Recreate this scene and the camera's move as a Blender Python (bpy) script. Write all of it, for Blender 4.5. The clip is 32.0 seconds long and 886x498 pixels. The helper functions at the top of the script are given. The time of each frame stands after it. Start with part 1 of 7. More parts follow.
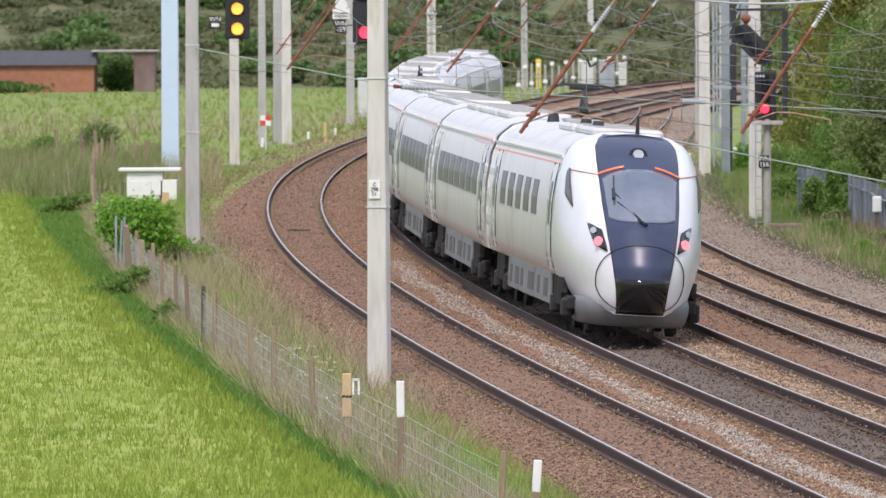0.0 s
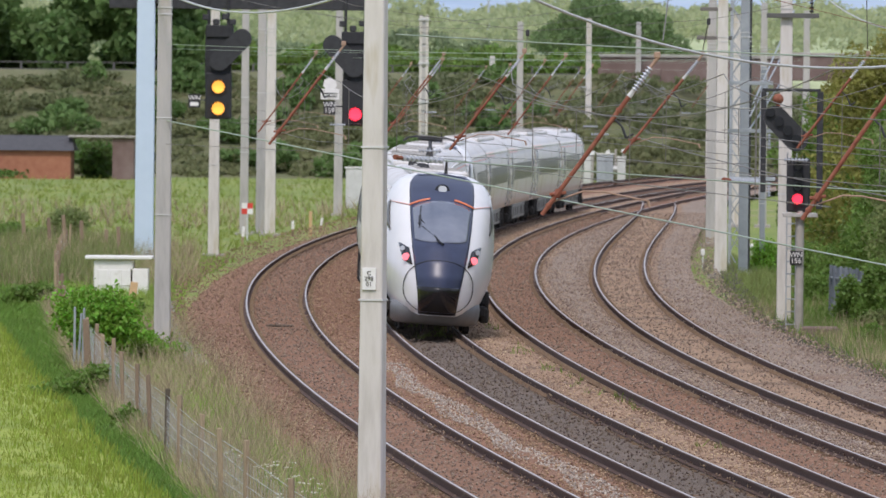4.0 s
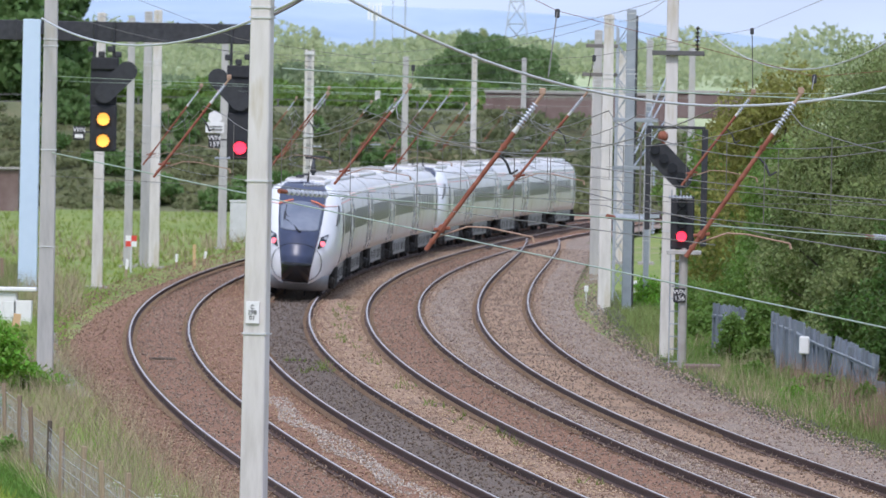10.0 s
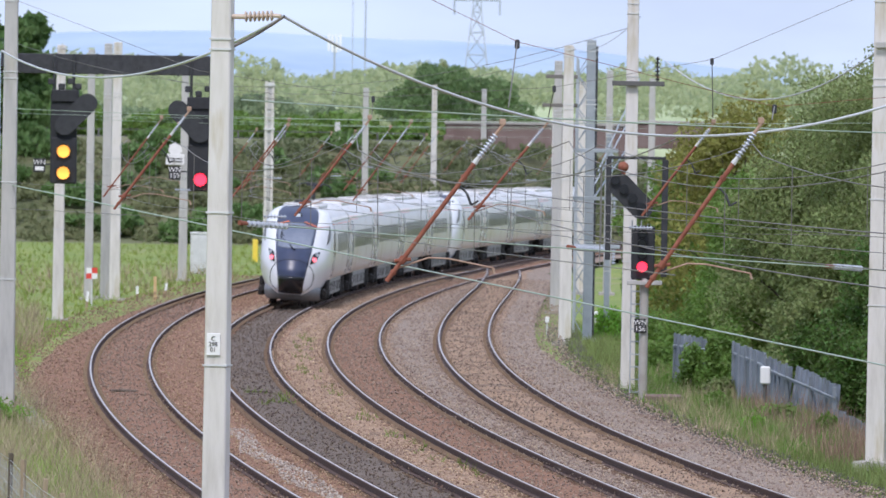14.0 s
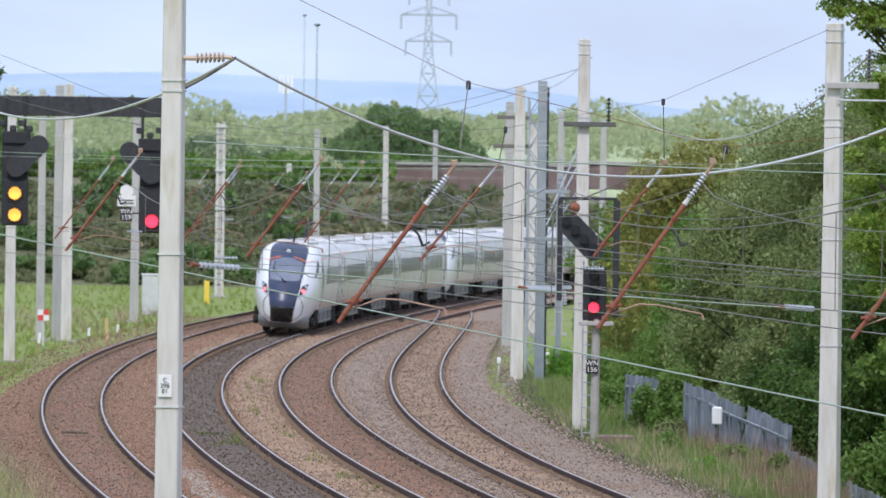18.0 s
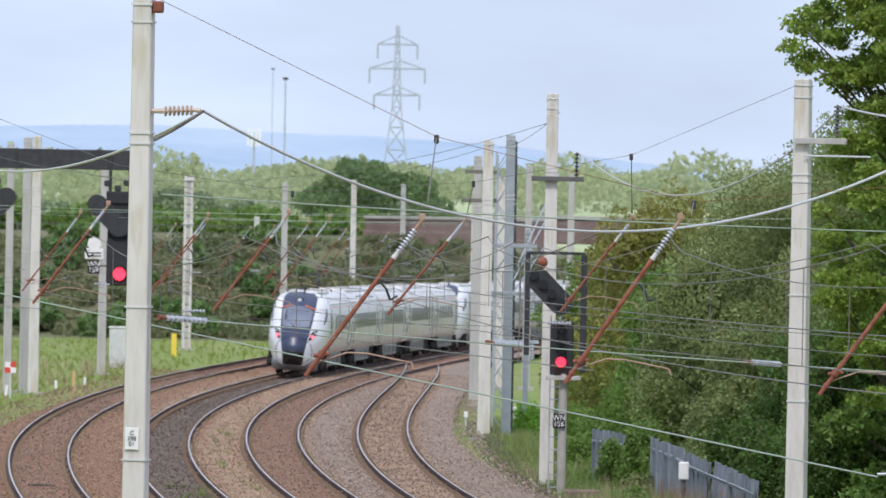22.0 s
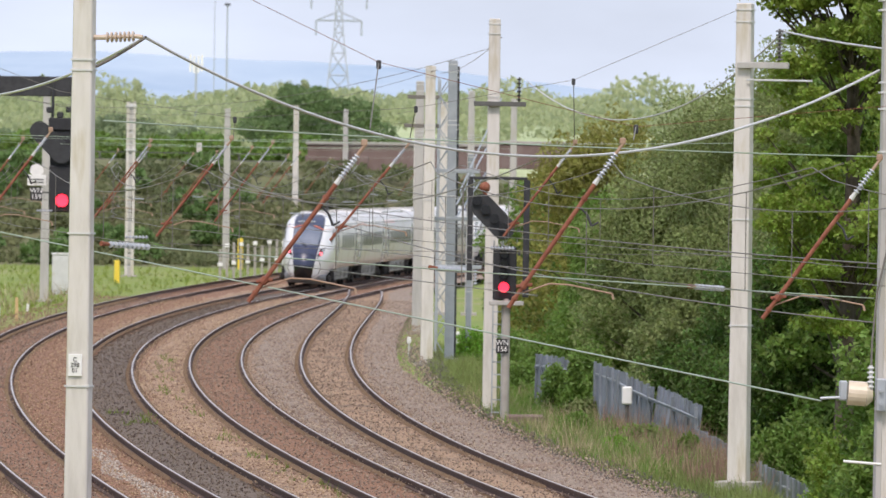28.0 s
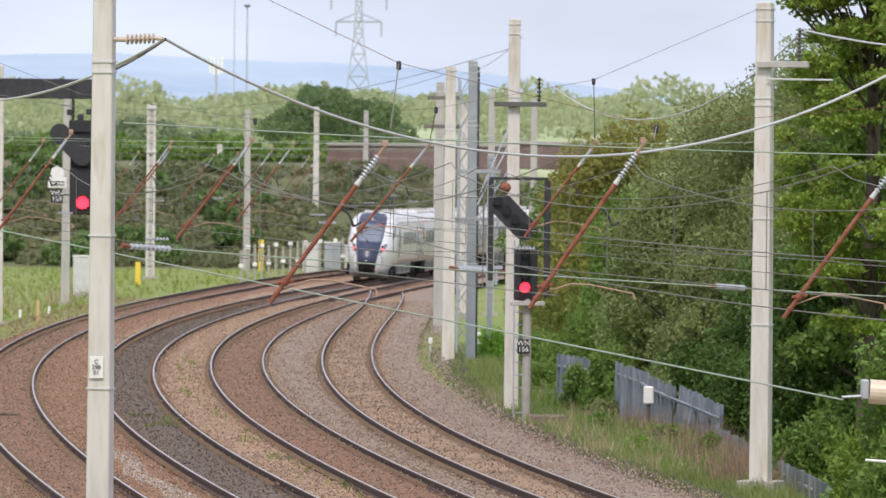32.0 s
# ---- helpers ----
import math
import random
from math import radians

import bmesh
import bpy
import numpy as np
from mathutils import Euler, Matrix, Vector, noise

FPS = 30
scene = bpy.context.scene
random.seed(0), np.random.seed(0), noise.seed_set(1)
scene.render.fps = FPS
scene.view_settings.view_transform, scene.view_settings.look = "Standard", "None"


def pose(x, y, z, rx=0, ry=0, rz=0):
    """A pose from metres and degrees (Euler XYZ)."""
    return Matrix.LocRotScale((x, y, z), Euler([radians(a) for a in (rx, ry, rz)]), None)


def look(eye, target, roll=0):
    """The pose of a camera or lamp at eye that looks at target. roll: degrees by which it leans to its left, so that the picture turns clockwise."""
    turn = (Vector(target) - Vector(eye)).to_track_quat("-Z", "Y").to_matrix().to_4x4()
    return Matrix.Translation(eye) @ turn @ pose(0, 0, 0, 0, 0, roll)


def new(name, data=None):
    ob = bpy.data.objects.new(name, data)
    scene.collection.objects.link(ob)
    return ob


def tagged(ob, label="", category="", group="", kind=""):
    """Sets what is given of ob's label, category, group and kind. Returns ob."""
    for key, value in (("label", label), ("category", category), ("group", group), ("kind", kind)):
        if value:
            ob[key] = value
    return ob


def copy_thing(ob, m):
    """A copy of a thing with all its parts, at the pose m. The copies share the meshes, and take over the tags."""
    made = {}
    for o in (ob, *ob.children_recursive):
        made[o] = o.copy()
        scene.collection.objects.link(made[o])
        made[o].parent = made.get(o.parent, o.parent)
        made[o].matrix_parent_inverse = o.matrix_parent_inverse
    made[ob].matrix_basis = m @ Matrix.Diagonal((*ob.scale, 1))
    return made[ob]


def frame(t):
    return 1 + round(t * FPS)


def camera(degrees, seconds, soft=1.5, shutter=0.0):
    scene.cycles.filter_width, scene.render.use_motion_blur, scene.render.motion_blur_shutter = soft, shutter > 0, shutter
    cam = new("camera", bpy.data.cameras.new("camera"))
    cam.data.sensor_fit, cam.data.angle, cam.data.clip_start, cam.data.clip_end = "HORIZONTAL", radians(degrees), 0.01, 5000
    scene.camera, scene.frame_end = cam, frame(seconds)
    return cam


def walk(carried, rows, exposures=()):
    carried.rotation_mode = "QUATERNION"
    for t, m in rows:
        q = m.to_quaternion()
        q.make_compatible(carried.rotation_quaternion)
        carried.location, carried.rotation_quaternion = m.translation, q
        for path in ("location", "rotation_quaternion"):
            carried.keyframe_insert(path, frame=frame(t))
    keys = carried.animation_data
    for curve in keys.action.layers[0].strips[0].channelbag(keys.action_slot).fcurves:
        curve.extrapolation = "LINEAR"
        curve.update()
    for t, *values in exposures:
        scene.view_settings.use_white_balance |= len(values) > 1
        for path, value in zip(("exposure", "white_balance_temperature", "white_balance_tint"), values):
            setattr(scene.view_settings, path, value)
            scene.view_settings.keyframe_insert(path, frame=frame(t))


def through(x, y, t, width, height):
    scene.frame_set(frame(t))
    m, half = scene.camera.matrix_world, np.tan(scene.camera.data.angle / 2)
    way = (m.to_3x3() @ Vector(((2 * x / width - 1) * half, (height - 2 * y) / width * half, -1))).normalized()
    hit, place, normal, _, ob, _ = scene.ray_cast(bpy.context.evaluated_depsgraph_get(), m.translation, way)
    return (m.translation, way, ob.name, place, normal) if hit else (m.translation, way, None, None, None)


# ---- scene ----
cam = camera(5.130, 32.0, soft=1.5)
cam.data.dof.use_dof, cam.data.dof.focus_distance, cam.data.dof.aperture_fstop = True, 150.0, 9.5
EYE = (0.0, 0.0, 5.6)


def aim(eye, pan, tilt, roll):
    """A pose that looks pan degrees to the right of +y and tilt degrees down."""
    p, t = radians(pan), radians(tilt)
    way = Vector((math.sin(p) * math.cos(t), math.cos(p) * math.cos(t), -math.sin(t)))
    return look(eye, Vector(eye) + 100 * way, roll)


# seconds: pan, tilt, roll in degrees
TURNS = [
    (1, -1.008, 0.984, 0.12), (1.5, -0.993, 1.012, 0.23), (2, -0.834, 1.035, 0.35), (2.5, -0.888, 1.025, 0.51),
    (3, -0.925, 0.971, 0.39), (3.5, -0.909, 0.934, 0.53), (5.5, -0.830, 1.154, 0.60), (6, -0.749, 1.070, 0.57),
    (6.5, -0.529, 0.950, 0.68), (7, -0.490, 1.001, 0.71), (7.5, -0.514, 1.018, 0.82), (8, -0.506, 0.925, 0.88),
    (8.5, -0.431, 0.933, 0.94), (9, -0.326, 0.905, 1.11), (9.5, -0.243, 0.756, 1.07), (10, -0.195, 0.757, 1.08),
    (10.5, -0.169, 0.865, 0.89), (11, -0.126, 0.835, 0.80), (11.5, -0.096, 0.806, 0.89),
    (12, -0.034, 0.714, 0.92), (12.5, -0.001, 0.662, 1.12), (13, 0.000, 0.665, 1.20), (13.5, 0.024, 0.635, 1.12),
    (14, 0.030, 0.573, 0.90), (14.5, 0.042, 0.562, 0.92), (15, 0.071, 0.449, 0.88), (15.5, 0.064, 0.346, 0.99),
    (17.5, 0.222, 0.295, 0.93), (18, 0.307, 0.331, 0.80), (18.5, 0.267, 0.162, 0.93), (19, 0.257, 0.008, 1.17),
    (19.5, 0.240, -0.078, 0.74), (20, 0.290, -0.072, 0.91), (20.5, 0.291, 0.042, 0.83), (21, 0.295, 0.053, 0.93),
    (21.5, 0.381, 0.022, 1.02), (22, 0.490, 0.015, 1.04), (22.5, 0.645, 0.170, 1.12), (23, 0.688, 0.269, 1.02),
    (23.5, 0.775, 0.286, 0.94), (24, 0.856, 0.260, 0.90), (24.5, 0.901, 0.280, 0.75), (26.5, 0.955, 0.332, 0.68),
    (27, 0.892, 0.338, 0.81), (27.5, 0.818, 0.413, 0.88), (28, 0.829, 0.442, 0.85), (28.5, 0.922, 0.396, 0.90),
    (29, 0.963, 0.398, 0.76), (29.5, 0.912, 0.386, 0.90), (30, 0.843, 0.387, 0.85), (30.5, 0.767, 0.443, 0.75),
    (31, 0.742, 0.569, 0.88), (31.5, 0.739, 0.458, 0.76), (32, 0.708, 0.440, 0.59),
]
rows = [(0.0, aim((0.726, -24.93, 6.22), -0.956, 1.537, -0.28))]
rows += [(0.5, aim((0.363, -12.46, 5.91), -0.832, 1.327, -0.08))]
rows += [(t, aim(EYE, p, d, r)) for t, p, d, r in TURNS]
walk(cam, rows, [(0, 0.12, 6500, 20), (1.0, 0.15, 6500, 20), (2.0, -0.2, 6550, 20), (6, -0.1, 6250, 21), (9, 0.0, 5950, 20), (13, 0.04, 6000, 21), (20, -0.02, 6050, 18), (24, -0.03, 6500, 18), (28, 0.06, 6750, 20), (32, 0.06, 6750, 20)])
# ---- light ----
SUN_TURN, SUN_RISE = radians(188), radians(54)   # clockwise from +y, above the ground
world = bpy.data.worlds.new("world")
scene.world = world
world.use_nodes = True
wt = world.node_tree
wt.nodes.clear()
w_out = wt.nodes.new("ShaderNodeOutputWorld")
w_bg = wt.nodes.new("ShaderNodeBackground")
sky = wt.nodes.new("ShaderNodeTexSky")
sky.sky_type, sky.sun_disc = "NISHITA", False
sky.sun_elevation, sky.sun_rotation = SUN_RISE, SUN_TURN
sky.air_density, sky.dust_density, sky.ozone_density = 1.2, 3.0, 1.0
# thin cloud over the blue: soft bands of white
w_co = wt.nodes.new("ShaderNodeTexCoord")
w_map = wt.nodes.new("ShaderNodeMapping")
w_map.inputs["Scale"].default_value = (6, 6, 22)
w_no = wt.nodes.new("ShaderNodeTexNoise")
w_no.inputs["Scale"].default_value, w_no.inputs["Detail"].default_value = 3.0, 6
w_rm = wt.nodes.new("ShaderNodeValToRGB")
w_rm.color_ramp.elements[0].position, w_rm.color_ramp.elements[1].position = 0.3, 0.72
w_rm.color_ramp.elements[0].color = (0.72, 0.72, 0.72, 1)
w_rm.color_ramp.elements[1].color = (0.96, 0.96, 0.96, 1)
w_mix = wt.nodes.new("ShaderNodeMixRGB")
w_mix.inputs[2].default_value = (7.4, 8.85, 10.5, 1)
wt.links.new(w_co.outputs["Generated"], w_map.inputs["Vector"])
wt.links.new(w_map.outputs[0], w_no.inputs["Vector"])
wt.links.new(w_no.outputs["Fac"], w_rm.inputs["Fac"])
wt.links.new(w_rm.outputs["Color"], w_mix.inputs["Fac"])
wt.links.new(sky.outputs[0], w_mix.inputs[1])
wt.links.new(w_mix.outputs[0], w_bg.inputs["Color"])
w_bg.inputs["Strength"].default_value = 0.105
wt.links.new(w_bg.outputs[0], w_out.inputs["Surface"])
sun = new("sun", bpy.data.lights.new("sun", "SUN"))
sun.data.energy, sun.data.angle, sun.data.color = 2.6, radians(9), (1.0, 0.95, 0.86)
sun_way = Vector((math.sin(SUN_TURN) * math.cos(SUN_RISE), math.cos(SUN_TURN) * math.cos(SUN_RISE), math.sin(SUN_RISE)))
sun.matrix_world = look(sun_way * 60, (0, 0, 0))
scene.view_settings.exposure = 0.0

# ---- materials ----
def mat(name, colours, rough=0.8, scale=6.0, metal=0.0, bump=0.2, fine=60.0, island=0.0, per_object=0.0,
        emit=0.0, through=0.0, cell=False, wear=None, wear_scale=1.5, wear_at=0.6, stretch=(1, 1, 1), spec=0.5, depth=0.02, alpha=1.0):
    """A procedural surface: two noises mix the colours, a finer one roughens it."""
    m = bpy.data.materials.new(name)
    m.use_nodes = True
    nt = m.node_tree
    n, l = nt.nodes, nt.links
    b = n["Principled BSDF"]
    co = n.new("ShaderNodeTexCoord")
    mp = n.new("ShaderNodeMapping")
    mp.inputs["Scale"].default_value = stretch
    l.new(co.outputs["Object"], mp.inputs["Vector"])
    no = n.new("ShaderNodeTexNoise")
    no.inputs["Scale"].default_value, no.inputs["Detail"].default_value, no.inputs["Roughness"].default_value = scale, 6, 0.62
    l.new(mp.outputs[0], no.inputs["Vector"])
    rp = n.new("ShaderNodeValToRGB")
    els = rp.color_ramp.elements
    for i, c in enumerate(colours):
        at = 0.3 + 0.4 * i / max(len(colours) - 1, 1)
        e = els[i] if i < 2 else els.new(at)
        e.position, e.color = at, (*c, 1)
    if len(colours) == 1:
        els[1].color = (*colours[0], 1)
    l.new(no.outputs["Fac"], rp.inputs["Fac"])
    col = rp.outputs["Color"]
    if wear:
        n2 = n.new("ShaderNodeTexNoise")
        n2.inputs["Scale"].default_value, n2.inputs["Detail"].default_value = wear_scale, 8
        l.new(mp.outputs[0], n2.inputs["Vector"])
        r2 = n.new("ShaderNodeValToRGB")
        r2.color_ramp.elements[0].position, r2.color_ramp.elements[1].position = wear_at - 0.06, wear_at + 0.1
        l.new(n2.outputs["Fac"], r2.inputs["Fac"])
        mx = n.new("ShaderNodeMixRGB")
        mx.inputs[2].default_value = (*wear, 1)
        l.new(r2.outputs["Color"], mx.inputs["Fac"])
        l.new(col, mx.inputs[1])
        col = mx.outputs[0]
    if island or per_object:
        if island:
            src = n.new("ShaderNodeNewGeometry").outputs["Random Per Island"]
        else:
            src = n.new("ShaderNodeObjectInfo").outputs["Random"]
        amt = island or per_object
        mr = n.new("ShaderNodeMapRange")
        mr.inputs["To Min"].default_value, mr.inputs["To Max"].default_value = 1 - amt, 1 + amt
        l.new(src, mr.inputs["Value"])
        hs = n.new("ShaderNodeHueSaturation")
        l.new(mr.outputs[0], hs.inputs["Value"])
        mh = n.new("ShaderNodeMapRange")
        mh.inputs["To Min"].default_value, mh.inputs["To Max"].default_value = 0.5 - amt * 0.05, 0.5 + amt * 0.05
        l.new(src, mh.inputs["Value"])
        l.new(mh.outputs[0], hs.inputs["Hue"])
        l.new(col, hs.inputs["Color"])
        col = hs.outputs[0]
    l.new(col, b.inputs["Base Color"])
    b.inputs["Roughness"].default_value, b.inputs["Metallic"].default_value = rough, metal
    b.inputs["Specular IOR Level"].default_value = spec
    if alpha < 1:
        b.inputs["Alpha"].default_value = alpha
    if bump:
        if cell:
            nb = n.new("ShaderNodeTexVoronoi")
            nb.inputs["Scale"].default_value = fine
            hb = nb.outputs["Distance"]
        else:
            nb = n.new("ShaderNodeTexNoise")
            nb.inputs["Scale"].default_value, nb.inputs["Detail"].default_value = fine, 4
            hb = nb.outputs["Fac"]
        l.new(mp.outputs[0], nb.inputs["Vector"])
        bp = n.new("ShaderNodeBump")
        bp.inputs["Strength"].default_value, bp.inputs["Distance"].default_value = bump, depth
        l.new(hb, bp.inputs["Height"])
        l.new(bp.outputs[0], b.inputs["Normal"])
    if through:
        b.inputs["Subsurface Weight"].default_value = 0.0
        tr = n.new("ShaderNodeBsdfTranslucent")
        l.new(col, tr.inputs["Color"])
        ms = n.new("ShaderNodeMixShader")
        ms.inputs["Fac"].default_value = through
        l.new(b.outputs[0], ms.inputs[1])
        l.new(tr.outputs[0], ms.inputs[2])
        l.new(ms.outputs[0], n["Material Output"].inputs["Surface"])
    if emit:
        l.new(col, b.inputs["Emission Color"])
        b.inputs["Emission Strength"].default_value = emit
    return m


M = {}
M["crop"] = mat("crop_green", [(0.180, 0.246, 0.026), (0.270, 0.335, 0.045), (0.337, 0.374, 0.071)], 0.85, 0.35, bump=0.8, fine=9, depth=0.08)
M["grass"] = mat("rough_grass", [(0.097, 0.163, 0.022), (0.171, 0.236, 0.039), (0.285, 0.284, 0.066)], 0.9, 0.5, bump=0.6, fine=7, depth=0.06, wear=(0.27, 0.24, 0.12), wear_scale=0.2, wear_at=0.60)
M["scrub"] = mat("bank_scrub", [(0.077, 0.097, 0.041), (0.129, 0.140, 0.065), (0.184, 0.166, 0.092)], 0.95, 0.25, bump=0.6, fine=2.5, depth=0.3)
# Distant field tones are lightened in the base colour to imitate haze.
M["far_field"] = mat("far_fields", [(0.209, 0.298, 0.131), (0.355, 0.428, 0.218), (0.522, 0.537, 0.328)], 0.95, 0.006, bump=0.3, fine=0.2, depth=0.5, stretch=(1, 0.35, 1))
M["ballast"] = mat("tan_ballast", [(0.171, 0.105, 0.065), (0.342, 0.226, 0.144), (0.552, 0.379, 0.255)], 0.95, 11, bump=0.9, fine=22, cell=True, depth=0.04, wear=(0.19, 0.13, 0.09), wear_scale=0.4, wear_at=0.58)
M["ballast_pink"] = mat("granite_ballast", [(0.145, 0.108, 0.080), (0.280, 0.216, 0.168), (0.425, 0.344, 0.280)], 0.95, 11, bump=0.9, fine=22, cell=True, depth=0.04, wear=(0.25, 0.165, 0.115), wear_scale=0.3, wear_at=0.6)
M["ballast_rust"] = mat("rust_stained_ballast", [(0.113, 0.058, 0.034), (0.245, 0.130, 0.077), (0.409, 0.233, 0.146)], 0.95, 11, bump=0.9, fine=22, cell=True, depth=0.04, wear=(0.28, 0.14, 0.085), wear_scale=0.3, wear_at=0.63)
M["ballast_oil"] = mat("oily_ballast", [(0.066, 0.048, 0.037), (0.131, 0.097, 0.071), (0.208, 0.153, 0.116)], 0.85, 11, bump=0.9, fine=22, cell=True, depth=0.04, wear=(0.17, 0.13, 0.10), wear_scale=0.4, wear_at=0.58)
M["rail_side"] = mat("rusty_rail", [(0.061, 0.032, 0.023), (0.101, 0.054, 0.037)], 0.85, 14, bump=0.3, fine=60)
M["rail_head"] = mat("polished_rail_head", [(0.44, 0.41, 0.39), (0.56, 0.525, 0.50)], 0.45, 30, metal=0.6, bump=0.05)
M["sleeper"] = mat("concrete_sleeper", [(0.125, 0.082, 0.050), (0.223, 0.149, 0.096)], 0.9, 8, bump=0.3, per_object=0.2)
M["mast"] = mat("galvanised_mast", [(0.363, 0.352, 0.334), (0.453, 0.440, 0.422), (0.508, 0.484, 0.458)], 0.55, 1.6, metal=0.25, bump=0.08, fine=40, wear=(0.40, 0.36, 0.25), wear_scale=0.9, wear_at=0.64, stretch=(3, 3, 0.5))
M["mast_pale"] = mat("pale_weathered_mast", [(0.491, 0.464, 0.422), (0.608, 0.581, 0.540), (0.667, 0.639, 0.608)], 0.6, 1.6, metal=0.1, bump=0.08, fine=40, wear=(0.44, 0.38, 0.25), wear_scale=1.1, wear_at=0.62, stretch=(3, 3, 0.5))
M["blue_post"] = mat("pale_blue_paint", [(0.50, 0.62, 0.74), (0.54, 0.66, 0.78)], 0.45, 2, bump=0.03)
M["black"] = mat("black_signal_paint", [(0.012, 0.013, 0.016), (0.025, 0.026, 0.03)], 0.6, 6, bump=0.05)
M["dark_steel"] = mat("dark_steel", [(0.03, 0.032, 0.036), (0.06, 0.06, 0.065)], 0.55, 6, metal=0.3, bump=0.05)
M["rust"] = mat("rust_red_tube", [(0.17, 0.048, 0.026), (0.235, 0.075, 0.042), (0.30, 0.12, 0.07)], 0.75, 6, bump=0.3, fine=60)
M["rust_pale"] = mat("weathered_bronze_tube", [(0.30, 0.18, 0.12), (0.40, 0.28, 0.20)], 0.7, 6, bump=0.1)
M["insulator"] = mat("grey_glazed_insulator", [(0.34, 0.37, 0.42), (0.47, 0.50, 0.55)], 0.25, 9, bump=0.0)
M["brown_insulator"] = mat("tan_insulator", [(0.46, 0.36, 0.28), (0.58, 0.48, 0.39)], 0.3, 9, bump=0.0)
M["wire"] = mat("bright_wire", [(0.46, 0.47, 0.48), (0.60, 0.61, 0.62)], 0.5, 20, metal=0.1, bump=0.0)
M["wire_dark"] = mat("dark_wire", [(0.15, 0.14, 0.125), (0.24, 0.22, 0.20)], 0.55, 20, metal=0.4, bump=0.0)
M["wire_green"] = mat("verdigris_wire", [(0.33, 0.42, 0.33), (0.45, 0.53, 0.43)], 0.5, 20, metal=0.3, bump=0.0)
M["white"] = mat("white_paint", [(0.72, 0.72, 0.70), (0.80, 0.80, 0.79)], 0.5, 5, bump=0.05, wear=(0.5, 0.47, 0.4), wear_scale=3, wear_at=0.68)
M["train_white"] = mat("train_white_paint", [(0.74, 0.745, 0.76), (0.80, 0.80, 0.81)], 0.22, 1.5, bump=0.01)
M["train_grey"] = mat("train_pearl_grey", [(0.645, 0.616, 0.584), (0.728, 0.697, 0.663)], 0.32, 0.8, bump=0.02, wear=(0.50, 0.45, 0.36), wear_scale=0.5, wear_at=0.62)
M["roof_grey"] = mat("train_roof_grey", [(0.55, 0.55, 0.56), (0.66, 0.66, 0.67)], 0.5, 0.9, bump=0.03, wear=(0.46, 0.42, 0.36), wear_scale=0.5, wear_at=0.6)
M["navy"] = mat("train_navy_gloss", [(0.017, 0.024, 0.062), (0.030, 0.042, 0.095)], 0.40, 2, bump=0.0, spec=0.7)
M["train_black"] = mat("train_black_gloss", [(0.008, 0.008, 0.01), (0.012, 0.012, 0.014)], 0.1, 2, bump=0.0)
M["glass"] = mat("tinted_glass", [(0.06, 0.06, 0.058), (0.10, 0.10, 0.096)], 0.3, 2, bump=0.0, spec=0.25)
M["windscreen"] = mat("windscreen_glass", [(0.10, 0.12, 0.17), (0.19, 0.21, 0.26)], 0.05, 0.9, bump=0.0, spec=1.0)
M["under"] = mat("underframe_grime", [(0.015, 0.014, 0.013), (0.033, 0.030, 0.028)], 0.85, 4, bump=0.3)
M["under_grey"] = mat("underframe_grey", [(0.088, 0.088, 0.086), (0.128, 0.126, 0.118)], 0.7, 3, bump=0.1)
M["pink"] = mat("pink_stripe", [(0.82, 0.47, 0.42)], 0.3, 2, bump=0.0)
M["valance"] = mat("grey_valance", [(0.14, 0.145, 0.15), (0.20, 0.205, 0.21)], 0.55, 2, bump=0.05)
M["skirt_grey"] = mat("grey_skirt_paint", [(0.19, 0.19, 0.188), (0.26, 0.258, 0.25)], 0.5, 1.2, bump=0.04, wear=(0.13, 0.115, 0.10), wear_scale=1.2, wear_at=0.58)
M["roof_dark"] = mat("train_roof_grille", [(0.30, 0.29, 0.27), (0.42, 0.41, 0.39)], 0.6, 2, bump=0.1)
M["orange"] = mat("orange_stripe", [(0.75, 0.20, 0.08)], 0.3, 2, bump=0.0)
M["tail_red"] = mat("tail_lamp_red", [(1.0, 0.17, 0.20)], 0.3, 2, bump=0.0, emit=1.1)
M["sig_red"] = mat("signal_red_light", [(1.0, 0.035, 0.07)], 0.3, 2, bump=0.0, emit=2.2)
M["sig_yellow"] = mat("signal_yellow_light", [(1.0, 0.46, 0.06)], 0.3, 2, bump=0.0, emit=1.25)
M["brick"] = mat("red_brick", [(0.30, 0.12, 0.07), (0.38, 0.17, 0.10)], 0.9, 3, bump=0.3, fine=30)
M["brown_brick"] = mat("weathered_bridge_brick", [(0.131, 0.087, 0.074), (0.187, 0.133, 0.119), (0.235, 0.181, 0.165)], 0.95, 0.6, bump=0.4, fine=8)
M["slate"] = mat("dark_roofing_felt", [(0.05, 0.05, 0.055), (0.08, 0.08, 0.085)], 0.8, 3, bump=0.2)
M["palisade"] = mat("galvanised_palisade", [(0.30, 0.33, 0.36), (0.42, 0.45, 0.48)], 0.5, 2, metal=0.4, bump=0.05, per_object=0.15)
M["fence_steel"] = mat("weathered_palisade_steel", [(0.15, 0.175, 0.205), (0.235, 0.265, 0.30)], 0.6, 2, metal=0.25, bump=0.05, per_object=0.2)
M["wood"] = mat("weathered_wood", [(0.216, 0.156, 0.103), (0.336, 0.257, 0.175)], 0.9, 8, bump=0.3, per_object=0.25, stretch=(6, 6, 1))
M["new_wood"] = mat("fresh_sawn_wood", [(0.52, 0.34, 0.17), (0.66, 0.47, 0.26)], 0.8, 8, bump=0.2, stretch=(6, 6, 1))
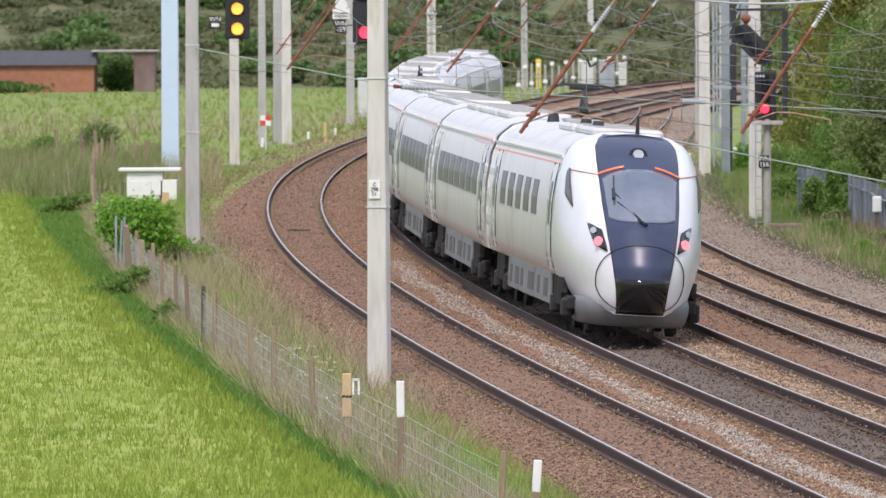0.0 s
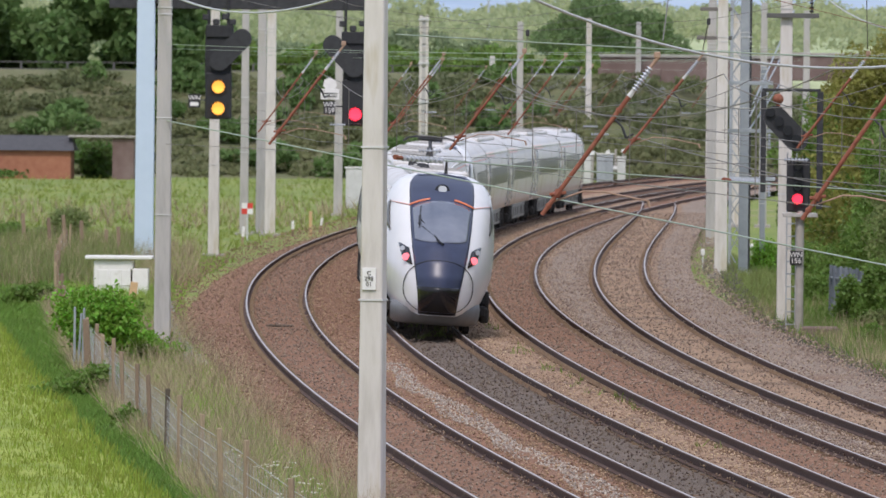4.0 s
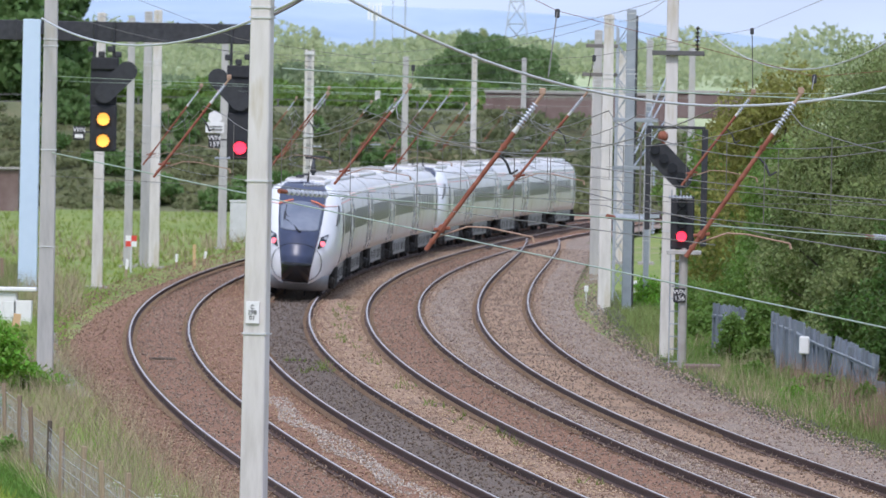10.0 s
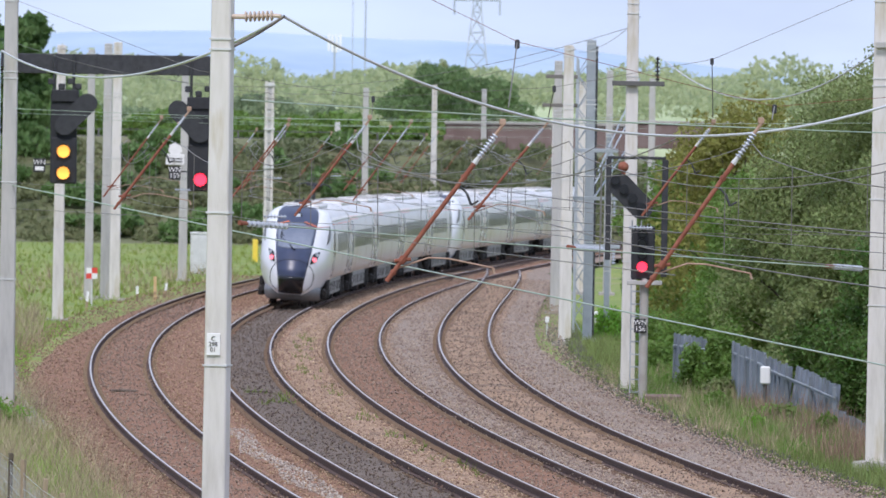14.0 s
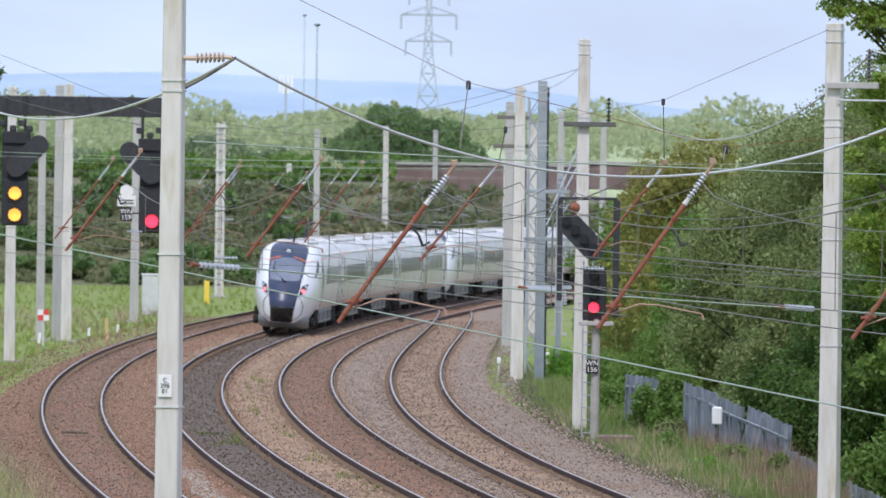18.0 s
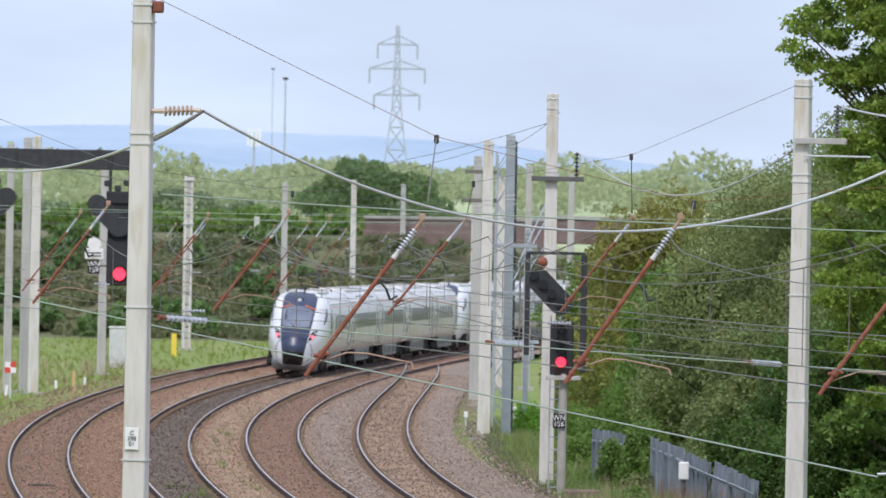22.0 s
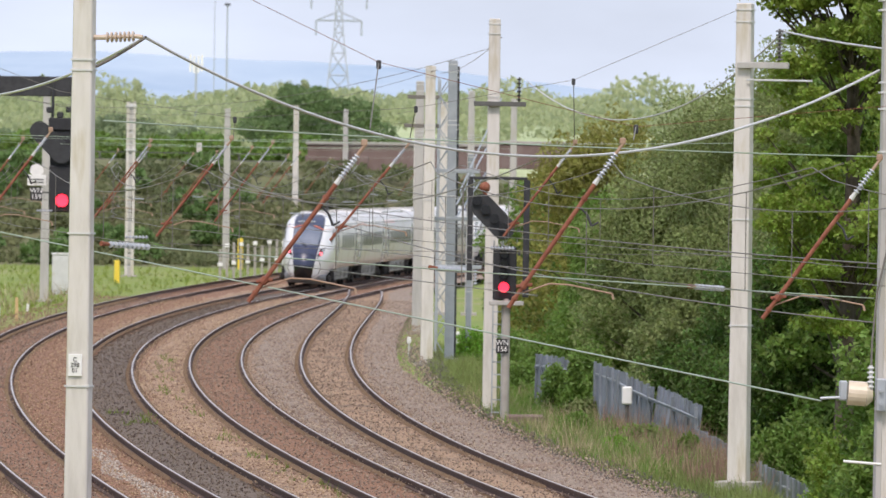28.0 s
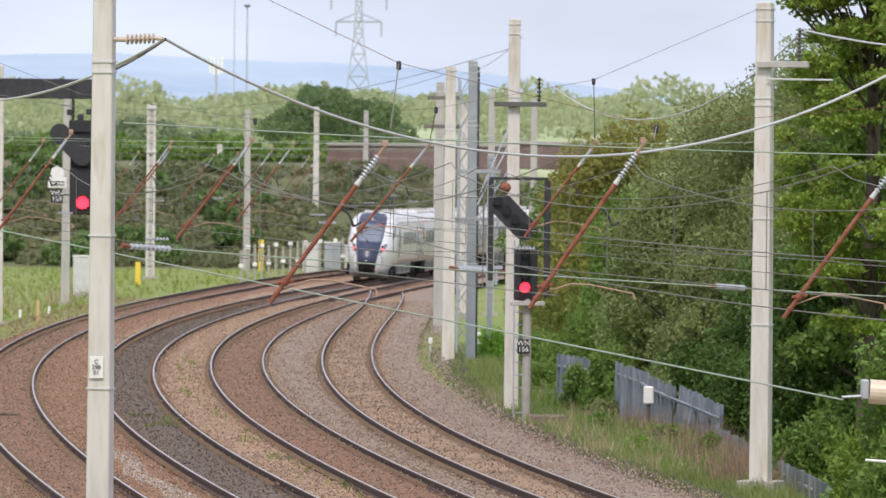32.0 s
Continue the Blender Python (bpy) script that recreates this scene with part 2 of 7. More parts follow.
M["bark"] = mat("tree_bark", [(0.07, 0.055, 0.04), (0.14, 0.115, 0.09)], 0.95, 6, bump=0.6, fine=20)
M["leaf_dark"] = mat("dark_leaves", [(0.069, 0.127, 0.024), (0.125, 0.213, 0.045)], 0.6, 0.8, bump=0.0, island=0.5, through=0.45)
M["leaf_mid"] = mat("green_leaves", [(0.116, 0.209, 0.037), (0.204, 0.314, 0.066)], 0.6, 0.5, bump=0.0, island=0.3, through=0.45)
# Scrub colour includes some lightening that imitates haze over the distant bank.
M["leaf_scrub"] = mat("scrub_leaves", [(0.147, 0.179, 0.081), (0.242, 0.250, 0.118)], 0.85, 0.08, bump=0.0, island=0.12, through=0.45)
M["leaf_tall"] = mat("yellow_green_leaves", [(0.168, 0.269, 0.038), (0.302, 0.403, 0.069)], 0.55, 0.6, bump=0.0, island=0.35, through=0.45)
M["leaf_willow"] = mat("grey_green_willow_leaves", [(0.165, 0.218, 0.075), (0.280, 0.332, 0.122)], 0.65, 0.7, bump=0.0, island=0.28, through=0.42)
M["leaf_bright"] = mat("fresh_leaves", [(0.139, 0.299, 0.026), (0.233, 0.434, 0.053)], 0.6, 0.8, bump=0.0, island=0.4, through=0.4)
# Leaf green paled in the colour itself to stand in for distance haze.
M["leaf_far"] = mat("haze_paled_leaves", [(0.342, 0.402, 0.231), (0.482, 0.514, 0.308)], 0.9, 0.01, bump=0.0, island=0.06, through=0.5, spec=0.1)
M["leaf_bronze"] = mat("bronze_leaves", [(0.223, 0.227, 0.056), (0.324, 0.318, 0.081)], 0.65, 0.5, bump=0.0, island=0.25, through=0.45)
M["straw"] = mat("dry_grass_straw", [(0.30, 0.24, 0.14), (0.44, 0.37, 0.24)], 0.9, 2, bump=0.0, island=0.4, through=0.2)
M["blade"] = mat("grass_blades", [(0.132, 0.190, 0.036), (0.224, 0.279, 0.061)], 0.75, 0.5, bump=0.0, island=0.4, through=0.3)
M["crop_blade"] = mat("crop_blades", [(0.194, 0.273, 0.028), (0.306, 0.367, 0.061)], 0.75, 0.25, bump=0.0, island=0.3, through=0.3)
M["weed_dry"] = mat("reddish_weeds", [(0.22, 0.13, 0.10), (0.32, 0.21, 0.16)], 0.9, 2, bump=0.0, island=0.4, through=0.2)
M["lush"] = mat("lush_grass", [(0.10, 0.20, 0.028), (0.17, 0.29, 0.05)], 0.75, 0.6, bump=0.0, island=0.3, through=0.35)
M["leaf_bank"] = mat("bank_leaves", [(0.086, 0.161, 0.043), (0.163, 0.266, 0.079)], 0.7, 0.12, bump=0.0, island=0.18, through=0.4)
M["leaf_copse"] = mat("copse_leaves", [(0.119, 0.191, 0.078), (0.217, 0.310, 0.128)], 0.8, 0.25, bump=0.0, island=0.2, through=0.45)
M["fence_wire"] = mat("dull_fence_wire", [(0.364, 0.378, 0.378), (0.504, 0.518, 0.518)], 0.55, 20, metal=0.4, bump=0.0)
M["dull_blade"] = mat("dull_grass_blades", [(0.144, 0.192, 0.055), (0.241, 0.276, 0.094)], 0.8, 0.35, bump=0.0, island=0.35, through=0.3)
# Hedge green lifted towards grey as painted haze.
M["leaf_hedge"] = mat("hedge_leaves", [(0.194, 0.252, 0.139), (0.267, 0.332, 0.189)], 0.8, 0.03, bump=0.0, island=0.1, through=0.45, spec=0.2)
# The blue cast is aerial haze painted into the hill's base colour.
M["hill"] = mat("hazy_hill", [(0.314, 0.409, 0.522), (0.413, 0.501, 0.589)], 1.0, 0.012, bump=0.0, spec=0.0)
M["umbel"] = mat("creamy_umbels", [(0.62, 0.62, 0.52), (0.75, 0.75, 0.66)], 0.9, 9, bump=0.0)
M["trough"] = mat("weathered_trough_concrete", [(0.20, 0.20, 0.20), (0.30, 0.295, 0.29)], 0.9, 5, bump=0.3, per_object=0.2)
M["concrete"] = mat("stained_concrete", [(0.30, 0.28, 0.25), (0.42, 0.40, 0.37)], 0.9, 2, bump=0.2, fine=25)
M["cabinet"] = mat("pale_grey_cabinet", [(0.50, 0.51, 0.50), (0.60, 0.61, 0.60)], 0.6, 3, bump=0.05, wear=(0.42, 0.40, 0.34), wear_scale=2, wear_at=0.64)
M["yellow"] = mat("yellow_post_paint", [(0.75, 0.55, 0.05), (0.82, 0.62, 0.08)], 0.5, 5, bump=0.05)
M["red_paint"] = mat("red_marker_paint", [(0.65, 0.06, 0.04)], 0.5, 5, bump=0.05)
# Far steel: the pale blue shift is haze put into its colour.
M["pylon"] = mat("hazy_galvanised_steel", [(0.36, 0.40, 0.45), (0.42, 0.46, 0.51)], 0.8, 0.1, bump=0.0)
M["cream"] = mat("cream_porcelain", [(0.591, 0.500, 0.379), (0.693, 0.596, 0.470)], 0.3, 4, bump=0.0)
M["sign_dark"] = mat("dark_plate", [(0.02, 0.02, 0.022), (0.035, 0.035, 0.038)], 0.5, 5, bump=0.0)


# ---- mesh helpers ----
def mesh_ob(name, verts, faces, material, parent=None, label=""):
    me = bpy.data.meshes.new(name)
    me.from_pydata(verts, [], faces)
    for m in material if isinstance(material, (list, tuple)) else [material]:
        me.materials.append(m)
    ob = new(name, me)
    if parent:
        ob.parent = parent
    if label:
        ob["label"] = label
    return ob


def part(name, bm, material, parent=None, label="", smooth=False):
    me = bpy.data.meshes.new(name)
    bmesh.ops.recalc_face_normals(bm, faces=bm.faces)
    bm.to_mesh(me)
    bm.free()
    for m in material if isinstance(material, (list, tuple)) else [material]:
        me.materials.append(m)
    if smooth:
        for p in me.polygons:
            p.use_smooth = True
    ob = new(name, me)
    if parent:
        ob.parent = parent
    if label:
        ob["label"] = label
    return ob


def empty(name, m=None):
    ob = new(name)
    ob.empty_display_size = 0.2
    if m is not None:
        ob.matrix_basis = m
    return ob


def box(bm, sx, sy, sz, m=None, bevel=0.0, taper=1.0):
    """A box that stands on z = 0, bevelled, its top scaled by taper."""
    b2 = bmesh.new()
    bmesh.ops.create_cube(b2, size=1)
    for v in b2.verts:
        k = taper if v.co.z > 0 else 1.0
        v.co = Vector((v.co.x * sx * k, v.co.y * sy * k, (v.co.z + 0.5) * sz))
    if bevel:
        bmesh.ops.bevel(b2, geom=b2.edges[:], offset=bevel, segments=1, affect="EDGES")
    if m is not None:
        bmesh.ops.transform(b2, matrix=m, verts=b2.verts)
    me = bpy.data.meshes.new("tmp")
    b2.to_mesh(me)
    b2.free()
    bm.from_mesh(me)
    bpy.data.meshes.remove(me)
    return bm


def tube(bm, a, b, r0, r1=None, n=8, cap=True):
    """A round bar from a to b."""
    a, b = Vector(a), Vector(b)
    d = b - a
    m = Matrix.Translation((a + b) / 2) @ d.to_track_quat("Z", "Y").to_matrix().to_4x4()
    bmesh.ops.create_cone(bm, cap_ends=cap, segments=n, radius1=r0, radius2=r0 if r1 is None else r1, depth=d.length, matrix=m)
    return bm


def wire_thing(name, points, r, material, label, parent=None, category="overhead wire"):
    """A wire through points, as a bevelled curve."""
    cu = bpy.data.curves.new(name, "CURVE")
    cu.dimensions, cu.bevel_depth, cu.bevel_resolution = "3D", r, 1
    sp = cu.splines.new("POLY")
    sp.points.add(len(points) - 1)
    for p, c in zip(sp.points, points):
        p.co = (*c, 1)
    cu.materials.append(material)
    ob = new(name, cu)
    if parent:
        ob.parent = parent
        if label:
            ob["label"] = label
    else:
        tagged(ob, label, category)
    return ob


def sag(a, b, drop, n=14):
    a, b = Vector(a), Vector(b)
    return [tuple(a.lerp(b, i / n) - Vector((0, 0, 4 * drop * (i / n) * (1 - i / n)))) for i in range(n + 1)]


# ---- the plan: tracks bend to the right in the distance ----
def centre(k, y):
    """x of the middle of track k (1 to 4, from the left) at y metres from the eye."""
    lo, hi = 118.0, 500.0
    yc = min(max(y, lo), hi)

    def f(yy):
        u = (yy - 300) / 150
        x = -5.6192 - 0.537 * u + 5.7372 * u ** 2 - 0.4597 * u ** 3 - 0.3379 * u ** 4 + 0.057 * u ** 5
        if k == 1:
            x += -3.3838 - 0.673 * u - 0.2662 * u ** 2
        elif k == 3:
            x += 3.1622 + 0.2552 * u - 0.279 * u ** 2
        elif k == 4:
            x += 6.4586 + 1.011 * u - 1.7303 * u ** 2 - 1.5734 * u ** 3
        return x

    x = f(yc)
    if y != yc:
        slope = (f(yc + 1) - f(yc - 1)) / 2
        x += slope * (y - yc) + (0.00035 if y > hi else 0.0) * (y - yc) ** 2 / 2 * 1.3
    return x


def way(k, y):
    """Unit direction of track k away from the eye."""
    d = Vector((centre(k, y + 0.5) - centre(k, y - 0.5), 1.0, 0))
    return d.normalized()


CANT = 0.06          # the outer, left rail lies higher
TRACK_END = {1: 860.0, 2: 860.0, 3: 860.0, 4: 466.0}


def land(x, y):
    """Height of the ground."""
    z = -0.45
    if y > 610:
        side = 1 if x < 2 else max(0.0, 1 - (x - 2) / 30)
        z += 6.6 * min((y - 610) / 26, 1.0) ** 1.2 * (side + (1 - side) * min(max((y - 660) / 160, 0), 1))
    if y > 700:
        z += (min(y, 3200) - 700) * 0.0072
    if x > 6 and y < 610:
        z += min(max(x - centre(1, y) - 19.5, 0) * 0.10, 1.2)
    if y < 260:
        z -= 0.6 * min(max(x - 8.6, 0), 2.2) * min(max((260 - y) / 30, 0), 1)
    return z


def sheet(name, xs, ys, zf, material, label="", category=""):
    verts = [(x, y, zf(x, y)) for y in ys for x in xs]
    w = len(xs)
    faces = [(j * w + i, j * w + i + 1, (j + 1) * w + i + 1, (j + 1) * w + i) for j in range(len(ys) - 1) for i in range(w - 1)]
    return mesh_ob(name, verts, faces, material)


xs = [-1800, -900, -400, -200, -120] + [i * 4.0 for i in range(-22, 23)] + [120, 200, 400, 900, 1800]
ys = [-300, -100, 0, 60] + [100 + 10 * i for i in range(50)] + [600 + 4 * i for i in range(26)] + [720, 760, 820, 900, 1000, 1200, 1500, 1900, 2400, 3000, 3600, 4200, 4900]
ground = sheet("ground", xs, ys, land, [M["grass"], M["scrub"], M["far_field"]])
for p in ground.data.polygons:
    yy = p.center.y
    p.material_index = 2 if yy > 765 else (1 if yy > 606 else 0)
    p.use_smooth = True
tagged(ground, "rough green and straw-coloured grassland reaching the horizon", "ground", kind="structure")

# crop field beside the line
def crop_edge(y):
    """x of the field's edge towards the railway."""
    return -2.9 - 0.097 * (y - 107) + 0.00008 * (y - 107) ** 2


field_ys = [72 + 3.0 * i for i in range(88)]
fv, ff = [], []
for y in field_ys:
    e = crop_edge(y)
    for j in range(14):
        x = e - (j / 13) ** 1.5 * 60
        fv.append((x + random.uniform(-0.05, 0.05) * (j == 0), y, land(x, y) + 0.05 + 0.12 * min(j, 1)))
for r in range(len(field_ys) - 1):
    for j in range(13):
        ff.append((r * 14 + j, r * 14 + j + 1, (r + 1) * 14 + j + 1, (r + 1) * 14 + j))
crop = mesh_ob("crop_field", fv, ff, M["crop"])
tagged(crop, "bright yellow-green young cereal crop field", "crop field", kind="structure")

# far hills: one long ridge
hv, hf = [], []
nh = 160
for i in range(nh + 1):
    x = -1500 + 3000 * i / nh
    top = 40 + 14 * math.exp(-((x + 90) / 190) ** 2) + 2.5 * noise.noise((x * 0.01, 0.3, 0)) + 1.0 * noise.noise((x * 0.05, 1.3, 0)) - max(0, x - 120) * 0.085
    top = max(top, 24)
    hv += [(x, 4250, 5), (x, 4380, top * 0.75), (x, 4520, top + 4), (x, 4750, top - 12)]
for i in range(nh):
    for j in range(3):
        hf.append((i * 4 + j, i * 4 + 4 + j, i * 4 + 5 + j, i * 4 + 1 + j))
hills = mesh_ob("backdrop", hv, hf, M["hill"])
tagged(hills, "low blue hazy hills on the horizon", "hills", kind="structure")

# ---- track bed ----
def shoulder(y):
    """Width of open ballast beside track 1."""
    return float(np.interp(y, (100, 165, 200, 230, 288), (1.8, 1.6, 1.75, 2.3, 2.9)))


bed_ys = []
y = 86.0
while y < 700:
    bed_ys.append(y)
    y += 0.45 if y < 260 else (0.8 if y < 420 else 2.0)
NV = 74
bv, bf, bi = [], [], []
bed_at = []
for y in bed_ys:
    c = [centre(k, min(y, TRACK_END[k]) if k == 4 else y) for k in (1, 2, 3, 4)]
    if y > TRACK_END[4]:
        c[3] = c[2] + 0.02
    left, right = c[0] - shoulder(y) - 0.4, max(c[3], c[2]) + 2.2 + 1.2 * min(max((290 - y) / 80, 0), 1)
    row = []
    for j in range(NV):
        x = left + (right - left) * j / (NV - 1)
        d = min(abs(x - q) for q in c)
        near = min(range(4), key=lambda q: abs(x - c[q]))
        n = 0.05 * noise.noise((x * 1.7, y * 0.9, 0)) + 0.035 * noise.noise((x * 4.5, y * 3.0, 5))
        z = -0.17 + n
        if 0.85 < d < 1.35:
            z += 0.03
        if d > 1.3:
            z += 0.05 + 0.03 * noise.noise((x * 0.6, y * 0.25, 9))
        if x < c[0]:
            z -= max(0, c[0] - x - 1.35) * 0.34
        if x > c[3]:
            z -= max(0, x - c[3] - 2.1) * 0.20
        row.append((x, d, near))
        bv.append((x, y, z))
    bed_at.append((row, c))
for r in range(len(bed_ys) - 1):
    rw, c = bed_at[r]
    for j in range(NV - 1):
        bf.append((r * NV + j, r * NV + j + 1, (r + 1) * NV + j + 1, (r + 1) * NV + j))
        x, d, near = rw[j]
        jit = 0.25 * noise.noise((x * 2.1, bed_ys[r] * 0.7, 3))
        if d + jit < 0.72:
            bi.append((2, 3, 2, 0)[near])
        elif x < c[0] + 2.0:
            bi.append(2)
        elif x < c[1] + 0.9:
            bi.append(2 if d + jit < 1.25 or x > c[1] - 1.1 else (1 if abs(x - c[1] + 1.35 + jit) < 0.3 and bed_ys[r] < 190 else 0))
        elif x < c[2]:
            bi.append(0)
        else:
            bi.append(1 if d + jit > 1.0 else 0)
bed = mesh_ob("track_bed", bv, bf, [M["ballast"], M["ballast_pink"], M["ballast_rust"], M["ballast_oil"]])
bed.data.polygons.foreach_set("material_index", bi)
tagged(bed, "rust-stained and grey stone ballast under four curved tracks", "ballast", kind="structure")


# ---- rails ----
PROFILE = [(-0.075, -0.15), (0.075, -0.15), (0.075, -0.138), (0.012, -0.12), (0.012, -0.045), (0.036, -0.035), (0.036, -0.006), (0.020, 0.0), (-0.020, 0.0), (-0.036, -0.006), (-0.036, -0.035), (-0.012, -0.045), (-0.012, -0.12), (-0.075, -0.138)]


def rail(k, side, y0, y1, parent):
    vs, fs, mi = [], [], []
    n = len(PROFILE)
    y, rows_n = y0, 0
    while y <= y1 + 0.01:
        w = way(k, y)
        nrm = Vector((w.y, -w.x, 0))
        p = Vector((centre(k, y), y, 0)) + nrm * (0.7525 * side)
        lift = CANT if side < 0 else 0.0
        for a, b in PROFILE:
            q = p + nrm * a
            vs.append((q.x, q.y, b + lift))
        rows_n += 1
        y += 2.0 if y < 520 else 6.0
    for r in range(rows_n - 1):
        for i in range(n):
            j = (i + 1) % n
            fs.append((r * n + i, r * n + j, (r + 1) * n + j, (r + 1) * n + i))
            mi.append(1 if i == 7 else 0)
    ob = mesh_ob("rail", vs, fs, [M["rail_side"], M["rail_head"]], parent)
    ob.data.polygons.foreach_set("material_index", mi)
    return ob


def sleeper_mesh():
    """One concrete sleeper with four rail clips."""
    bm = bmesh.new()
    box(bm, 2.5, 0.24, 0.165, pose(0, 0, -0.355), 0.012, 0.98)
    for side in (-0.7525, 0.7525):
        for o in (-0.13, 0.13):
            box(bm, 0.10, 0.12, 0.07, pose(side + o, 0, -0.19), 0.0, 0.65)
    me = bpy.data.meshes.new("sleeper")
    bm.to_mesh(me)
    bm.free()
    me.materials.append(M["sleeper"])
    return me


SLEEPER = sleeper_mesh()
for k in (1, 2, 3, 4):
    tr = empty("track")
    tagged(tr, ("rusty-sided curved railway track with bright rail heads", "curved track with dark oily four-foot, carrying the train",
                "curved track in brown and grey ballast", "outer siding track joining its neighbour in the distance")[k - 1], "railway track", "four running lines", kind="structure")
    for side in (-1, 1):
        rail(k, side, 80.0, TRACK_END[k], tr)
    sv, sf = [], []
    y = 90.0
    while y < 180:
        w = way(k, y)
        m = Matrix.Translation((centre(k, y), y, 0)) @ pose(0, 0, 0, 0, math.degrees(math.atan2(CANT, 1.505)), -math.degrees(math.atan2(w.x, w.y)))
        piece = new("sleeper", SLEEPER)
        piece.parent, piece.matrix_basis = tr, m
        y += 0.65
    while y < min(TRACK_END[k], 430):
        w = way(k, y)
        nrm = Vector((w.y, -w.x, 0))
        c = Vector((centre(k, y), y, 0))
        b0 = len(sv)
        for a, l, z in ((-1.25, -0.12, -0.36), (1.25, -0.12, -0.36), (1.25, 0.12, -0.36), (-1.25, 0.12, -0.36), (-1.25, -0.10, -0.225), (1.25, -0.10, -0.225), (1.25, 0.10, -0.225), (-1.25, 0.10, -0.225)):
            q = c + nrm * a + w * l
            sv.append((q.x, q.y, z + CANT * (0.5 - a / 1.6)))
        sf += [(b0 + 4, b0 + 5, b0 + 6, b0 + 7), (b0, b0 + 1, b0 + 5, b0 + 4), (b0 + 2, b0 + 3, b0 + 7, b0 + 6), (b0 + 1, b0 + 2, b0 + 6, b0 + 5), (b0 + 3, b0, b0 + 4, b0 + 7)]
        # rail fastenings
        for side in (-0.7525, 0.7525):
            for o in (-0.13, 0.13):
                b0 = len(sv)
                zz = -0.13 + (CANT if side < 0 else 0)
                for a, l, z in ((-0.05, -0.06, 0), (0.05, -0.06, 0), (0.05, 0.06, 0), (-0.05, 0.06, 0), (-0.03, -0.04, 0.06), (0.03, -0.04, 0.06), (0.03, 0.04, 0.06), (-0.03, 0.04, 0.06)):
                    q = c + nrm * (side + o + a) + w * l
                    sv.append((q.x, q.y, z + zz))
                sf += [(b0 + 4, b0 + 5, b0 + 6, b0 + 7), (b0, b0 + 1, b0 + 5, b0 + 4), (b0 + 2, b0 + 3, b0 + 7, b0 + 6), (b0 + 1, b0 + 2, b0 + 6, b0 + 5), (b0 + 3, b0, b0 + 4, b0 + 7)]
        y += 0.65
    tagged(mesh_ob("sleepers", sv, sf, M["sleeper"], tr, "half-buried concrete sleepers with rail clips"), kind="stuff")

# ---- train: two coupled five-car units ----
CAR = 22.5
# body section, half width against height, from the sill to the roof's middle
SECTION = [(1.22, 0.98), (1.31, 1.25), (1.35, 1.75), (1.345, 2.35), (1.27, 2.95), (1.14, 3.30), (0.88, 3.53), (0.46, 3.655), (0.0, 3.685)]


def loop_at(y, sx=1.0, z_low=0.98, z_top=3.685, push=0.0):
    """A closed section at y; the height is remapped between z_low and z_top; push moves low points back by height."""
    pts = []
    half = [(a * sx, z_low + (b - 0.98) / 2.705 * (z_top - z_low)) for a, b in SECTION]
    pts += [(a, y + push * (1 - (b - z_low) / max(z_top - z_low, 0.1)), b) for a, b in half]
    pts += [(-a, yy, b) for a, yy, b in reversed(pts[:-1])]
    return pts


def loft(loops, close_ends=True):
    vs = [p for l in loops for p in l]
    n = len(loops[0])
    fs = []
    for r in range(len(loops) - 1):
        for i in range(n):
            j = (i + 1) % n
            fs.append((r * n + i, r * n + j, (r + 1) * n + j, (r + 1) * n + i))
    if close_ends:
        fs.append(tuple(range(n)))
        fs.append(tuple(range((len(loops) - 1) * n, len(loops) * n))[::-1])
    return vs, fs


def side_patch(name, y0, y1, z0, z1, material, parent, out=0.006, side=1, label="", rows_n=4):
    """A panel that follows the body's side."""
    def half_at(z):
        for (a0, b0), (a1, b1) in zip(SECTION, SECTION[1:]):
            if b0 <= z <= b1:
                return a0 + (a1 - a0) * (z - b0) / (b1 - b0)
        return 1.3
    vs, fs = [], []
    for i in range(rows_n + 1):
        z = z0 + (z1 - z0) * i / rows_n
        for y in (y0, y1):
            for o in (out, -0.03):
                vs.append((side * (half_at(z) + o), y, z))
    for i in range(rows_n):
        a = i * 4
        fs += [(a, a + 2, a + 6, a + 4), (a + 1, a + 5, a + 7, a + 3), (a, a + 4, a + 5, a + 1), (a + 2, a + 3, a + 7, a + 6)]
    fs += [(0, 1, 3, 2), (rows_n * 4, rows_n * 4 + 2, rows_n * 4 + 3, rows_n * 4 + 1)]
    return mesh_ob(name, vs, fs, material, parent, label)


def bogie(parent, y):
    bm = bmesh.new()
    for sx in (-1, 1):
        box(bm, 0.16, 3.3, 0.24, pose(sx * 1.10, y, 0.42), 0.03)
        for o in (-1.3, 1.3):
            box(bm, 0.22, 0.42, 0.34, pose(sx * 1.16, y + o, 0.28), 0.04)
        for o in (-0.5, 0.5):
            tube(bm, (sx * 1.12, y + o, 0.5), (sx * 1.12, y + o, 0.98), 0.17, n=10)
        tube(bm, (sx * 1.2, y - 1.0, 0.75), (sx * 1.2, y + 0.2, 0.6), 0.05, n=6)
    box(bm, 2.0, 0.5, 0.3, pose(0, y, 0.5), 0.03)
    b = part("bogie", bm, M["under"], parent, "black bogie frame with springs")
    for o in (-1.3, 1.3):
        bm = bmesh.new()
        for sx in (-1, 1):
            tube(bm, (sx * 0.68, y + o, 0.43), (sx * 0.82, y + o, 0.43), 0.43, n=20)
        tube(bm, (-0.7, y + o, 0.43), (0.7, y + o, 0.43), 0.09, n=8)
        w = part("wheelset", bm, M["under"], b)
    return b


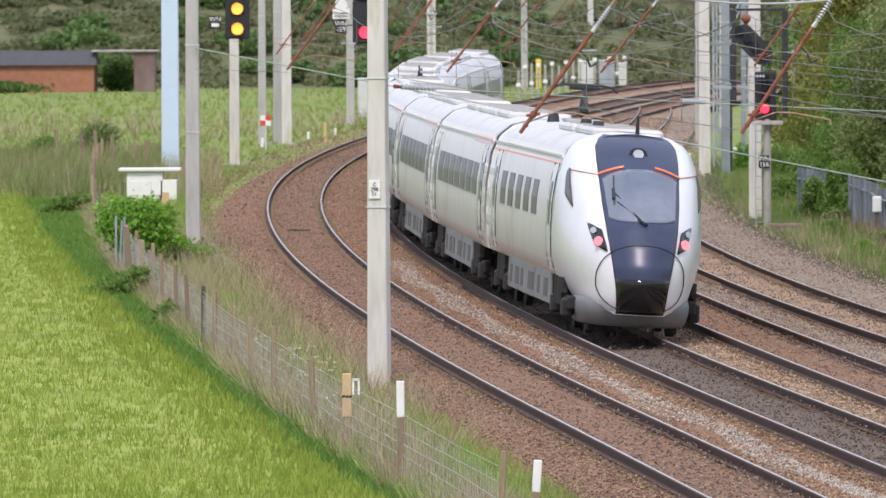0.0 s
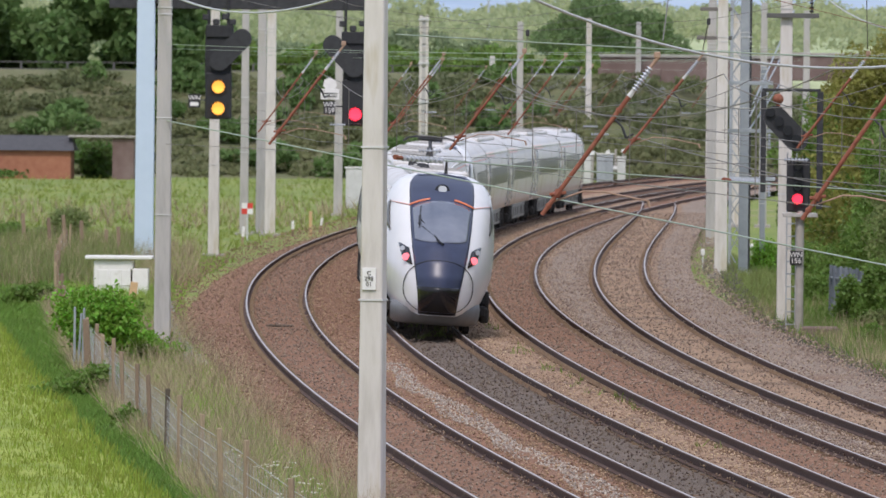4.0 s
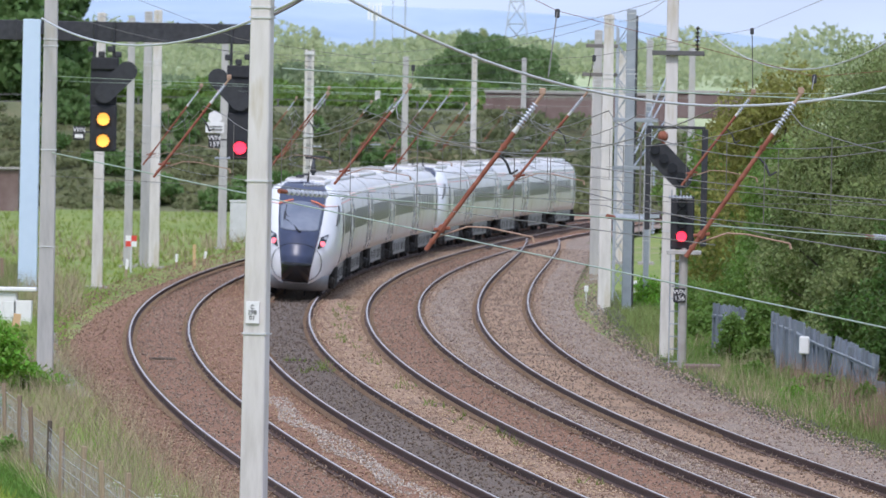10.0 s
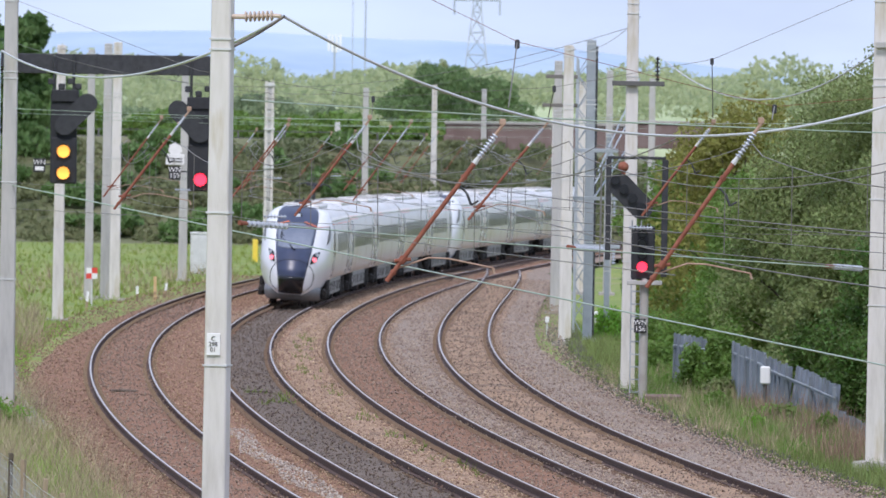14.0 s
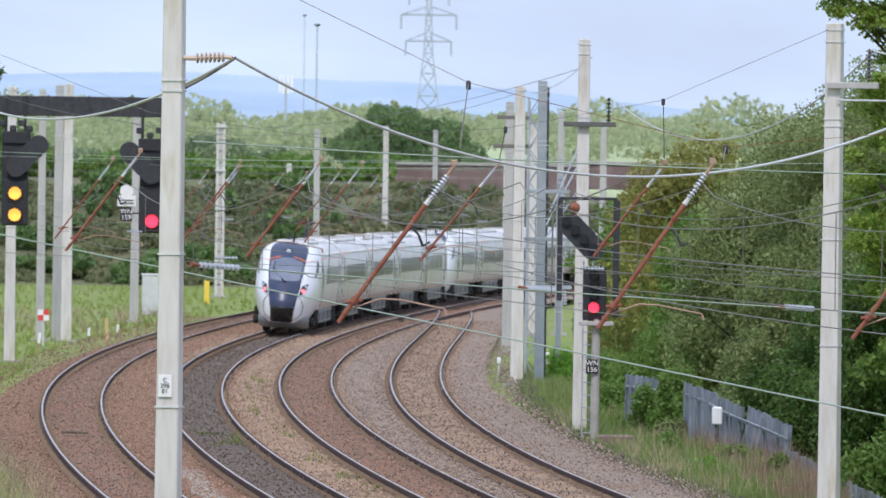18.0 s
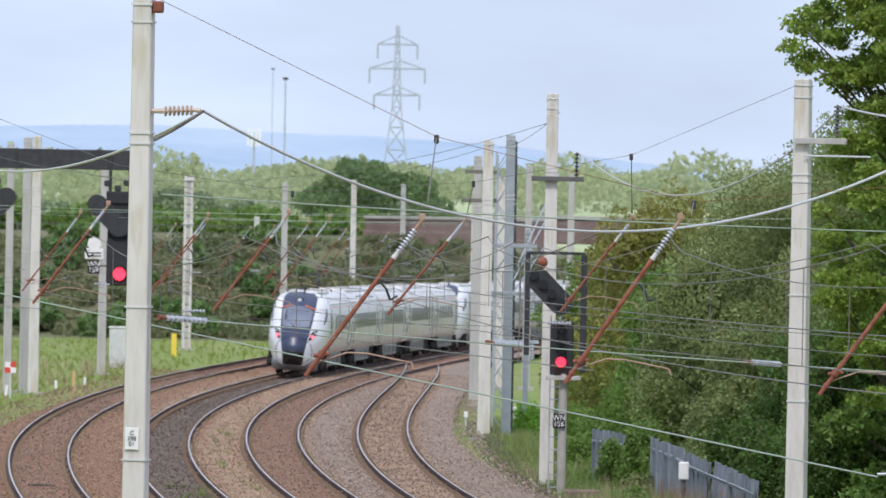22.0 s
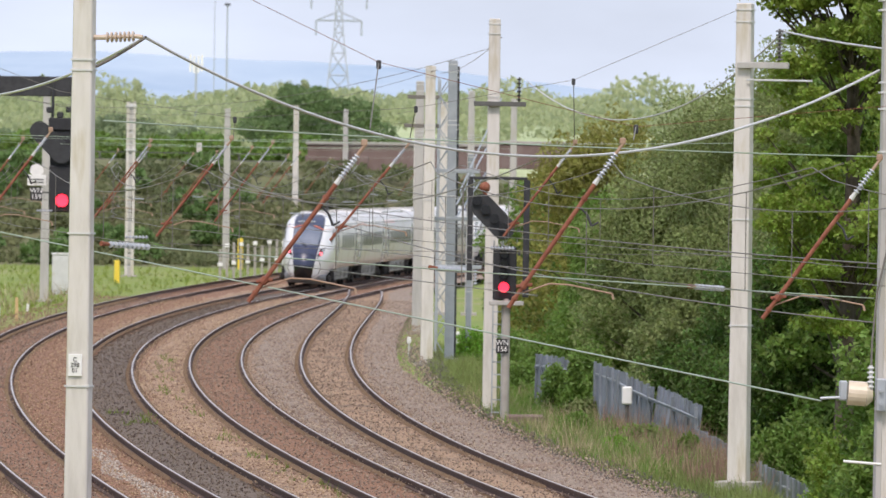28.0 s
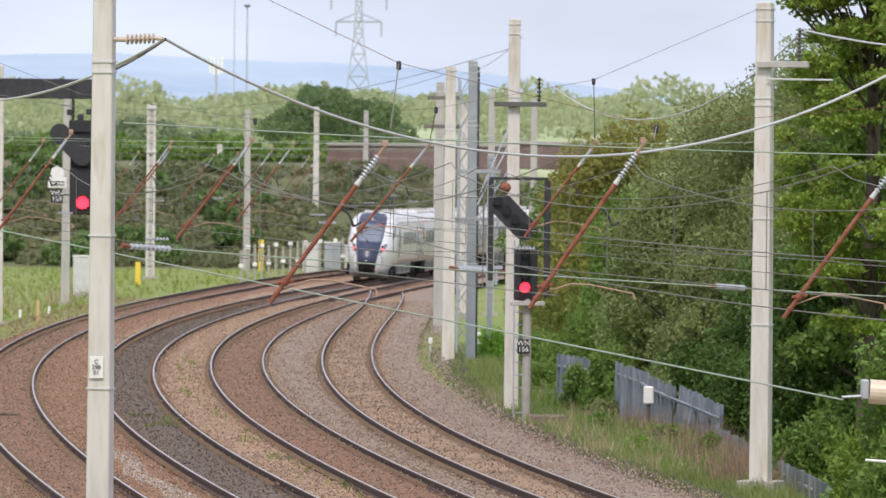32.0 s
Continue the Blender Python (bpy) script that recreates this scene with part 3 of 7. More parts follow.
def ribbed_leg(bm, x, y):
    """A short roof insulator."""
    for i in range(3):
        tube(bm, (x, y, 3.62 + 0.05 * i), (x, y, 3.66 + 0.05 * i), 0.07, 0.05, n=8)


def carriage(cab=0, pantograph=False):
    """A 26 m carriage about its middle, y along the track; cab = -1 or 1 puts the driving nose at that end."""
    car = empty("train_carriage")
    y0, y1 = -CAR / 2 + 0.25, CAR / 2 - 0.25
    if cab:
        # plain part of the shell ends where the nose begins
        if cab < 0:
            y0 = -CAR / 2 + 4.6
        else:
            y1 = CAR / 2 - 4.6
    vs, fs = loft([loop_at(y0), loop_at(y0 + 1.0), loop_at(0), loop_at(y1 - 1.0), loop_at(y1)])
    body = mesh_ob("body", vs, fs, [M["train_grey"], M["roof_grey"]], car, "pearl grey bodyshell with a paler roof")
    for p in body.data.polygons:
        p.use_smooth = True
        p.material_index = 1 if p.center.z > 3.2 else 0
    # sides: windows between door bays, white door pillars
    wy0, wy1 = (-2.9, 7.6) if cab < 0 else ((-7.6, 2.9) if cab > 0 else (y0 + 3.0, y1 - 3.0))
    nwin = 5 if cab else 7
    pitch = (wy1 - wy0) / nwin
    gap = 0.42 if cab else 0.22
    for side in (-1, 1):
        for i in range(nwin):
            side_patch("window", wy0 + i * pitch + gap, wy0 + (i + 1) * pitch - gap, 2.0, 2.66, M["glass"], car, 0.012, side)
        for dy in (wy0 - (2.9 if cab < 0 else 1.25), wy1 + (2.9 if cab > 0 else 1.25)):
            d = side_patch("door", dy - 0.5, dy + 0.5, 1.06, 3.0, M["train_white"], car, 0.014, side, "white plug door leaf", 6)
            for o in (-0.53, 0.53):
                side_patch("door_seam", dy + o - 0.018, dy + o + 0.018, 1.10, 3.05, M["under"], car, 0.016, side, "", 8)
            side_patch("door_window", dy - 0.22, dy + 0.22, 1.9, 2.7, M["glass"], d, 0.02, side)
        for ey in (y0 + 0.72, y1 - 0.72):
            if (cab < 0 and ey < 0) or (cab > 0 and ey > 0):
                continue
            side_patch("end_pillar", ey - 0.70, ey + 0.70, 1.0, 3.2, M["train_white"], car, 0.008, side)
        bm = bmesh.new()
        box(bm, 0.05, y1 - y0 - 0.3, 0.05, pose(side * 1.2, (y0 + y1) / 2, 3.16))
        part("gutter", bm, M["train_white"], car)
        if cab:
            side_patch("gutter_stripe", y0 + 0.2, y1 - 0.2, 3.035, 3.065, M["orange"], car, 0.008, side, "thin orange stripe under the gutter", 1)
        else:
            side_patch("gutter_stripe", y0 + 0.6, y0 + 7.0, 3.10, 3.24, M["pink"], car, 0.02, side, "pink stripe along the gutter", 1)
    # gangway
    for s in (-1, 1):
        if cab == s:
            continue
        bm = bmesh.new()
        box(bm, 2.1, 0.5, 2.45, pose(0, s * (CAR / 2 - 0.05), 0.95), 0.05)
        part("gangway", bm, M["under"], car, "black rubber gangway bellows")
    # underframe boxes
    seg = -5.65
    for ln, h in ((3.4, 0.62), (2.6, 0.55), (3.0, 0.66), (2.2, 0.5)):
        bm = bmesh.new()
        box(bm, 2.28, ln - 0.2, h, pose(0, seg + ln / 2, 1.0 - h), 0.04)
        case = part("equipment_case", bm, M["under_grey"] if h > 0.56 else M["under"], car)
        for side in (-1, 1):
            for q in range(3):
                bm = bmesh.new()
                box(bm, 0.03, ln * 0.2, h * 0.6, pose(side * 1.145, seg + ln * (0.22 + 0.28 * q), 1.0 - h * 0.85), 0.005)
                part("access_panel", bm, M["under"] if q == 1 else M["under_grey"], case)
        seg += ln + 0.05
    for side in (-1, 1):
        bm = bmesh.new()
        box(bm, 0.05, 11.0, 0.60, pose(side * 1.21, 0, 0.40), 0.012)
        skirt = part("side_skirt", bm, M["skirt_grey"], car, "grey skirt panel between the bogies")
        for q, ln in ((-4.4, 0.9), (-2.6, 0.5), (-0.6, 1.3), (1.7, 0.5), (3.0, 0.9), (4.6, 0.5)):
            bm = bmesh.new()
            box(bm, 0.02, ln, 0.34, pose(side * 1.242, q, 0.52), 0.004)
            part("access_panel", bm, M["under_grey"], skirt)
    for by in (-7.4, 7.4):
        bogie(car, by)
    # roof equipment
    end = cab or -1
    for ry, ln in ((4.2 * end, 4.0), (-0.1 * end, 3.4)) + (() if cab else ((4.1, 3.0), (8.0, 3.2))):
        bm = bmesh.new()
        box(bm, 1.35, ln, 0.16, pose(0, ry, 3.58), 0.05)
        part("roof_module", bm, M["roof_grey"], car)
        for q in range(3):
            bm = bmesh.new()
            box(bm, 1.1, 0.5, 0.02, pose(0, ry - ln / 3 + q * ln / 3, 3.74), 0.0)
            part("roof_grille", bm, M["roof_dark"], car)
    if pantograph:
        py = 4.4 * (1 if cab < 0 else -1)
        pan = empty("pantograph")
        pan.parent = car
        pan["label"] = "raised black pantograph"
        bm = bmesh.new()
        box(bm, 0.7, 1.6, 0.06, pose(0, py, 3.72), 0.02)
        for sx in (-0.28, 0.28):
            for o in (-0.6, 0.6):
                ribbed_leg(bm, sx, py + o)
        part("base", bm, M["roof_dark"], pan)
        bm = bmesh.new()
        tube(bm, (0, py + 0.5, 3.86), (0, py - 0.75, 4.06), 0.06, n=8)
        tube(bm, (0, py - 0.75, 4.06), (0, py + 0.1, 4.40), 0.045, n=8)
        tube(bm, (0, py - 0.1, 3.9), (0, py - 0.1, 4.2), 0.11, 0.07, n=10)
        part("arm", bm, M["dark_steel"], pan)
        bm = bmesh.new()
        for o in (-0.12, 0.16):
            tube(bm, (-0.36, py + o, 4.46), (0.36, py + o, 4.46), 0.03, n=8)
            for sx in (-1, 1):
                tube(bm, (sx * 0.36, py + o, 4.46), (sx * 0.56, py + o, 4.42), 0.022, n=6)
                tube(bm, (sx * 0.56, py + o, 4.42), (sx * 0.66, py + o, 4.33), 0.022, n=6)
        tube(bm, (-0.3, py, 4.40), (0.3, py, 4.40), 0.04, n=6)
        part("collector_head", bm, M["dark_steel"], pan)
        for o in (-7.5, -4.6, 3.6):
            bm = bmesh.new()
            tube(bm, (-0.3, py + o, 3.62), (-0.3, py + o, 3.84), 0.14, 0.10, n=10)
            part("roof_insulator", bm, M["dark_steel"], car)
    if cab:
        nose(car, cab)
    car.scale = (0.957, 1.0, 0.957)
    return car


def nose(car, s):
    """The driving cab: swept white sides, a navy middle, windscreen, lamps, skirt."""
    base = s * (CAR / 2 - 4.6)
    # by height: reach of the tip from the shell, half width, and how far forward the low edge begins
    levels = [0.42, 0.50, 0.60, 0.72, 0.85, 0.97, 1.0, 1.3, 1.65, 2.0, 2.4, 2.8, 3.1, 3.32, 3.48, 3.6, 3.66, 3.685]
    reach = [4.28, 4.42, 4.50, 4.56, 4.59, 4.60, 4.60, 4.57, 4.40, 4.08, 3.56, 2.95, 2.45, 2.02, 1.62, 1.15, 0.75, 0.35]
    halfw = [0.62, 0.80, 0.95, 1.07, 1.15, 1.215, 1.23, 1.315, 1.35, 1.345, 1.33, 1.29, 1.22, 1.12, 0.99, 0.76, 0.52, 0.34]
    start = [3.0, 2.5, 1.9, 1.2, 0.5, 0.1, 0, 0, 0, 0, 0, 0, 0, 0, 0, 0, 0, 0]
    PX, PY = 0.95, 0.84
    na = 22

    def spans(z):
        k = 0
        while k < len(levels) - 2 and z > levels[k + 1]:
            k += 1
        f = min(max((z - levels[k]) / (levels[k + 1] - levels[k]), 0), 1)
        return [q[k] + (q[k + 1] - q[k]) * f for q in (reach, halfw, start)]

    def ring(z, a):
        rc, hw, st = spans(z)
        sx = 1 if a > 0 else -1
        return hw * abs(math.sin(a)) ** PX * sx, st + (rc - st) * max(0.0, math.cos(a)) ** PY

    vs = []
    n = na * 2 + 1
    for z in levels:
        for a in range(n):
            x, f = ring(z, (a - na) / na * math.pi / 2)
            vs.append((x, base + s * f, z))
    fs = []
    for li in range(len(levels) - 1):
        for a in range(n - 1):
            fs.append((li * n + a, li * n + a + 1, (li + 1) * n + a + 1, (li + 1) * n + a))
    fs.append(tuple(range(n)))
    fs.append(tuple(range((len(levels) - 1) * n, len(levels) * n))[::-1])
    shell = mesh_ob("nose", vs, fs, M["train_white"], car, "white streamlined nose")
    for p in shell.data.polygons:
        p.use_smooth = True

    def at(x, z, out=0.012):
        """A point on the nose's face."""
        sx = 1 if x > 0 else -1
        hw = spans(z)[1]
        a = math.asin(min(abs(x) / hw, 0.999) ** (1 / PX))
        rc = ring(z, a)[1]
        return (x * (1 + out * 0.3), base + s * (rc + out), z + out * 0.3)

    def curved(name, v2, n, material, label):
        m = n + 1
        f2 = [(r * m + i, r * m + i + 1, (r + 1) * m + i + 1, (r + 1) * m + i) for r in range(len(v2) // m - 1) for i in range(n)]
        ob = mesh_ob(name, v2, f2, material, car, label)
        for p in ob.data.polygons:
            p.use_smooth = True
        so = ob.modifiers.new("thick", "SOLIDIFY")
        so.thickness, so.offset = 0.02, 0
        return ob

    def face_patch(name, outline, material, label="", out=0.015, n=10):
        """A curved plate on the face: outline gives (z, x0, x1) from the foot up."""
        dense = []
        for (z0, a0, b0), (z1, a1, b1) in zip(outline, outline[1:]):
            k = max(1, int((z1 - z0) / 0.06))
            dense += [(z0 + (z1 - z0) * i / k, a0 + (a1 - a0) * i / k, b0 + (b1 - b0) * i / k) for i in range(k)]
        dense.append(outline[-1])
        return curved(name, [at(x0 + (x1 - x0) * i / n, z, out) for z, x0, x1 in dense for i in range(n + 1)], n, material, label)

    def brow(x):
        """Height of the brow line over the windscreen."""
        return 3.10 - 0.19 * (abs(x) / 0.74) ** 2

    face_patch("centre_panel", [(0.44, -0.43, 0.43), (0.9, -0.47, 0.47), (1.4, -0.555, 0.555), (1.9, -0.64, 0.64), (2.4, -0.70, 0.70), (2.9, -0.735, 0.735), (3.2, -0.75, 0.75), (3.42, -0.74, 0.74), (3.55, -0.66, 0.66), (3.63, -0.54, 0.54)], M["navy"], "glossy navy centre panel", 0.016, 20)
    face_patch("lower_panel", [(0.45, -0.42, 0.42), (0.70, -0.445, 0.445), (1.08, -0.485, 0.485)], M["train_black"], "gloss black lower panel", 0.026, 12)
    rowsw = []
    for i in range(19):
        f = i / 18
        for j in range(21):
            q = -1 + j / 10
            w = 0.595 + 0.075 * f
            x = q * w
            z0, z1 = 2.10 + 0.05 * abs(q) ** 6, brow(x) - 0.06 - 0.05 * abs(q) ** 8
            rowsw.append(at(x, z0 + (z1 - z0) * f, 0.032))
    curved("windscreen", rowsw, 20, M["windscreen"], "raked windscreen reflecting the sky")
    for sx in (-1, 1):
        xs = [sx * (0.28 + 0.465 * i / 12) for i in range(13)]
        curved("brow_stripe", [at(x, brow(x) + d, 0.036) for d in (-0.012, 0.022) for x in xs], 12, M["orange"], "orange brow stripe")
        xs = [sx * (0.76 + 0.40 * i / 12) for i in range(13)]
        curved("side_stripe", [at(x, 2.92 + 0.12 * (abs(x) - 0.76) + d, 0.014) for d in (-0.008, 0.01) for x in xs], 12, M["pink"], "thin pink line round the cab")
        face_patch("headlamp_housing", [(1.56, sx * 0.635, sx * 0.66), (1.65, sx * 0.655, sx * 0.83), (1.94, sx * 0.725, sx * 0.925), (2.03, sx * 0.91, sx * 0.95)], M["train_black"], "dark slanted headlamp cluster", 0.02)
        for name, x, z, r, m, lab in (("tail_lamp", 0.765, 1.715, 0.085, M["tail_red"] if s < 0 else M["glass"], "lit red tail lamp" if s < 0 else ""), ("headlamp", 0.845, 1.90, 0.06, M["palisade"], "")):
            c = Vector(at(sx * x, z, 0.02))
            w = Vector((sx * 0.35, s * 1.0, 0.25)).normalized()
            bm = bmesh.new()
            tube(bm, c - w * 0.02, c + w * 0.075, r, n=20)
            part(name, bm, m, car, lab)
        # quarter light of the cab, by distance behind the tip
        v2 = []
        for i in range(7):
            for j in range(7):
                u, v = i / 6, j / 6
                dn = (2.45 + 0.75 * v) * (1 - u) + (3.42 + 0.12 * v) * u
                z = (2.30 + 0.22 * v) * (1 - u) + (3.0 - 0.06 * v) * u
                rc = spans(z)[0]
                a = math.acos(min(max((4.6 - dn) / rc, 0.02), 0.98) ** (1 / PY))
                x, f = ring(z, a * sx)
                v2.append((x + sx * 0.016, base + s * (f + 0.006), z))
        curved("cab_window", v2, 6, M["glass"], "triangular cab quarter light")
    # navy dome carried back over the roof
    v2 = []
    for i in range(11):
        f = i / 10
        w = (0.54 - 0.5 * max(0.0, f - 0.45) / 0.55) * (1 + 0.35 * math.sin(math.pi * min(f * 1.6, 1)))
        for j in range(15):
            x = (-1 + j / 7) * w
            # roof height of the nose and then of the shell
            zz = 3.685 - 0.045 * max(0.0, 1 - f * 2.2) - 0.30 * (abs(x) / 1.1) ** 2.3
            v2.append((x, base + s * (0.98 - 2.3 * f), zz + 0.012))
    dome = curved("roof_dome", v2, 14, M["navy"], "navy dome carried back over the cab roof")
    dome.modifiers["thick"].thickness = 0.006
    c = Vector(at(0, 3.29, 0.0))
    for r, d, m, name in ((0.17, 0.02, M["train_black"], "lamp_surround"), (0.10, 0.05, M["palisade"], "marker_lamp")):
        bm = bmesh.new()
        tube(bm, c - Vector((0, s * 0.08, 0.06)), c + Vector((0, s * d, d * 0.75)), r, n=20)
        part(name, bm, m, car, "round marker lamp above the windscreen" if r < 0.15 else "")
    bm = bmesh.new()
    tube(bm, (0.1, base + s * 0.5, 3.66), (0.1, base + s * 0.5, 4.0), 0.045, 0.02, 7)
    part("roof_aerial", bm, M["under"], car, "short black roof aerial")
    bm = bmesh.new()
    for x0, z0, x1, z1, r in ((-0.02, 2.10, -0.50, 2.62, 0.014), (0.02, 2.07, -0.44, 2.44, 0.012), (0.05, 2.05, -0.10, 2.14, 0.028), (-0.50, 2.40, -0.48, 2.90, 0.014), (-0.5, 2.48, -0.5, 2.66, 0.035)):
        tube(bm, at(x0 * -s, z0, 0.07), at(x1 * -s, z1, 0.06), r, n=6)
    part("wiper", bm, M["train_black"], car, "parked black windscreen wiper")
    seam = []
    for i in range(65):
        q = 2 * math.pi * i / 64
        x, up = 0.80 * abs(math.cos(q)) ** 0.85 * (1 if math.cos(q) > 0 else -1), math.sin(q)
        seam.append(at(x, 1.05 + (0.64 if up > 0 else 0.60) * abs(up) ** 0.9 * (1 if up > 0 else -1), 0.028))
    wire_thing("hatch_seam", seam, 0.010, M["under"], "dark seam round the coupler hatch", car)
    # valance tucked under the nose
    loops = []
    for z, k, rr in ((0.19, 0.88, 3.55), (0.24, 0.95, 3.85), (0.42, 1.0, 4.05), (0.58, 1.01, 4.1), (0.70, 0.98, 4.0)):
        lp = []
        for a in range(n):
            q = (a - na) / na * math.pi / 2
            lp.append((1.06 * k * abs(math.sin(q)) ** 0.75 * (1 if q > 0 else -1), base + s * (1.5 + (rr - 1.5) * max(0, math.cos(q)) ** 0.7), z))
        loops.append(lp)
    v3, f3 = loft(loops, False)
    f3.append(tuple(range(n))[::-1])
    f3.append(tuple(range(4 * n, 5 * n)))
    sk = mesh_ob("skirt", v3, f3, M["valance"], car, "grey valance tucked under the nose")
    for p in sk.data.polygons:
        p.use_smooth = True
    for sx in (-1, 1):
        bm = bmesh.new()
        box(bm, 0.14, 0.35, 0.30, pose(sx * 0.75, base + s * 2.5, 0.06), 0.02)
        part("rail_guard", bm, M["under"], car)
        bm = bmesh.new()
        box(bm, 0.05, 0.05, 0.25, pose(sx * 0.32, base + s * 3.4, 0.02), 0.01)
        part("guard_bar", bm, M["under"], car)


# the rear nose's place along the second track, by seconds
TAIL = [(0, 146.3), (1, 165), (2, 183.3), (3, 201), (5, 234), (7, 265), (9, 293), (12.5, 332.5), (15, 358.5), (17.5, 380), (20, 401), (23, 428.5), (27, 463), (30, 488), (32, 505)]


def tail_at(t):
    """Smooth place of the tail."""
    pts = TAIL
    for i in range(len(pts) - 1):
        t0, a = pts[i]
        t1, b = pts[i + 1]
        if t0 <= t <= t1:
            def slope(j):
                j0, j1 = max(j - 1, 0), min(j + 1, len(pts) - 1)
                return (pts[j1][1] - pts[j0][1]) / (pts[j1][0] - pts[j0][0])
            h = t1 - t0
            u = (t - t0) / h
            return (2 * u ** 3 - 3 * u ** 2 + 1) * a + (u ** 3 - 2 * u ** 2 + u) * h * slope(i) + (-2 * u ** 3 + 3 * u ** 2) * b + (u ** 3 - u ** 2) * h * slope(i + 1)
    return pts[-1][1]


# arc length along track 2
ARC = [(100.0, 0.0)]
while ARC[-1][0] < 900:
    y = ARC[-1][0] + 1.0
    ARC.append((y, ARC[-1][1] + math.hypot(1.0, centre(2, y) - centre(2, y - 1))))
ARC_Y, ARC_S = np.array([a for a, _ in ARC]), np.array([b for _, b in ARC])


SWAY = ((150, 172, 200, 260, 330), (0.28, 0.20, 0.18, 0.08, 0.0))


def car_pose(t, i):
    """Pose of carriage i (0 is the rear one) at t seconds."""
    s0 = float(np.interp(tail_at(t), ARC_Y, ARC_S)) + 0.1 + CAR * i + CAR / 2
    pts = []
    for o in (-7.4, 7.4):
        y = float(np.interp(s0 + o, ARC_S, ARC_Y))
        pts.append(Vector((centre(2, y) + float(np.interp(y, *SWAY)), y, 0)))
    mid, d = (pts[0] + pts[1]) / 2, pts[1] - pts[0]
    return pose(mid.x, mid.y, CANT / 2, 0, math.degrees(math.atan2(CANT, 1.505)) + 1.0, -math.degrees(math.atan2(d.x, d.y)))


protos = {}
train = []
for i in range(10):
    kind = (-1, 0, 0, 0, 1)[i % 5]
    pant = i == 0
    if (kind, pant) not in protos:
        c = carriage(kind, pant)
        protos[kind, pant] = c
    else:
        c = copy_thing(protos[kind, pant], pose(0, 0, 0))
    if kind:
        tagged(c, "white and navy driving carriage of a modern electric train", "train carriage", "carriages of the passing train")
    else:
        tagged(c, "pearl grey intermediate carriage with a band of windows", "train carriage", "carriages of the passing train")
    train.append(c)

# ---- overhead line ----
def text_part(name, words, size, m, material, parent):
    """Lettering in the built-in font."""
    cu = bpy.data.curves.new(name, "FONT")
    cu.body, cu.size, cu.align_x, cu.align_y, cu.extrude = words, size, "CENTER", "CENTER", 0.004
    cu.materials.append(material)
    ob = new(name, cu)
    ob.parent, ob.matrix_basis = parent, m
    return ob


# ---- overhead line masts ----
def mast(x, y, z0=-0.45, top=9.0, w=0.32, material=None, label="", plate=False, bands=True, taper=0.78, depth=None, twist=0.0):
    """A tapered box mast with clamp bands."""
    m = empty("overhead_line_mast", pose(x, y, z0, 0, 0, twist))
    h = top - z0
    bm = bmesh.new()
    box(bm, w, depth or w * 0.85, h, None, 0.018, taper)
    part("shaft", bm, material or M["mast"], m)
    bm = bmesh.new()
    box(bm, w * 2.0, w * 2.0, 0.25, pose(0, 0, -0.17), 0.02)
    part("foundation", bm, M["concrete"], m, "concrete footing")
    if bands:
        for f in (0.985, 0.96, 0.80, 0.785, 0.55, 0.33):
            k = 1 - (1 - taper) * f
            bm = bmesh.new()
            box(bm, w * k + 0.03, (depth or w * 0.85) * k + 0.03, 0.025, pose(0, 0, h * f))
            part("clamp_band", bm, M["cabinet"], m)
    if plate:
        k = 1 - (1 - taper) * 0.32
        bm = bmesh.new()
        box(bm, 0.19, 0.02, 0.30, pose(-0.02, -(depth or w * 0.85) * k / 2 - 0.02, 3.265), 0.004)
        p = part("structure_plate", bm, M["white"], m, "small white structure plate")
        for q, words in ((3.49, "C"), (3.415, "298"), (3.34, "01")):
            text_part("lettering", words, 0.085, pose(-0.02, -(depth or w * 0.85) * k / 2 - 0.036, q, 90, 0, 0), M["under_grey"], p)
    tagged(m, label or "grey tapered overhead line mast", "line mast", "overhead line masts")
    return m


def battened_mast(x, y, z0, top, w, label):
    """A mast of two channels tied by batten plates."""
    m = empty("overhead_line_mast", pose(x, y, z0))
    h = top - z0
    for sx in (-1, 1):
        bm = bmesh.new()
        box(bm, w * 0.30, w * 0.7, h, pose(sx * w * 0.36, 0, 0), 0.01, 0.96)
        part("channel", bm, M["mast_pale"], m)
    bm = bmesh.new()
    box(bm, w * 0.6, w * 0.3, h - 0.1, pose(0, 0.02, 0), 0.01)
    part("web", bm, M["cabinet"], m)
    for i in range(int(h / 0.62)):
        bm = bmesh.new()
        box(bm, w * 0.72, w * 0.5, 0.46, pose(0, -0.02, 0.1 + i * 0.62), 0.01)
        part("batten", bm, M["mast"], m)
    bm = bmesh.new()
    box(bm, w * 1.8, w * 1.8, 0.3, pose(0, 0, -0.2), 0.02)
    part("foundation", bm, M["concrete"], m, "concrete footing")
    for f in (0.97, 0.72, 0.5):
        bm = bmesh.new()
        box(bm, w * 1.25, w * 0.95, 0.09, pose(0, 0, h * f), 0.01)
        part("clamp_band", bm, M["cabinet"], m)
    return tagged(m, label, "line mast", "overhead line masts")


mast(-2.97, 134.4, -0.5, 8.94, 0.335, M["mast_pale"], "tall pale mast with a white plate beside the track", True, twist=-14)
mast(-9.30, 214.0, -0.5, 9.05, 0.36, M["mast"], "grey tapered overhead line mast beside the fence")
mast(8.46, 189.2, -0.3, 8.93, 0.38, M["mast_pale"], "tall pale overhead line mast among the trackside bushes", twist=-18)
mast(4.77, 246.0, -0.35, 9.45, 0.36, M["mast_pale"], "pale mast standing behind a signal post")
mast(4.00, 308.5, -0.4, 8.93, 0.40, M["mast_pale"], "pale mast with cross bands in a cluster of masts")
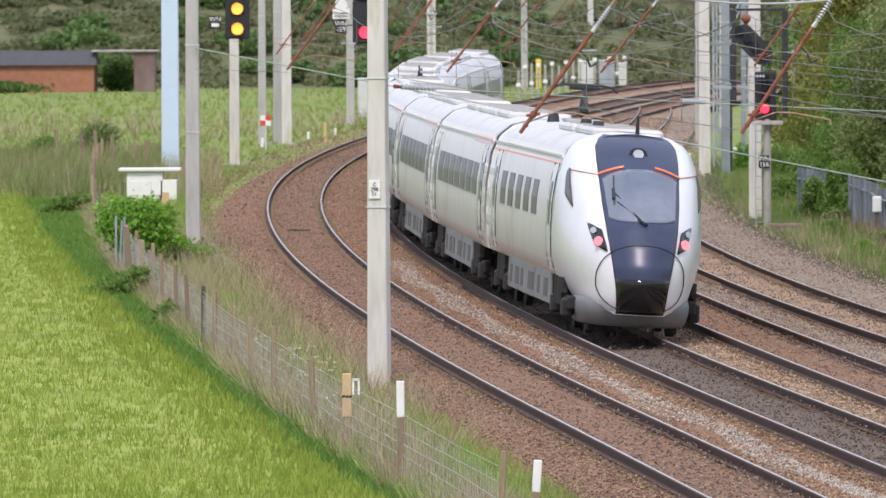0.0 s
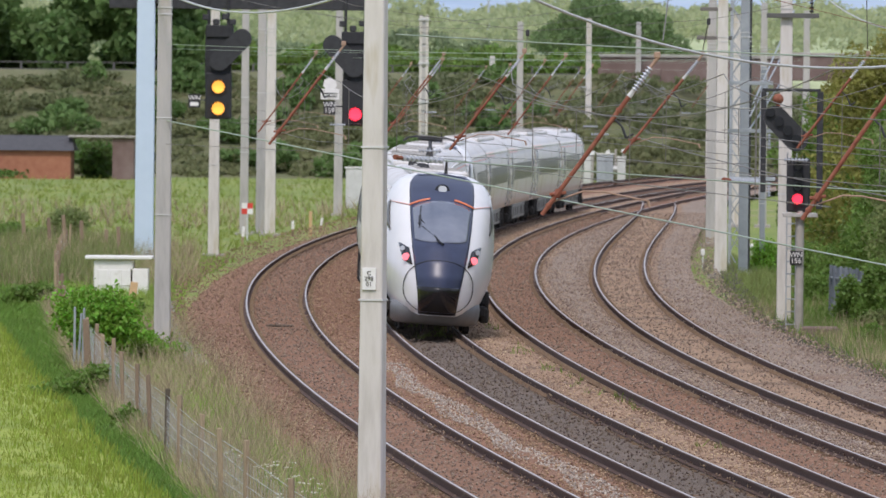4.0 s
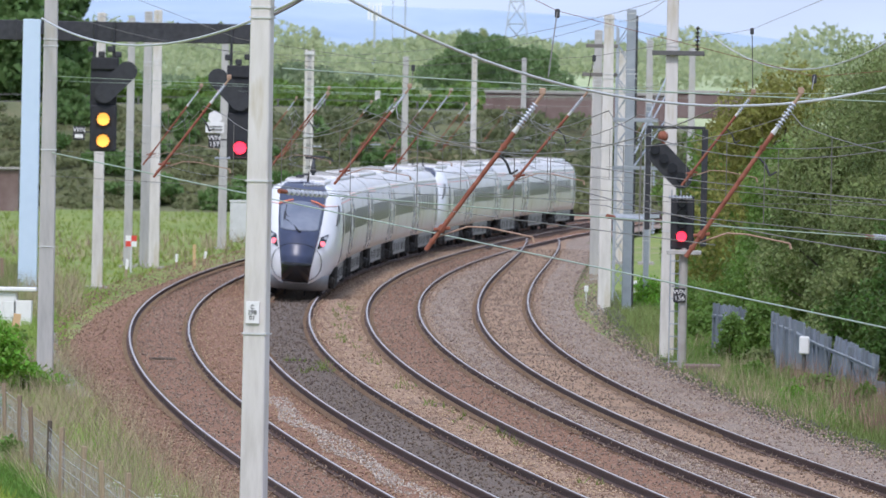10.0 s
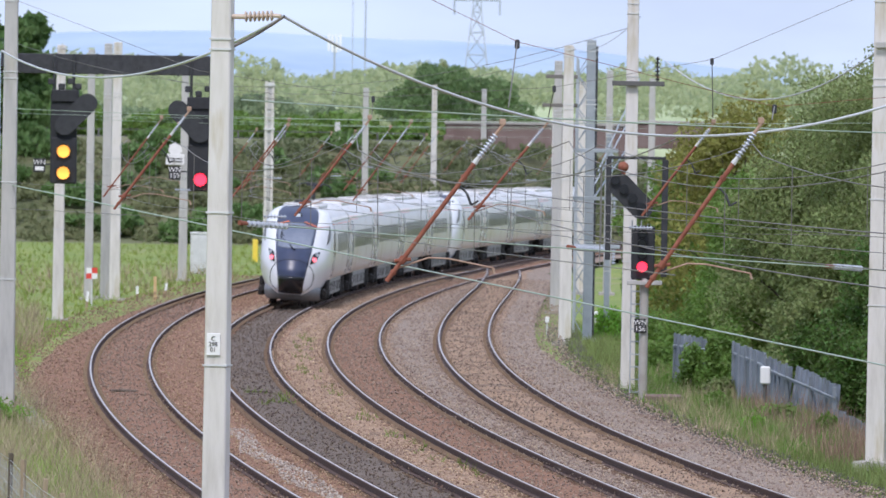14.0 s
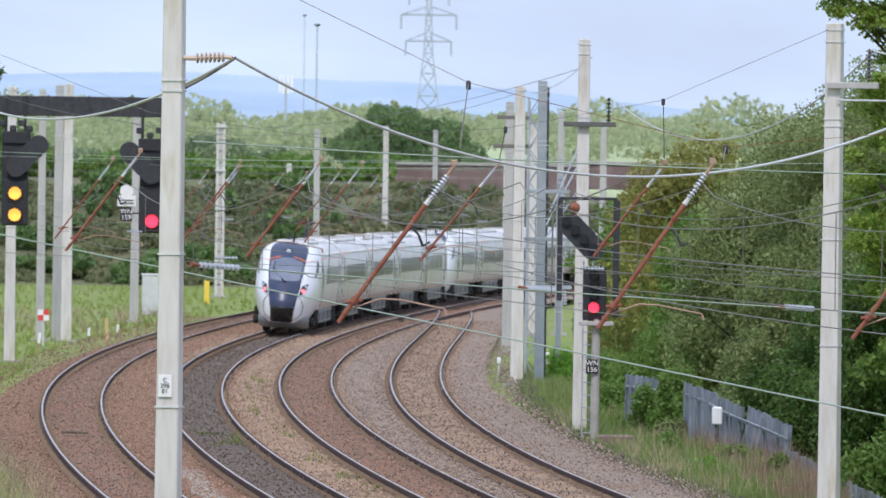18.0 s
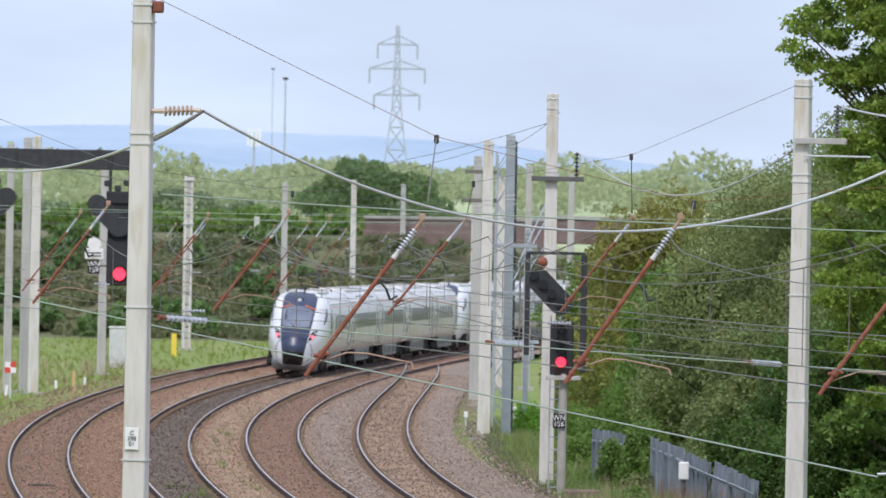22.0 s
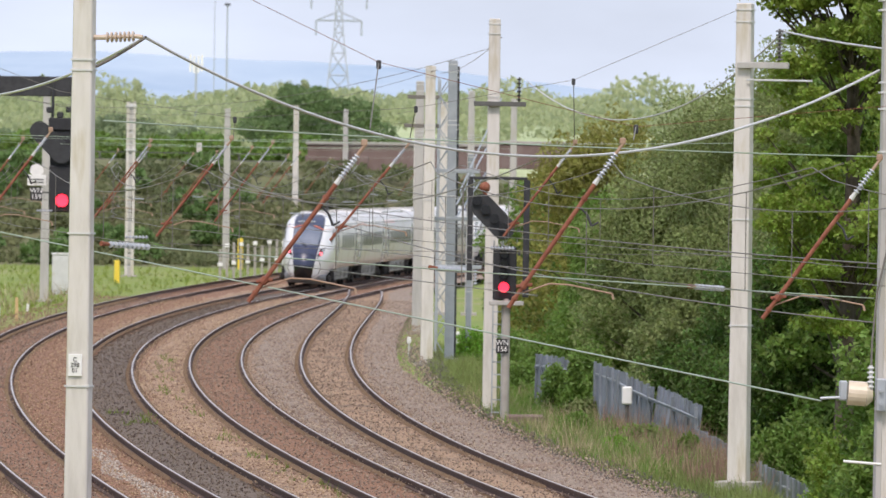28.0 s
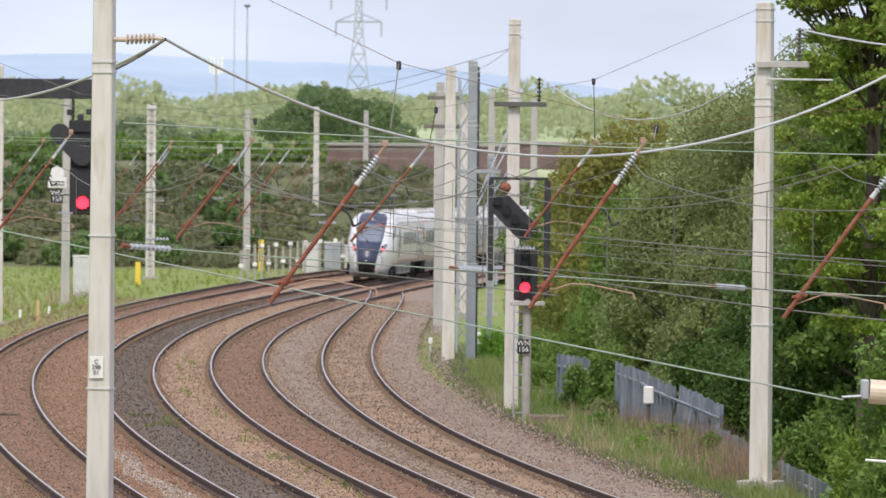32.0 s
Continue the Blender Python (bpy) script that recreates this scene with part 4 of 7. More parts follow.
mast(4.40, 368.9, -0.4, 9.0, 0.38, M["mast"], "grey mast in a cluster of masts")
mast(-13.6, 385.5, -0.45, 9.3, 0.34, M["mast"], "slim grey-blue mast beside the meadow")
mast(-13.1, 390.0, -0.45, 9.6, 0.40, M["mast"], "slim grey-blue mast beside the meadow")
mast(-12.55, 384.5, -0.45, 9.6, 0.42, M["mast_pale"], "pale mast beside the meadow")
mast(-13.0, 339.0, -0.45, 9.0, 0.38, M["mast_pale"], "pale post under the signal gantry")
mast(-11.45, 444.0, -0.45, 9.2, 0.40, M["mast"], "grey mast beside the far fence")
battened_mast(-9.5, 551.0, -0.45, 9.3, 0.50, "pale battened mast near the embankment")
mast(-6.6, 640.0, 0.0, 7.3, 0.42, M["mast_pale"], "short pale mast near the embankment")
mast(-4.5, 600.0, -0.45, 9.3, 0.44, M["mast"], "grey mast near the embankment")
mast(-0.35, 625.0, -0.4, 9.7, 0.42, M["mast_pale"], "grey mast near the bridge")
mast(2.85, 640.0, -0.4, 9.6, 0.40, M["mast"], "grey mast near the bridge")
mast(7.0, 600.0, -0.4, 9.0, 0.40, M["mast_pale"], "grey mast behind the mast cluster")
mast(6.0, 420.0, -0.4, 8.6, 0.46, M["mast_pale"], "stout pale mast behind the mast cluster", taper=0.9)
mast(7.2, 420.0, -0.4, 9.1, 0.34, M["mast"], "grey mast behind the signal")
mast(9.35, 436.0, -0.4, 8.9, 0.34, M["mast"], "grey mast beside the trees")

def ribbed(bm, a, b, r, n=8, core=0.32):
    """A ribbed insulator from a to b."""
    a, b = Vector(a), Vector(b)
    d = b - a
    m = Matrix.Translation(a) @ d.to_track_quat("Z", "Y").to_matrix().to_4x4()
    prof = [(r * core, 0.0)]
    for i in range(n):
        prof += [(r * core, (i + 0.25) / n), (r, (i + 0.36) / n), (r * 0.9, (i + 0.62) / n), (r * core, (i + 0.75) / n)]
    prof.append((r * core, 1.0))
    rings = [[bm.verts.new(m @ Vector((q * math.cos(k * 0.5236), q * math.sin(k * 0.5236), f * d.length))) for k in range(12)] for q, f in prof]
    for lo, hi in zip(rings, rings[1:]):
        for k in range(12):
            bm.faces.new((lo[k], lo[(k + 1) % 12], hi[(k + 1) % 12], hi[k]))
    bm.faces.new(rings[0][::-1])
    bm.faces.new(rings[-1])


# ---- mast fittings ----
near_mast = bpy.data.objects["overhead_line_mast"]
bm = bmesh.new()
ribbed(bm, (0.30, 0, 7.87), (0.72, 0, 7.89), 0.075, 7)
tube(bm, (0.12, 0, 7.87), (0.32, 0, 7.87), 0.035)
tube(bm, (0.72, 0, 7.89), (0.82, 0, 7.88), 0.03)
part("insulator", bm, M["brown_insulator"], near_mast, "tan ribbed insulator on a short bracket")
bm = bmesh.new()
box(bm, 0.12, 0.2, 0.16, pose(0.2, 0, 9.2), 0.02)
part("bracket", bm, M["rust"], near_mast)

# large mast at the right with a bracket and a porcelain drum
big = empty("overhead_line_mast", pose(9.13, 150.0, -0.3))
bm = bmesh.new()
box(bm, 0.62, 0.55, 9.6, None, 0.015, 0.85)
part("shaft", bm, M["mast_pale"], big)
bm = bmesh.new()
box(bm, 0.09, 0.60, 9.6, pose(-0.325, 0, 0, 0, 0.3, 0), 0.01)
part("edge_channel", bm, M["mast"], big, "grey steel edge channel")
for z in (8.75, 8.6, 8.45, 7.35, 7.2, 6.95, 6.3):
    bm = bmesh.new()
    box(bm, 0.74 if z > 8 else 0.70, 0.62, 0.03, pose(-0.02, 0, z))
    part("clamp_band", bm, M["cabinet"], big)
bm = bmesh.new()
box(bm, 0.9, 0.14, 0.34, pose(0.08, -0.34, 2.46), 0.02)
box(bm, 0.16, 0.2, 0.5, pose(-0.30, -0.33, 2.38), 0.02)
for z in (2.5, 2.7):
    tube(bm, (-0.30, -0.5, z), (-0.30, -0.3, z), 0.03, n=6)
part("cross_beam", bm, M["palisade"], big, "galvanised bracket bolted across the mast")
bm = bmesh.new()
tube(bm, (-0.80, -0.34, 2.66), (-0.52, -0.34, 2.64), 0.185, 0.185, n=20)
tube(bm, (-0.52, -0.34, 2.64), (-0.42, -0.34, 2.64), 0.185, 0.10, n=20)
part("drum_insulator", bm, M["cream"], big, "cream porcelain drum insulator")
bm = bmesh.new()
box(bm, 0.12, 0.3, 0.30, pose(-0.87, -0.34, 2.54), 0.02)
tube(bm, (-1.22, -0.4, 2.57), (-0.55, -0.4, 2.61), 0.022, n=8)
part("wire_clamp", bm, M["palisade"], big)
bm = bmesh.new()
tube(bm, (-0.85, -0.3, 1.62), (-0.28, -0.3, 1.58), 0.02, n=8)
part("step_bar", bm, M["white"], big, "short white bar fixed to the mast")
bm = bmesh.new()
ribbed(bm, (-0.46, -0.42, 2.72), (-0.46, -0.42, 3.08), 0.055, 5, 0.5)
part("small_insulator", bm, M["cabinet"], big, "pale upright ribbed insulator")
pts = [(0.35, -0.36, 6.3), (0.05, -0.37, 5.7), (-0.2, -0.38, 5.0), (-0.38, -0.4, 4.2), (-0.45, -0.42, 3.4), (-0.46, -0.42, 2.7)]
wire_thing("cable", pts, 0.018, M["wire_dark"], "dark earth cable", big)
tagged(big, "massive pale box mast with steel brackets and clamps", "line mast", "overhead line masts")

# bracket arm of the mast among the bushes
arm_mast = bpy.data.objects["overhead_line_mast.002"]
bm = bmesh.new()
box(bm, 1.02, 0.10, 0.12, pose(0.42, -0.2, 7.98), 0.01)
part("bracket_arm", bm, M["mast"], arm_mast, "grey bracket arm")
bm = bmesh.new()
ribbed(bm, (0.74, -0.2, 8.12), (0.74, -0.2, 8.74), 0.08, 8)
part("insulator", bm, M["under_grey"], arm_mast, "grey upright ribbed insulator")
bm = bmesh.new()
tube(bm, (0.1, -0.2, 7.76), (1.4, -0.2, 7.75), 0.02, n=6)
part("stay_bar", bm, M["wire"], arm_mast)
sig_mast = bpy.data.objects["overhead_line_mast.003"]
bm = bmesh.new()
box(bm, 1.3, 0.14, 0.12, pose(0.15, -0.2, 7.62), 0.01)
part("bracket_arm", bm, M["under_grey"], sig_mast)
bm = bmesh.new()
ribbed(bm, (0.62, -0.2, 7.74), (0.62, -0.2, 8.35), 0.06, 6)
part("insulator", bm, M["under"], sig_mast)

# blue-grey lattice and box posts in the mast cluster
for x, y, w, top, m in ((4.75, 312.0, 0.30, 9.15, "palisade"), (4.95, 316.0, 0.16, 9.0, "dark_steel"), (5.45, 318.0, 0.18, 6.2, "palisade")):
    mast(x, y, -0.4, top, w, M[m], "slim blue-grey steel post in the mast cluster" if w < 0.4 else "stout grey post in the mast cluster", bands=w < 0.4, taper=0.95)
for i, (z, x0, x1) in enumerate(((7.9, 3.3, 4.3), (7.0, 3.2, 4.3), (5.6, 4.2, 5.6), (4.1, 4.2, 5.7), (2.6, 4.3, 5.7))):
    b = empty("cross_bracket", pose(0, 309.6, z))
    bm = bmesh.new()
    box(bm, x1 - x0, 0.12, 0.12, pose((x0 + x1) / 2, 0, 0), 0.01)
    part("beam", bm, M["palisade"] if i > 1 else M["wire_dark"], b)
    bm = bmesh.new()
    ribbed(bm, (x1 - 0.2, 0, -0.5), (x1 - 0.2, 0, -0.02), 0.07, 5)
    part("insulator", bm, M["insulator"], b)
    tagged(b, "steel cross bracket with a small insulator on the mast cluster", "bracket", "mast cluster brackets")
for a, b in (((4.9, 311, 4.6), (5.9, 315, 6.4)), ((4.9, 311, 4.2), (6.1, 316, 5.9)), ((5.0, 311, 5.0), (6.4, 318, 8.0))):
    wire_thing("stay_rod", [a, b], 0.03, M["palisade"], "pale steel stay rod in the mast cluster", category="stay rod")


def lattice_mast(x, y, top, w=0.42):
    """A four-legged lattice mast."""
    t = empty("lattice_mast", pose(x, y, -0.4))
    for sx in (-1, 1):
        for sy in (-1, 1):
            bm = bmesh.new()
            box(bm, 0.07, 0.07, top, pose(sx * w / 2, sy * w / 2, 0), 0.005)
            part("leg", bm, M["palisade"], t)
    n = int(top / 0.55)
    for i in range(n):
        z0, z1 = top * i / n, top * (i + 1) / n
        s = 1 if i % 2 else -1
        bm = bmesh.new()
        tube(bm, (-s * w / 2, -w / 2, z0), (s * w / 2, -w / 2, z1), 0.022, n=5)
        part("brace", bm, M["palisade"], t)
        bm = bmesh.new()
        tube(bm, (w / 2, -s * w / 2, z0), (w / 2, s * w / 2, z1), 0.022, n=5)
        part("brace", bm, M["palisade"], t)
    return tagged(t, "blue-grey steel lattice mast in the mast cluster", "lattice mast", "lattice masts")


lattice_mast(5.12, 351.0, 9.3, 0.46)
lattice_mast(4.62, 322.0, 9.1, 0.34)


# ---- registration struts ----
def strut(foot, top, scale=1.0, arm=True, side=1):
    """A rust-red tube hung from an insulator, with its registration arm."""
    foot, top = Vector(foot), Vector(top)
    s = empty("registration_strut", Matrix.Translation(foot))
    d = (top - foot) * 0.98
    u = d.normalized()
    bm = bmesh.new()
    tube(bm, (0, 0, 0), d * 0.76, 0.032 * scale, n=10)
    part("tube", bm, M["rust"], s)
    bm = bmesh.new()
    tube(bm, d * 0.12, d * 0.155, 0.055 * scale, n=8)
    tube(bm, d * 0.05, d * 0.065, 0.045 * scale, n=8)
    tube(bm, d * 0.13 + Vector((-0.10, 0, 0)), d * 0.13 + Vector((0.13, 0, 0.03)), 0.025 * scale, n=6)
    part("clamp", bm, M["rust"], s)
    bm = bmesh.new()
    tube(bm, d * 0.66, d * 0.675, 0.048 * scale, n=8)
    part("clamp", bm, M["rust"], s)
    bm = bmesh.new()
    tube(bm, d * 0.755, d * 0.80, 0.040 * scale, 0.028 * scale, n=8)
    part("end_cap", bm, M["cabinet"], s)
    bm = bmesh.new()
    ribbed(bm, d * 0.795, d * 0.945, 0.050 * scale, 8, 0.42)
    part("insulator", bm, M["insulator"], s)
    bm = bmesh.new()
    tube(bm, d * 0.94, d * 1.02, 0.024 * scale, n=8)
    box(bm, 0.09, 0.05, 0.09, Matrix.Translation(d * 1.0), 0.012)
    part("hanger", bm, M["rust_pale"], s, "rust-brown hanger clamp")
    # steady arm and clip
    if arm:
        bm = bmesh.new()
        a0 = d * 0.08
        a1 = a0 + Vector((0.45 * side, 0.1, 0.16))
        a2 = a1 + Vector((0.28 * side, 0.05, -0.01))
        a3 = a2 + Vector((0.62 * side, 0.1, -0.12))
        for p, q in ((a0, a1), (a1, a2), (a2, a3)):
            tube(bm, p, q, 0.013 * scale, n=7)
        tube(bm, a3, a3 + Vector((0.02, 0, -0.08)), 0.018, n=6)
        part("steady_arm", bm, M["rust_pale"], s, "bent bronze steady arm")
        bm = bmesh.new()
        p = d * 0.62
        q = p + Vector((0.12, 0, -0.12))
        tube(bm, p, q, 0.016 * scale, n=6)
        tube(bm, q, q + Vector((0.06, 0, -0.16)), 0.018 * scale, n=6)
        tube(bm, q + Vector((0.06, 0, -0.16)), q + Vector((0.16, 0, -0.1)), 0.014 * scale, n=6)
        part("catenary_clip", bm, M["dark_steel"], s)
    tagged(s, "rust-red tubular strut hung from a grey ribbed insulator", "registration strut", "overhead line struts")
    return s


SPANS = [((-0.705, 137, 3.77), (0.903, 137, 6.0)), ((2.96, 140, 3.7), (4.58, 140, 6.09)), ((6.75, 144, 3.54), (8.46, 144, 5.92)),
         ((-6.30, 192, 4.35), (-4.84, 192, 6.32)), ((-2.79, 192, 4.28), (-1.33, 192, 6.21)), ((0.58, 192, 4.25), (2.13, 192, 6.21)), ((3.95, 192, 4.38), (5.34, 192, 6.23))]
for f, t in SPANS:
    strut(f, t, 1.0 if f[1] < 150 else 0.8)
for y in (246.0, 308.0, 385.0, 444.0, 551.0):
    for k in (1, 2, 3):
        x = centre(k, y) - 0.5
        strut((x, y, 4.3), (x + 1.45, y, 6.3), 0.62, arm=y < 400)

# ---- wires ----
MSG = "dark catenary wire hung along the track"
wire_thing("span_wire", sag((-2.14, 134.4, 7.38), (8.75, 150, 7.25), 1.46, 30), 0.021, M["wire"], "thick bright feeder cable in a long sagging curve")
wire_thing("span_wire", sag((-2.14, 134.4, 7.38), (-9.5, 214, 7.6), 0.7, 24), 0.021, M["wire"], "thick bright feeder cable in a long sagging curve")
wire_thing("jumper_wire", sag((-2.14, 134.4, 7.38), (-2.85, 134.5, 6.95), 0.02, 5), 0.022, M["wire_dark"], "short dark jumper cable at the mast")
wire_thing("cross_wire", sag((-2.7, 134.4, 6.24), (8.77, 150, 5.94), 0.06), 0.011, M["wire_green"], "greenish cross-span wire between two masts")
wire_thing("cross_wire", sag((-2.67, 134.4, 4.57), (8.72, 150, 3.79), 0.03), 0.011, M["wire_green"], "greenish lower cross-span wire between two masts")
wire_thing("head_wire", [(-2.77, 134.4, 8.89), (1.07, 139, 7.14), (4.8, 142, 6.30), (8.8, 148, 6.7)], 0.0042, M["rust"], "thin rust-brown head-span wire")
wire_thing("head_wire", [(8.32, 189, 8.8), (5.21, 190, 7.42), (2.2, 191, 6.85), (-1.3, 192, 6.6), (-4.8, 196, 7.1), (-9.2, 212, 8.7)], 0.005, M["wire_dark"], "thin dark head-span wire")
for a, b in (((1.07, 139, 7.14), (0.95, 137.5, 6.2)), ((4.8, 142, 6.30), (4.7, 140, 6.1)), ((5.21, 190, 7.42), (5.3, 192, 6.3)), ((2.2, 191, 6.85), (2.1, 192, 6.25)), ((-1.3, 192, 6.6), (-1.32, 192, 6.25))):
    wire_thing("dropper", [a, b], 0.009, M["wire_dark"], "short dark dropper wire with a clamp")
    k = empty("dropper_clamp", Matrix.Translation(a))
    bm = bmesh.new()
    box(bm, 0.07, 0.06, 0.13, pose(0, 0, -0.1), 0.015)
    part("clamp", bm, M["dark_steel"], k)
    tagged(k, "small dark clamp at the head of a dropper", "wire clamp", "dropper clamps")
for (x, y, z), ln in (((-2.6, 134.5, 4.56), 0.55), ((1.95, 140.8, 4.24), 0.42), ((5.85, 146.1, 3.97), 0.45)):
    k = empty("wire_insulator", Matrix.Translation((x, y, z)))
    bm = bmesh.new()
    ribbed(bm, (0, 0, 0), (ln, ln * 1.36, -ln * 0.07), 0.046, 9)
    part("ribbed_body", bm, M["insulator"], k)
    bm = bmesh.new()
    tube(bm, (-0.10, -0.13, 0.01), (0, 0, 0), 0.035, 0.025, n=8)
    part("socket", bm, M["rust"], k)
    tagged(k, "pale ribbed insulator in a cross-span wire", "insulator", "cross-span insulators")
# cross spans further off: an upper and two lower wires between a left and a right mast
for (x0, y0), (x1, y1), zs in (((-9.2, 213), (8.4, 189.5), (6.35, 4.2)), ((-13.0, 338), (4.2, 308), (6.5, 4.3)), ((-13.3, 388), (7.1, 420), (6.7, 4.4)), ((-11.4, 444), (9.2, 436), (6.8, 4.4)), ((-9.4, 551), (7.0, 600), (7.0, 4.6)), ((-4.5, 600), (7.0, 601), (6.6, 5.4, 4.3)), ((-14, 326), (4.9, 247), (6.6, 4.3))):
    for i, z in enumerate(zs):
        wire_thing("cross_wire", sag((x0, y0, z), (x1, y1, z - 0.1), 0.12), 0.006, M["wire_green"] if i == 0 else M["wire_dark"], "thin cross-span wire between two masts")
        if i:
            for f in (0.3, 0.72):
                p = Vector((x0, y0, z)).lerp(Vector((x1, y1, z - 0.1)), f + 0.03 * i)
                k = empty("wire_insulator", Matrix.Translation(p))
                bm = bmesh.new()
                ribbed(bm, (-0.24, 0, 0), (0.24, 0, 0), 0.045, 7)
                part("ribbed_body", bm, M["insulator"], k)
                tagged(k, "pale ribbed insulator in a cross-span wire", "insulator", "cross-span insulators")
    mx, my = (x0 + x1) / 2, (y0 + y1) / 2
    if y0 > 250:
        wire_thing("head_wire", sag((x0, y0, 8.9), (x1, y1, 8.8), 1.5, 20), 0.007, M["wire_dark"], "thin dark head-span wire")
# along the tracks: messenger, contact wire and droppers
HANG = [96.0, 138.0, 192.0, 246.0, 308.0, 385.0, 444.0, 500.0, 551.0, 600.0]
for k in (1, 2, 3, 4):
    ends = [y for y in HANG if y < (470 if k == 4 else 700)]
    top, low = [], []
    for y0, y1 in zip(ends, ends[1:]):
        n = 12
        for i in range(n):
            y = y0 + (y1 - y0) * i / n
            sgn = 0.12 if ends.index(y0) % 2 else -0.12
            x = centre(k, y) + sgn
            u = i / n
            top.append((x, y, 5.75 - 4 * 0.55 * u * (1 - u)))
            low.append((x, y, 4.42))
            if i in (2, 6, 10) and y < 460:
                wire_thing("dropper", [(x, y, 5.75 - 4 * 0.55 * u * (1 - u)), (x, y, 4.42)], 0.006, M["wire_dark"], "thin dropper between catenary and contact wire")
    wire_thing("catenary_wire", top, 0.007, M["wire_dark"], MSG)
    wire_thing("contact_wire", low, 0.006, M["wire_dark"], "contact wire above the track")
wire_thing("feeder_wire", sag((7.95, 150, 2.22), (-9.25, 214, 4.7), 0.0, 26), 0.014, M["wire_green"], "greenish slack wire led off to the drum insulator")
wire_thing("feeder_wire", sag((9.0, 150, 4.3), (-3.0, 300, 5.2), 0.25, 26), 0.012, M["wire_dark"], "dark slack feeder wire led off to the mast")
wire_thing("feeder_wire", sag((9.0, 150, 3.4), (1.0, 246, 4.3), 0.3, 26), 0.012, M["wire_dark"], "dark slack feeder wire led off to the mast")
wire_thing("feeder_wire", sag((9.19, 189, 8.4), (12.5, 140, 7.6), 0.3, 10), 0.02, M["wire"], "bright feeder cable from the upright insulator")
wire_thing("feeder_wire", sag((9.19, 189, 8.4), (5.6, 246, 7.9), 1.3, 16), 0.016, M["wire"], "pale feeder cable from the upright insulator")
wire_thing("feeder_wire", sag((4.95, 246, 9.0), (4.3, 308, 8.7), 0.2, 10), 0.007, M["wire_dark"], "thin dark wire between two mast tops")

# ---- signals ----
M["indicator"] = mat("grey_black_indicator_paint", [(0.02, 0.022, 0.025), (0.036, 0.038, 0.042)], 0.6, 6, bump=0.05)
def lamp(parent, x, y, z, r, material, hood=True, label=""):
    bm = bmesh.new()
    rim = []
    for yy in (y - 0.10, y + 0.02):
        rim.append([bm.verts.new((x + r * q * math.cos(a), yy, z + r * q * math.sin(a))) for a, q in ((k * math.pi / 24, 0.95 + (0.08 if label else 0.0) * math.cos(k * math.pi / 2)) for k in range(48))])
    for k in range(48):
        bm.faces.new((rim[0][k], rim[0][(k + 1) % 48], rim[1][(k + 1) % 48], rim[1][k]))
    bm.faces.new(rim[0])
    bm.faces.new(rim[1])
    part("lamp", bm, material, parent, label)
    if hood:
        vs, fs = [], []
        n = 14
        for i in range(n + 1):
            a = math.pi * (0.06 + 0.88 * i / n)
            for rr, yy in ((r * 1.12, y), (r * 1.12, y - 0.26), (r * 1.22, y - 0.26), (r * 1.22, y)):
                vs.append((x + rr * math.cos(a), yy, z + rr * math.sin(a)))
        for i in range(n):
            for j in range(4):
                q = (j + 1) % 4
                fs.append((i * 4 + j, i * 4 + q, (i + 1) * 4 + q, (i + 1) * 4 + j))
        mesh_ob("hood", vs, fs, M["black"], parent)


def plate(parent, x, y, z, words, w=0.36, h=0.4):
    bm = bmesh.new()
    box(bm, w, 0.03, h, pose(x, y, z - h / 2), 0.01)
    p = part("identity_plate", bm, M["sign_dark"], parent, "black plate with white lettering")
    for i, t in enumerate(words):
        zz = z + h * (0.22 - 0.44 * i) if len(words) > 1 else z
        if t:
            text_part("lettering", t, h * 0.5, pose(x, y - 0.022, zz, 90, 0, 0), M["white"], p)
        else:
            bm = bmesh.new()
            box(bm, w * 0.7, 0.008, h * 0.28, pose(x, y - 0.02, zz - h * 0.14))
            part("marking_bar", bm, M["white"], p)
    return p


def indicator(parent, x, y, z, length, tilt, width=0.5, material="black", holes=0):
    """A slanting route indicator box with rounded ends."""
    vs = []
    n = 10
    pts = []
    for i in range(n + 1):
        a = math.pi / 2 + math.pi * i / n
        pts.append((-length / 2 + width / 2 * math.cos(a), width / 2 * math.sin(a)))
    for i in range(n + 1):
        a = -math.pi / 2 + math.pi * i / n
        pts.append((length / 2 + width / 2 * math.cos(a), width / 2 * math.sin(a)))
    c, s = math.cos(radians(tilt)), math.sin(radians(tilt))
    m = len(pts)
    for yy in (y - 0.15, y + 0.15):
        for a, b in pts:
            vs.append((x + a * c - b * s, yy, z + a * s + b * c))
    fs = [tuple(range(m)), tuple(range(m, 2 * m))[::-1]] + [(i, (i + 1) % m, m + (i + 1) % m, m + i) for i in range(m)]
    ob = mesh_ob("route_indicator", vs, fs, M[material], parent, "slanting route indicator box")
    for i in range(holes):
        o = (i - holes / 2 + 0.2) * 0.3
        bm = bmesh.new()
        tube(bm, (x + o * c, y - 0.24, z + o * s), (x + o * c, y - 0.13, z + o * s), 0.115, 0.105, n=16)
        part("lens", bm, M["train_black"], ob)
    return ob


# post signal at the right
s = empty("railway_signal", pose(4.93, 235.2, -0.45))
bm = bmesh.new()
tube(bm, (0, 0, 0), (0, 0, 3.1), 0.10, n=14)
part("post", bm, M["concrete"], s, "grey round post")
bm = bmesh.new()
box(bm, 0.82, 0.5, 0.10, pose(0, 0, 2.92), 0.01)
part("bracket", bm, M["mast"], s)
bm = bmesh.new()
box(bm, 0.56, 0.2, 1.28, pose(-0.05, 0, 3.04), 0.04)
head = part("signal_head", bm, M["black"], s, "black four-aspect signal head")
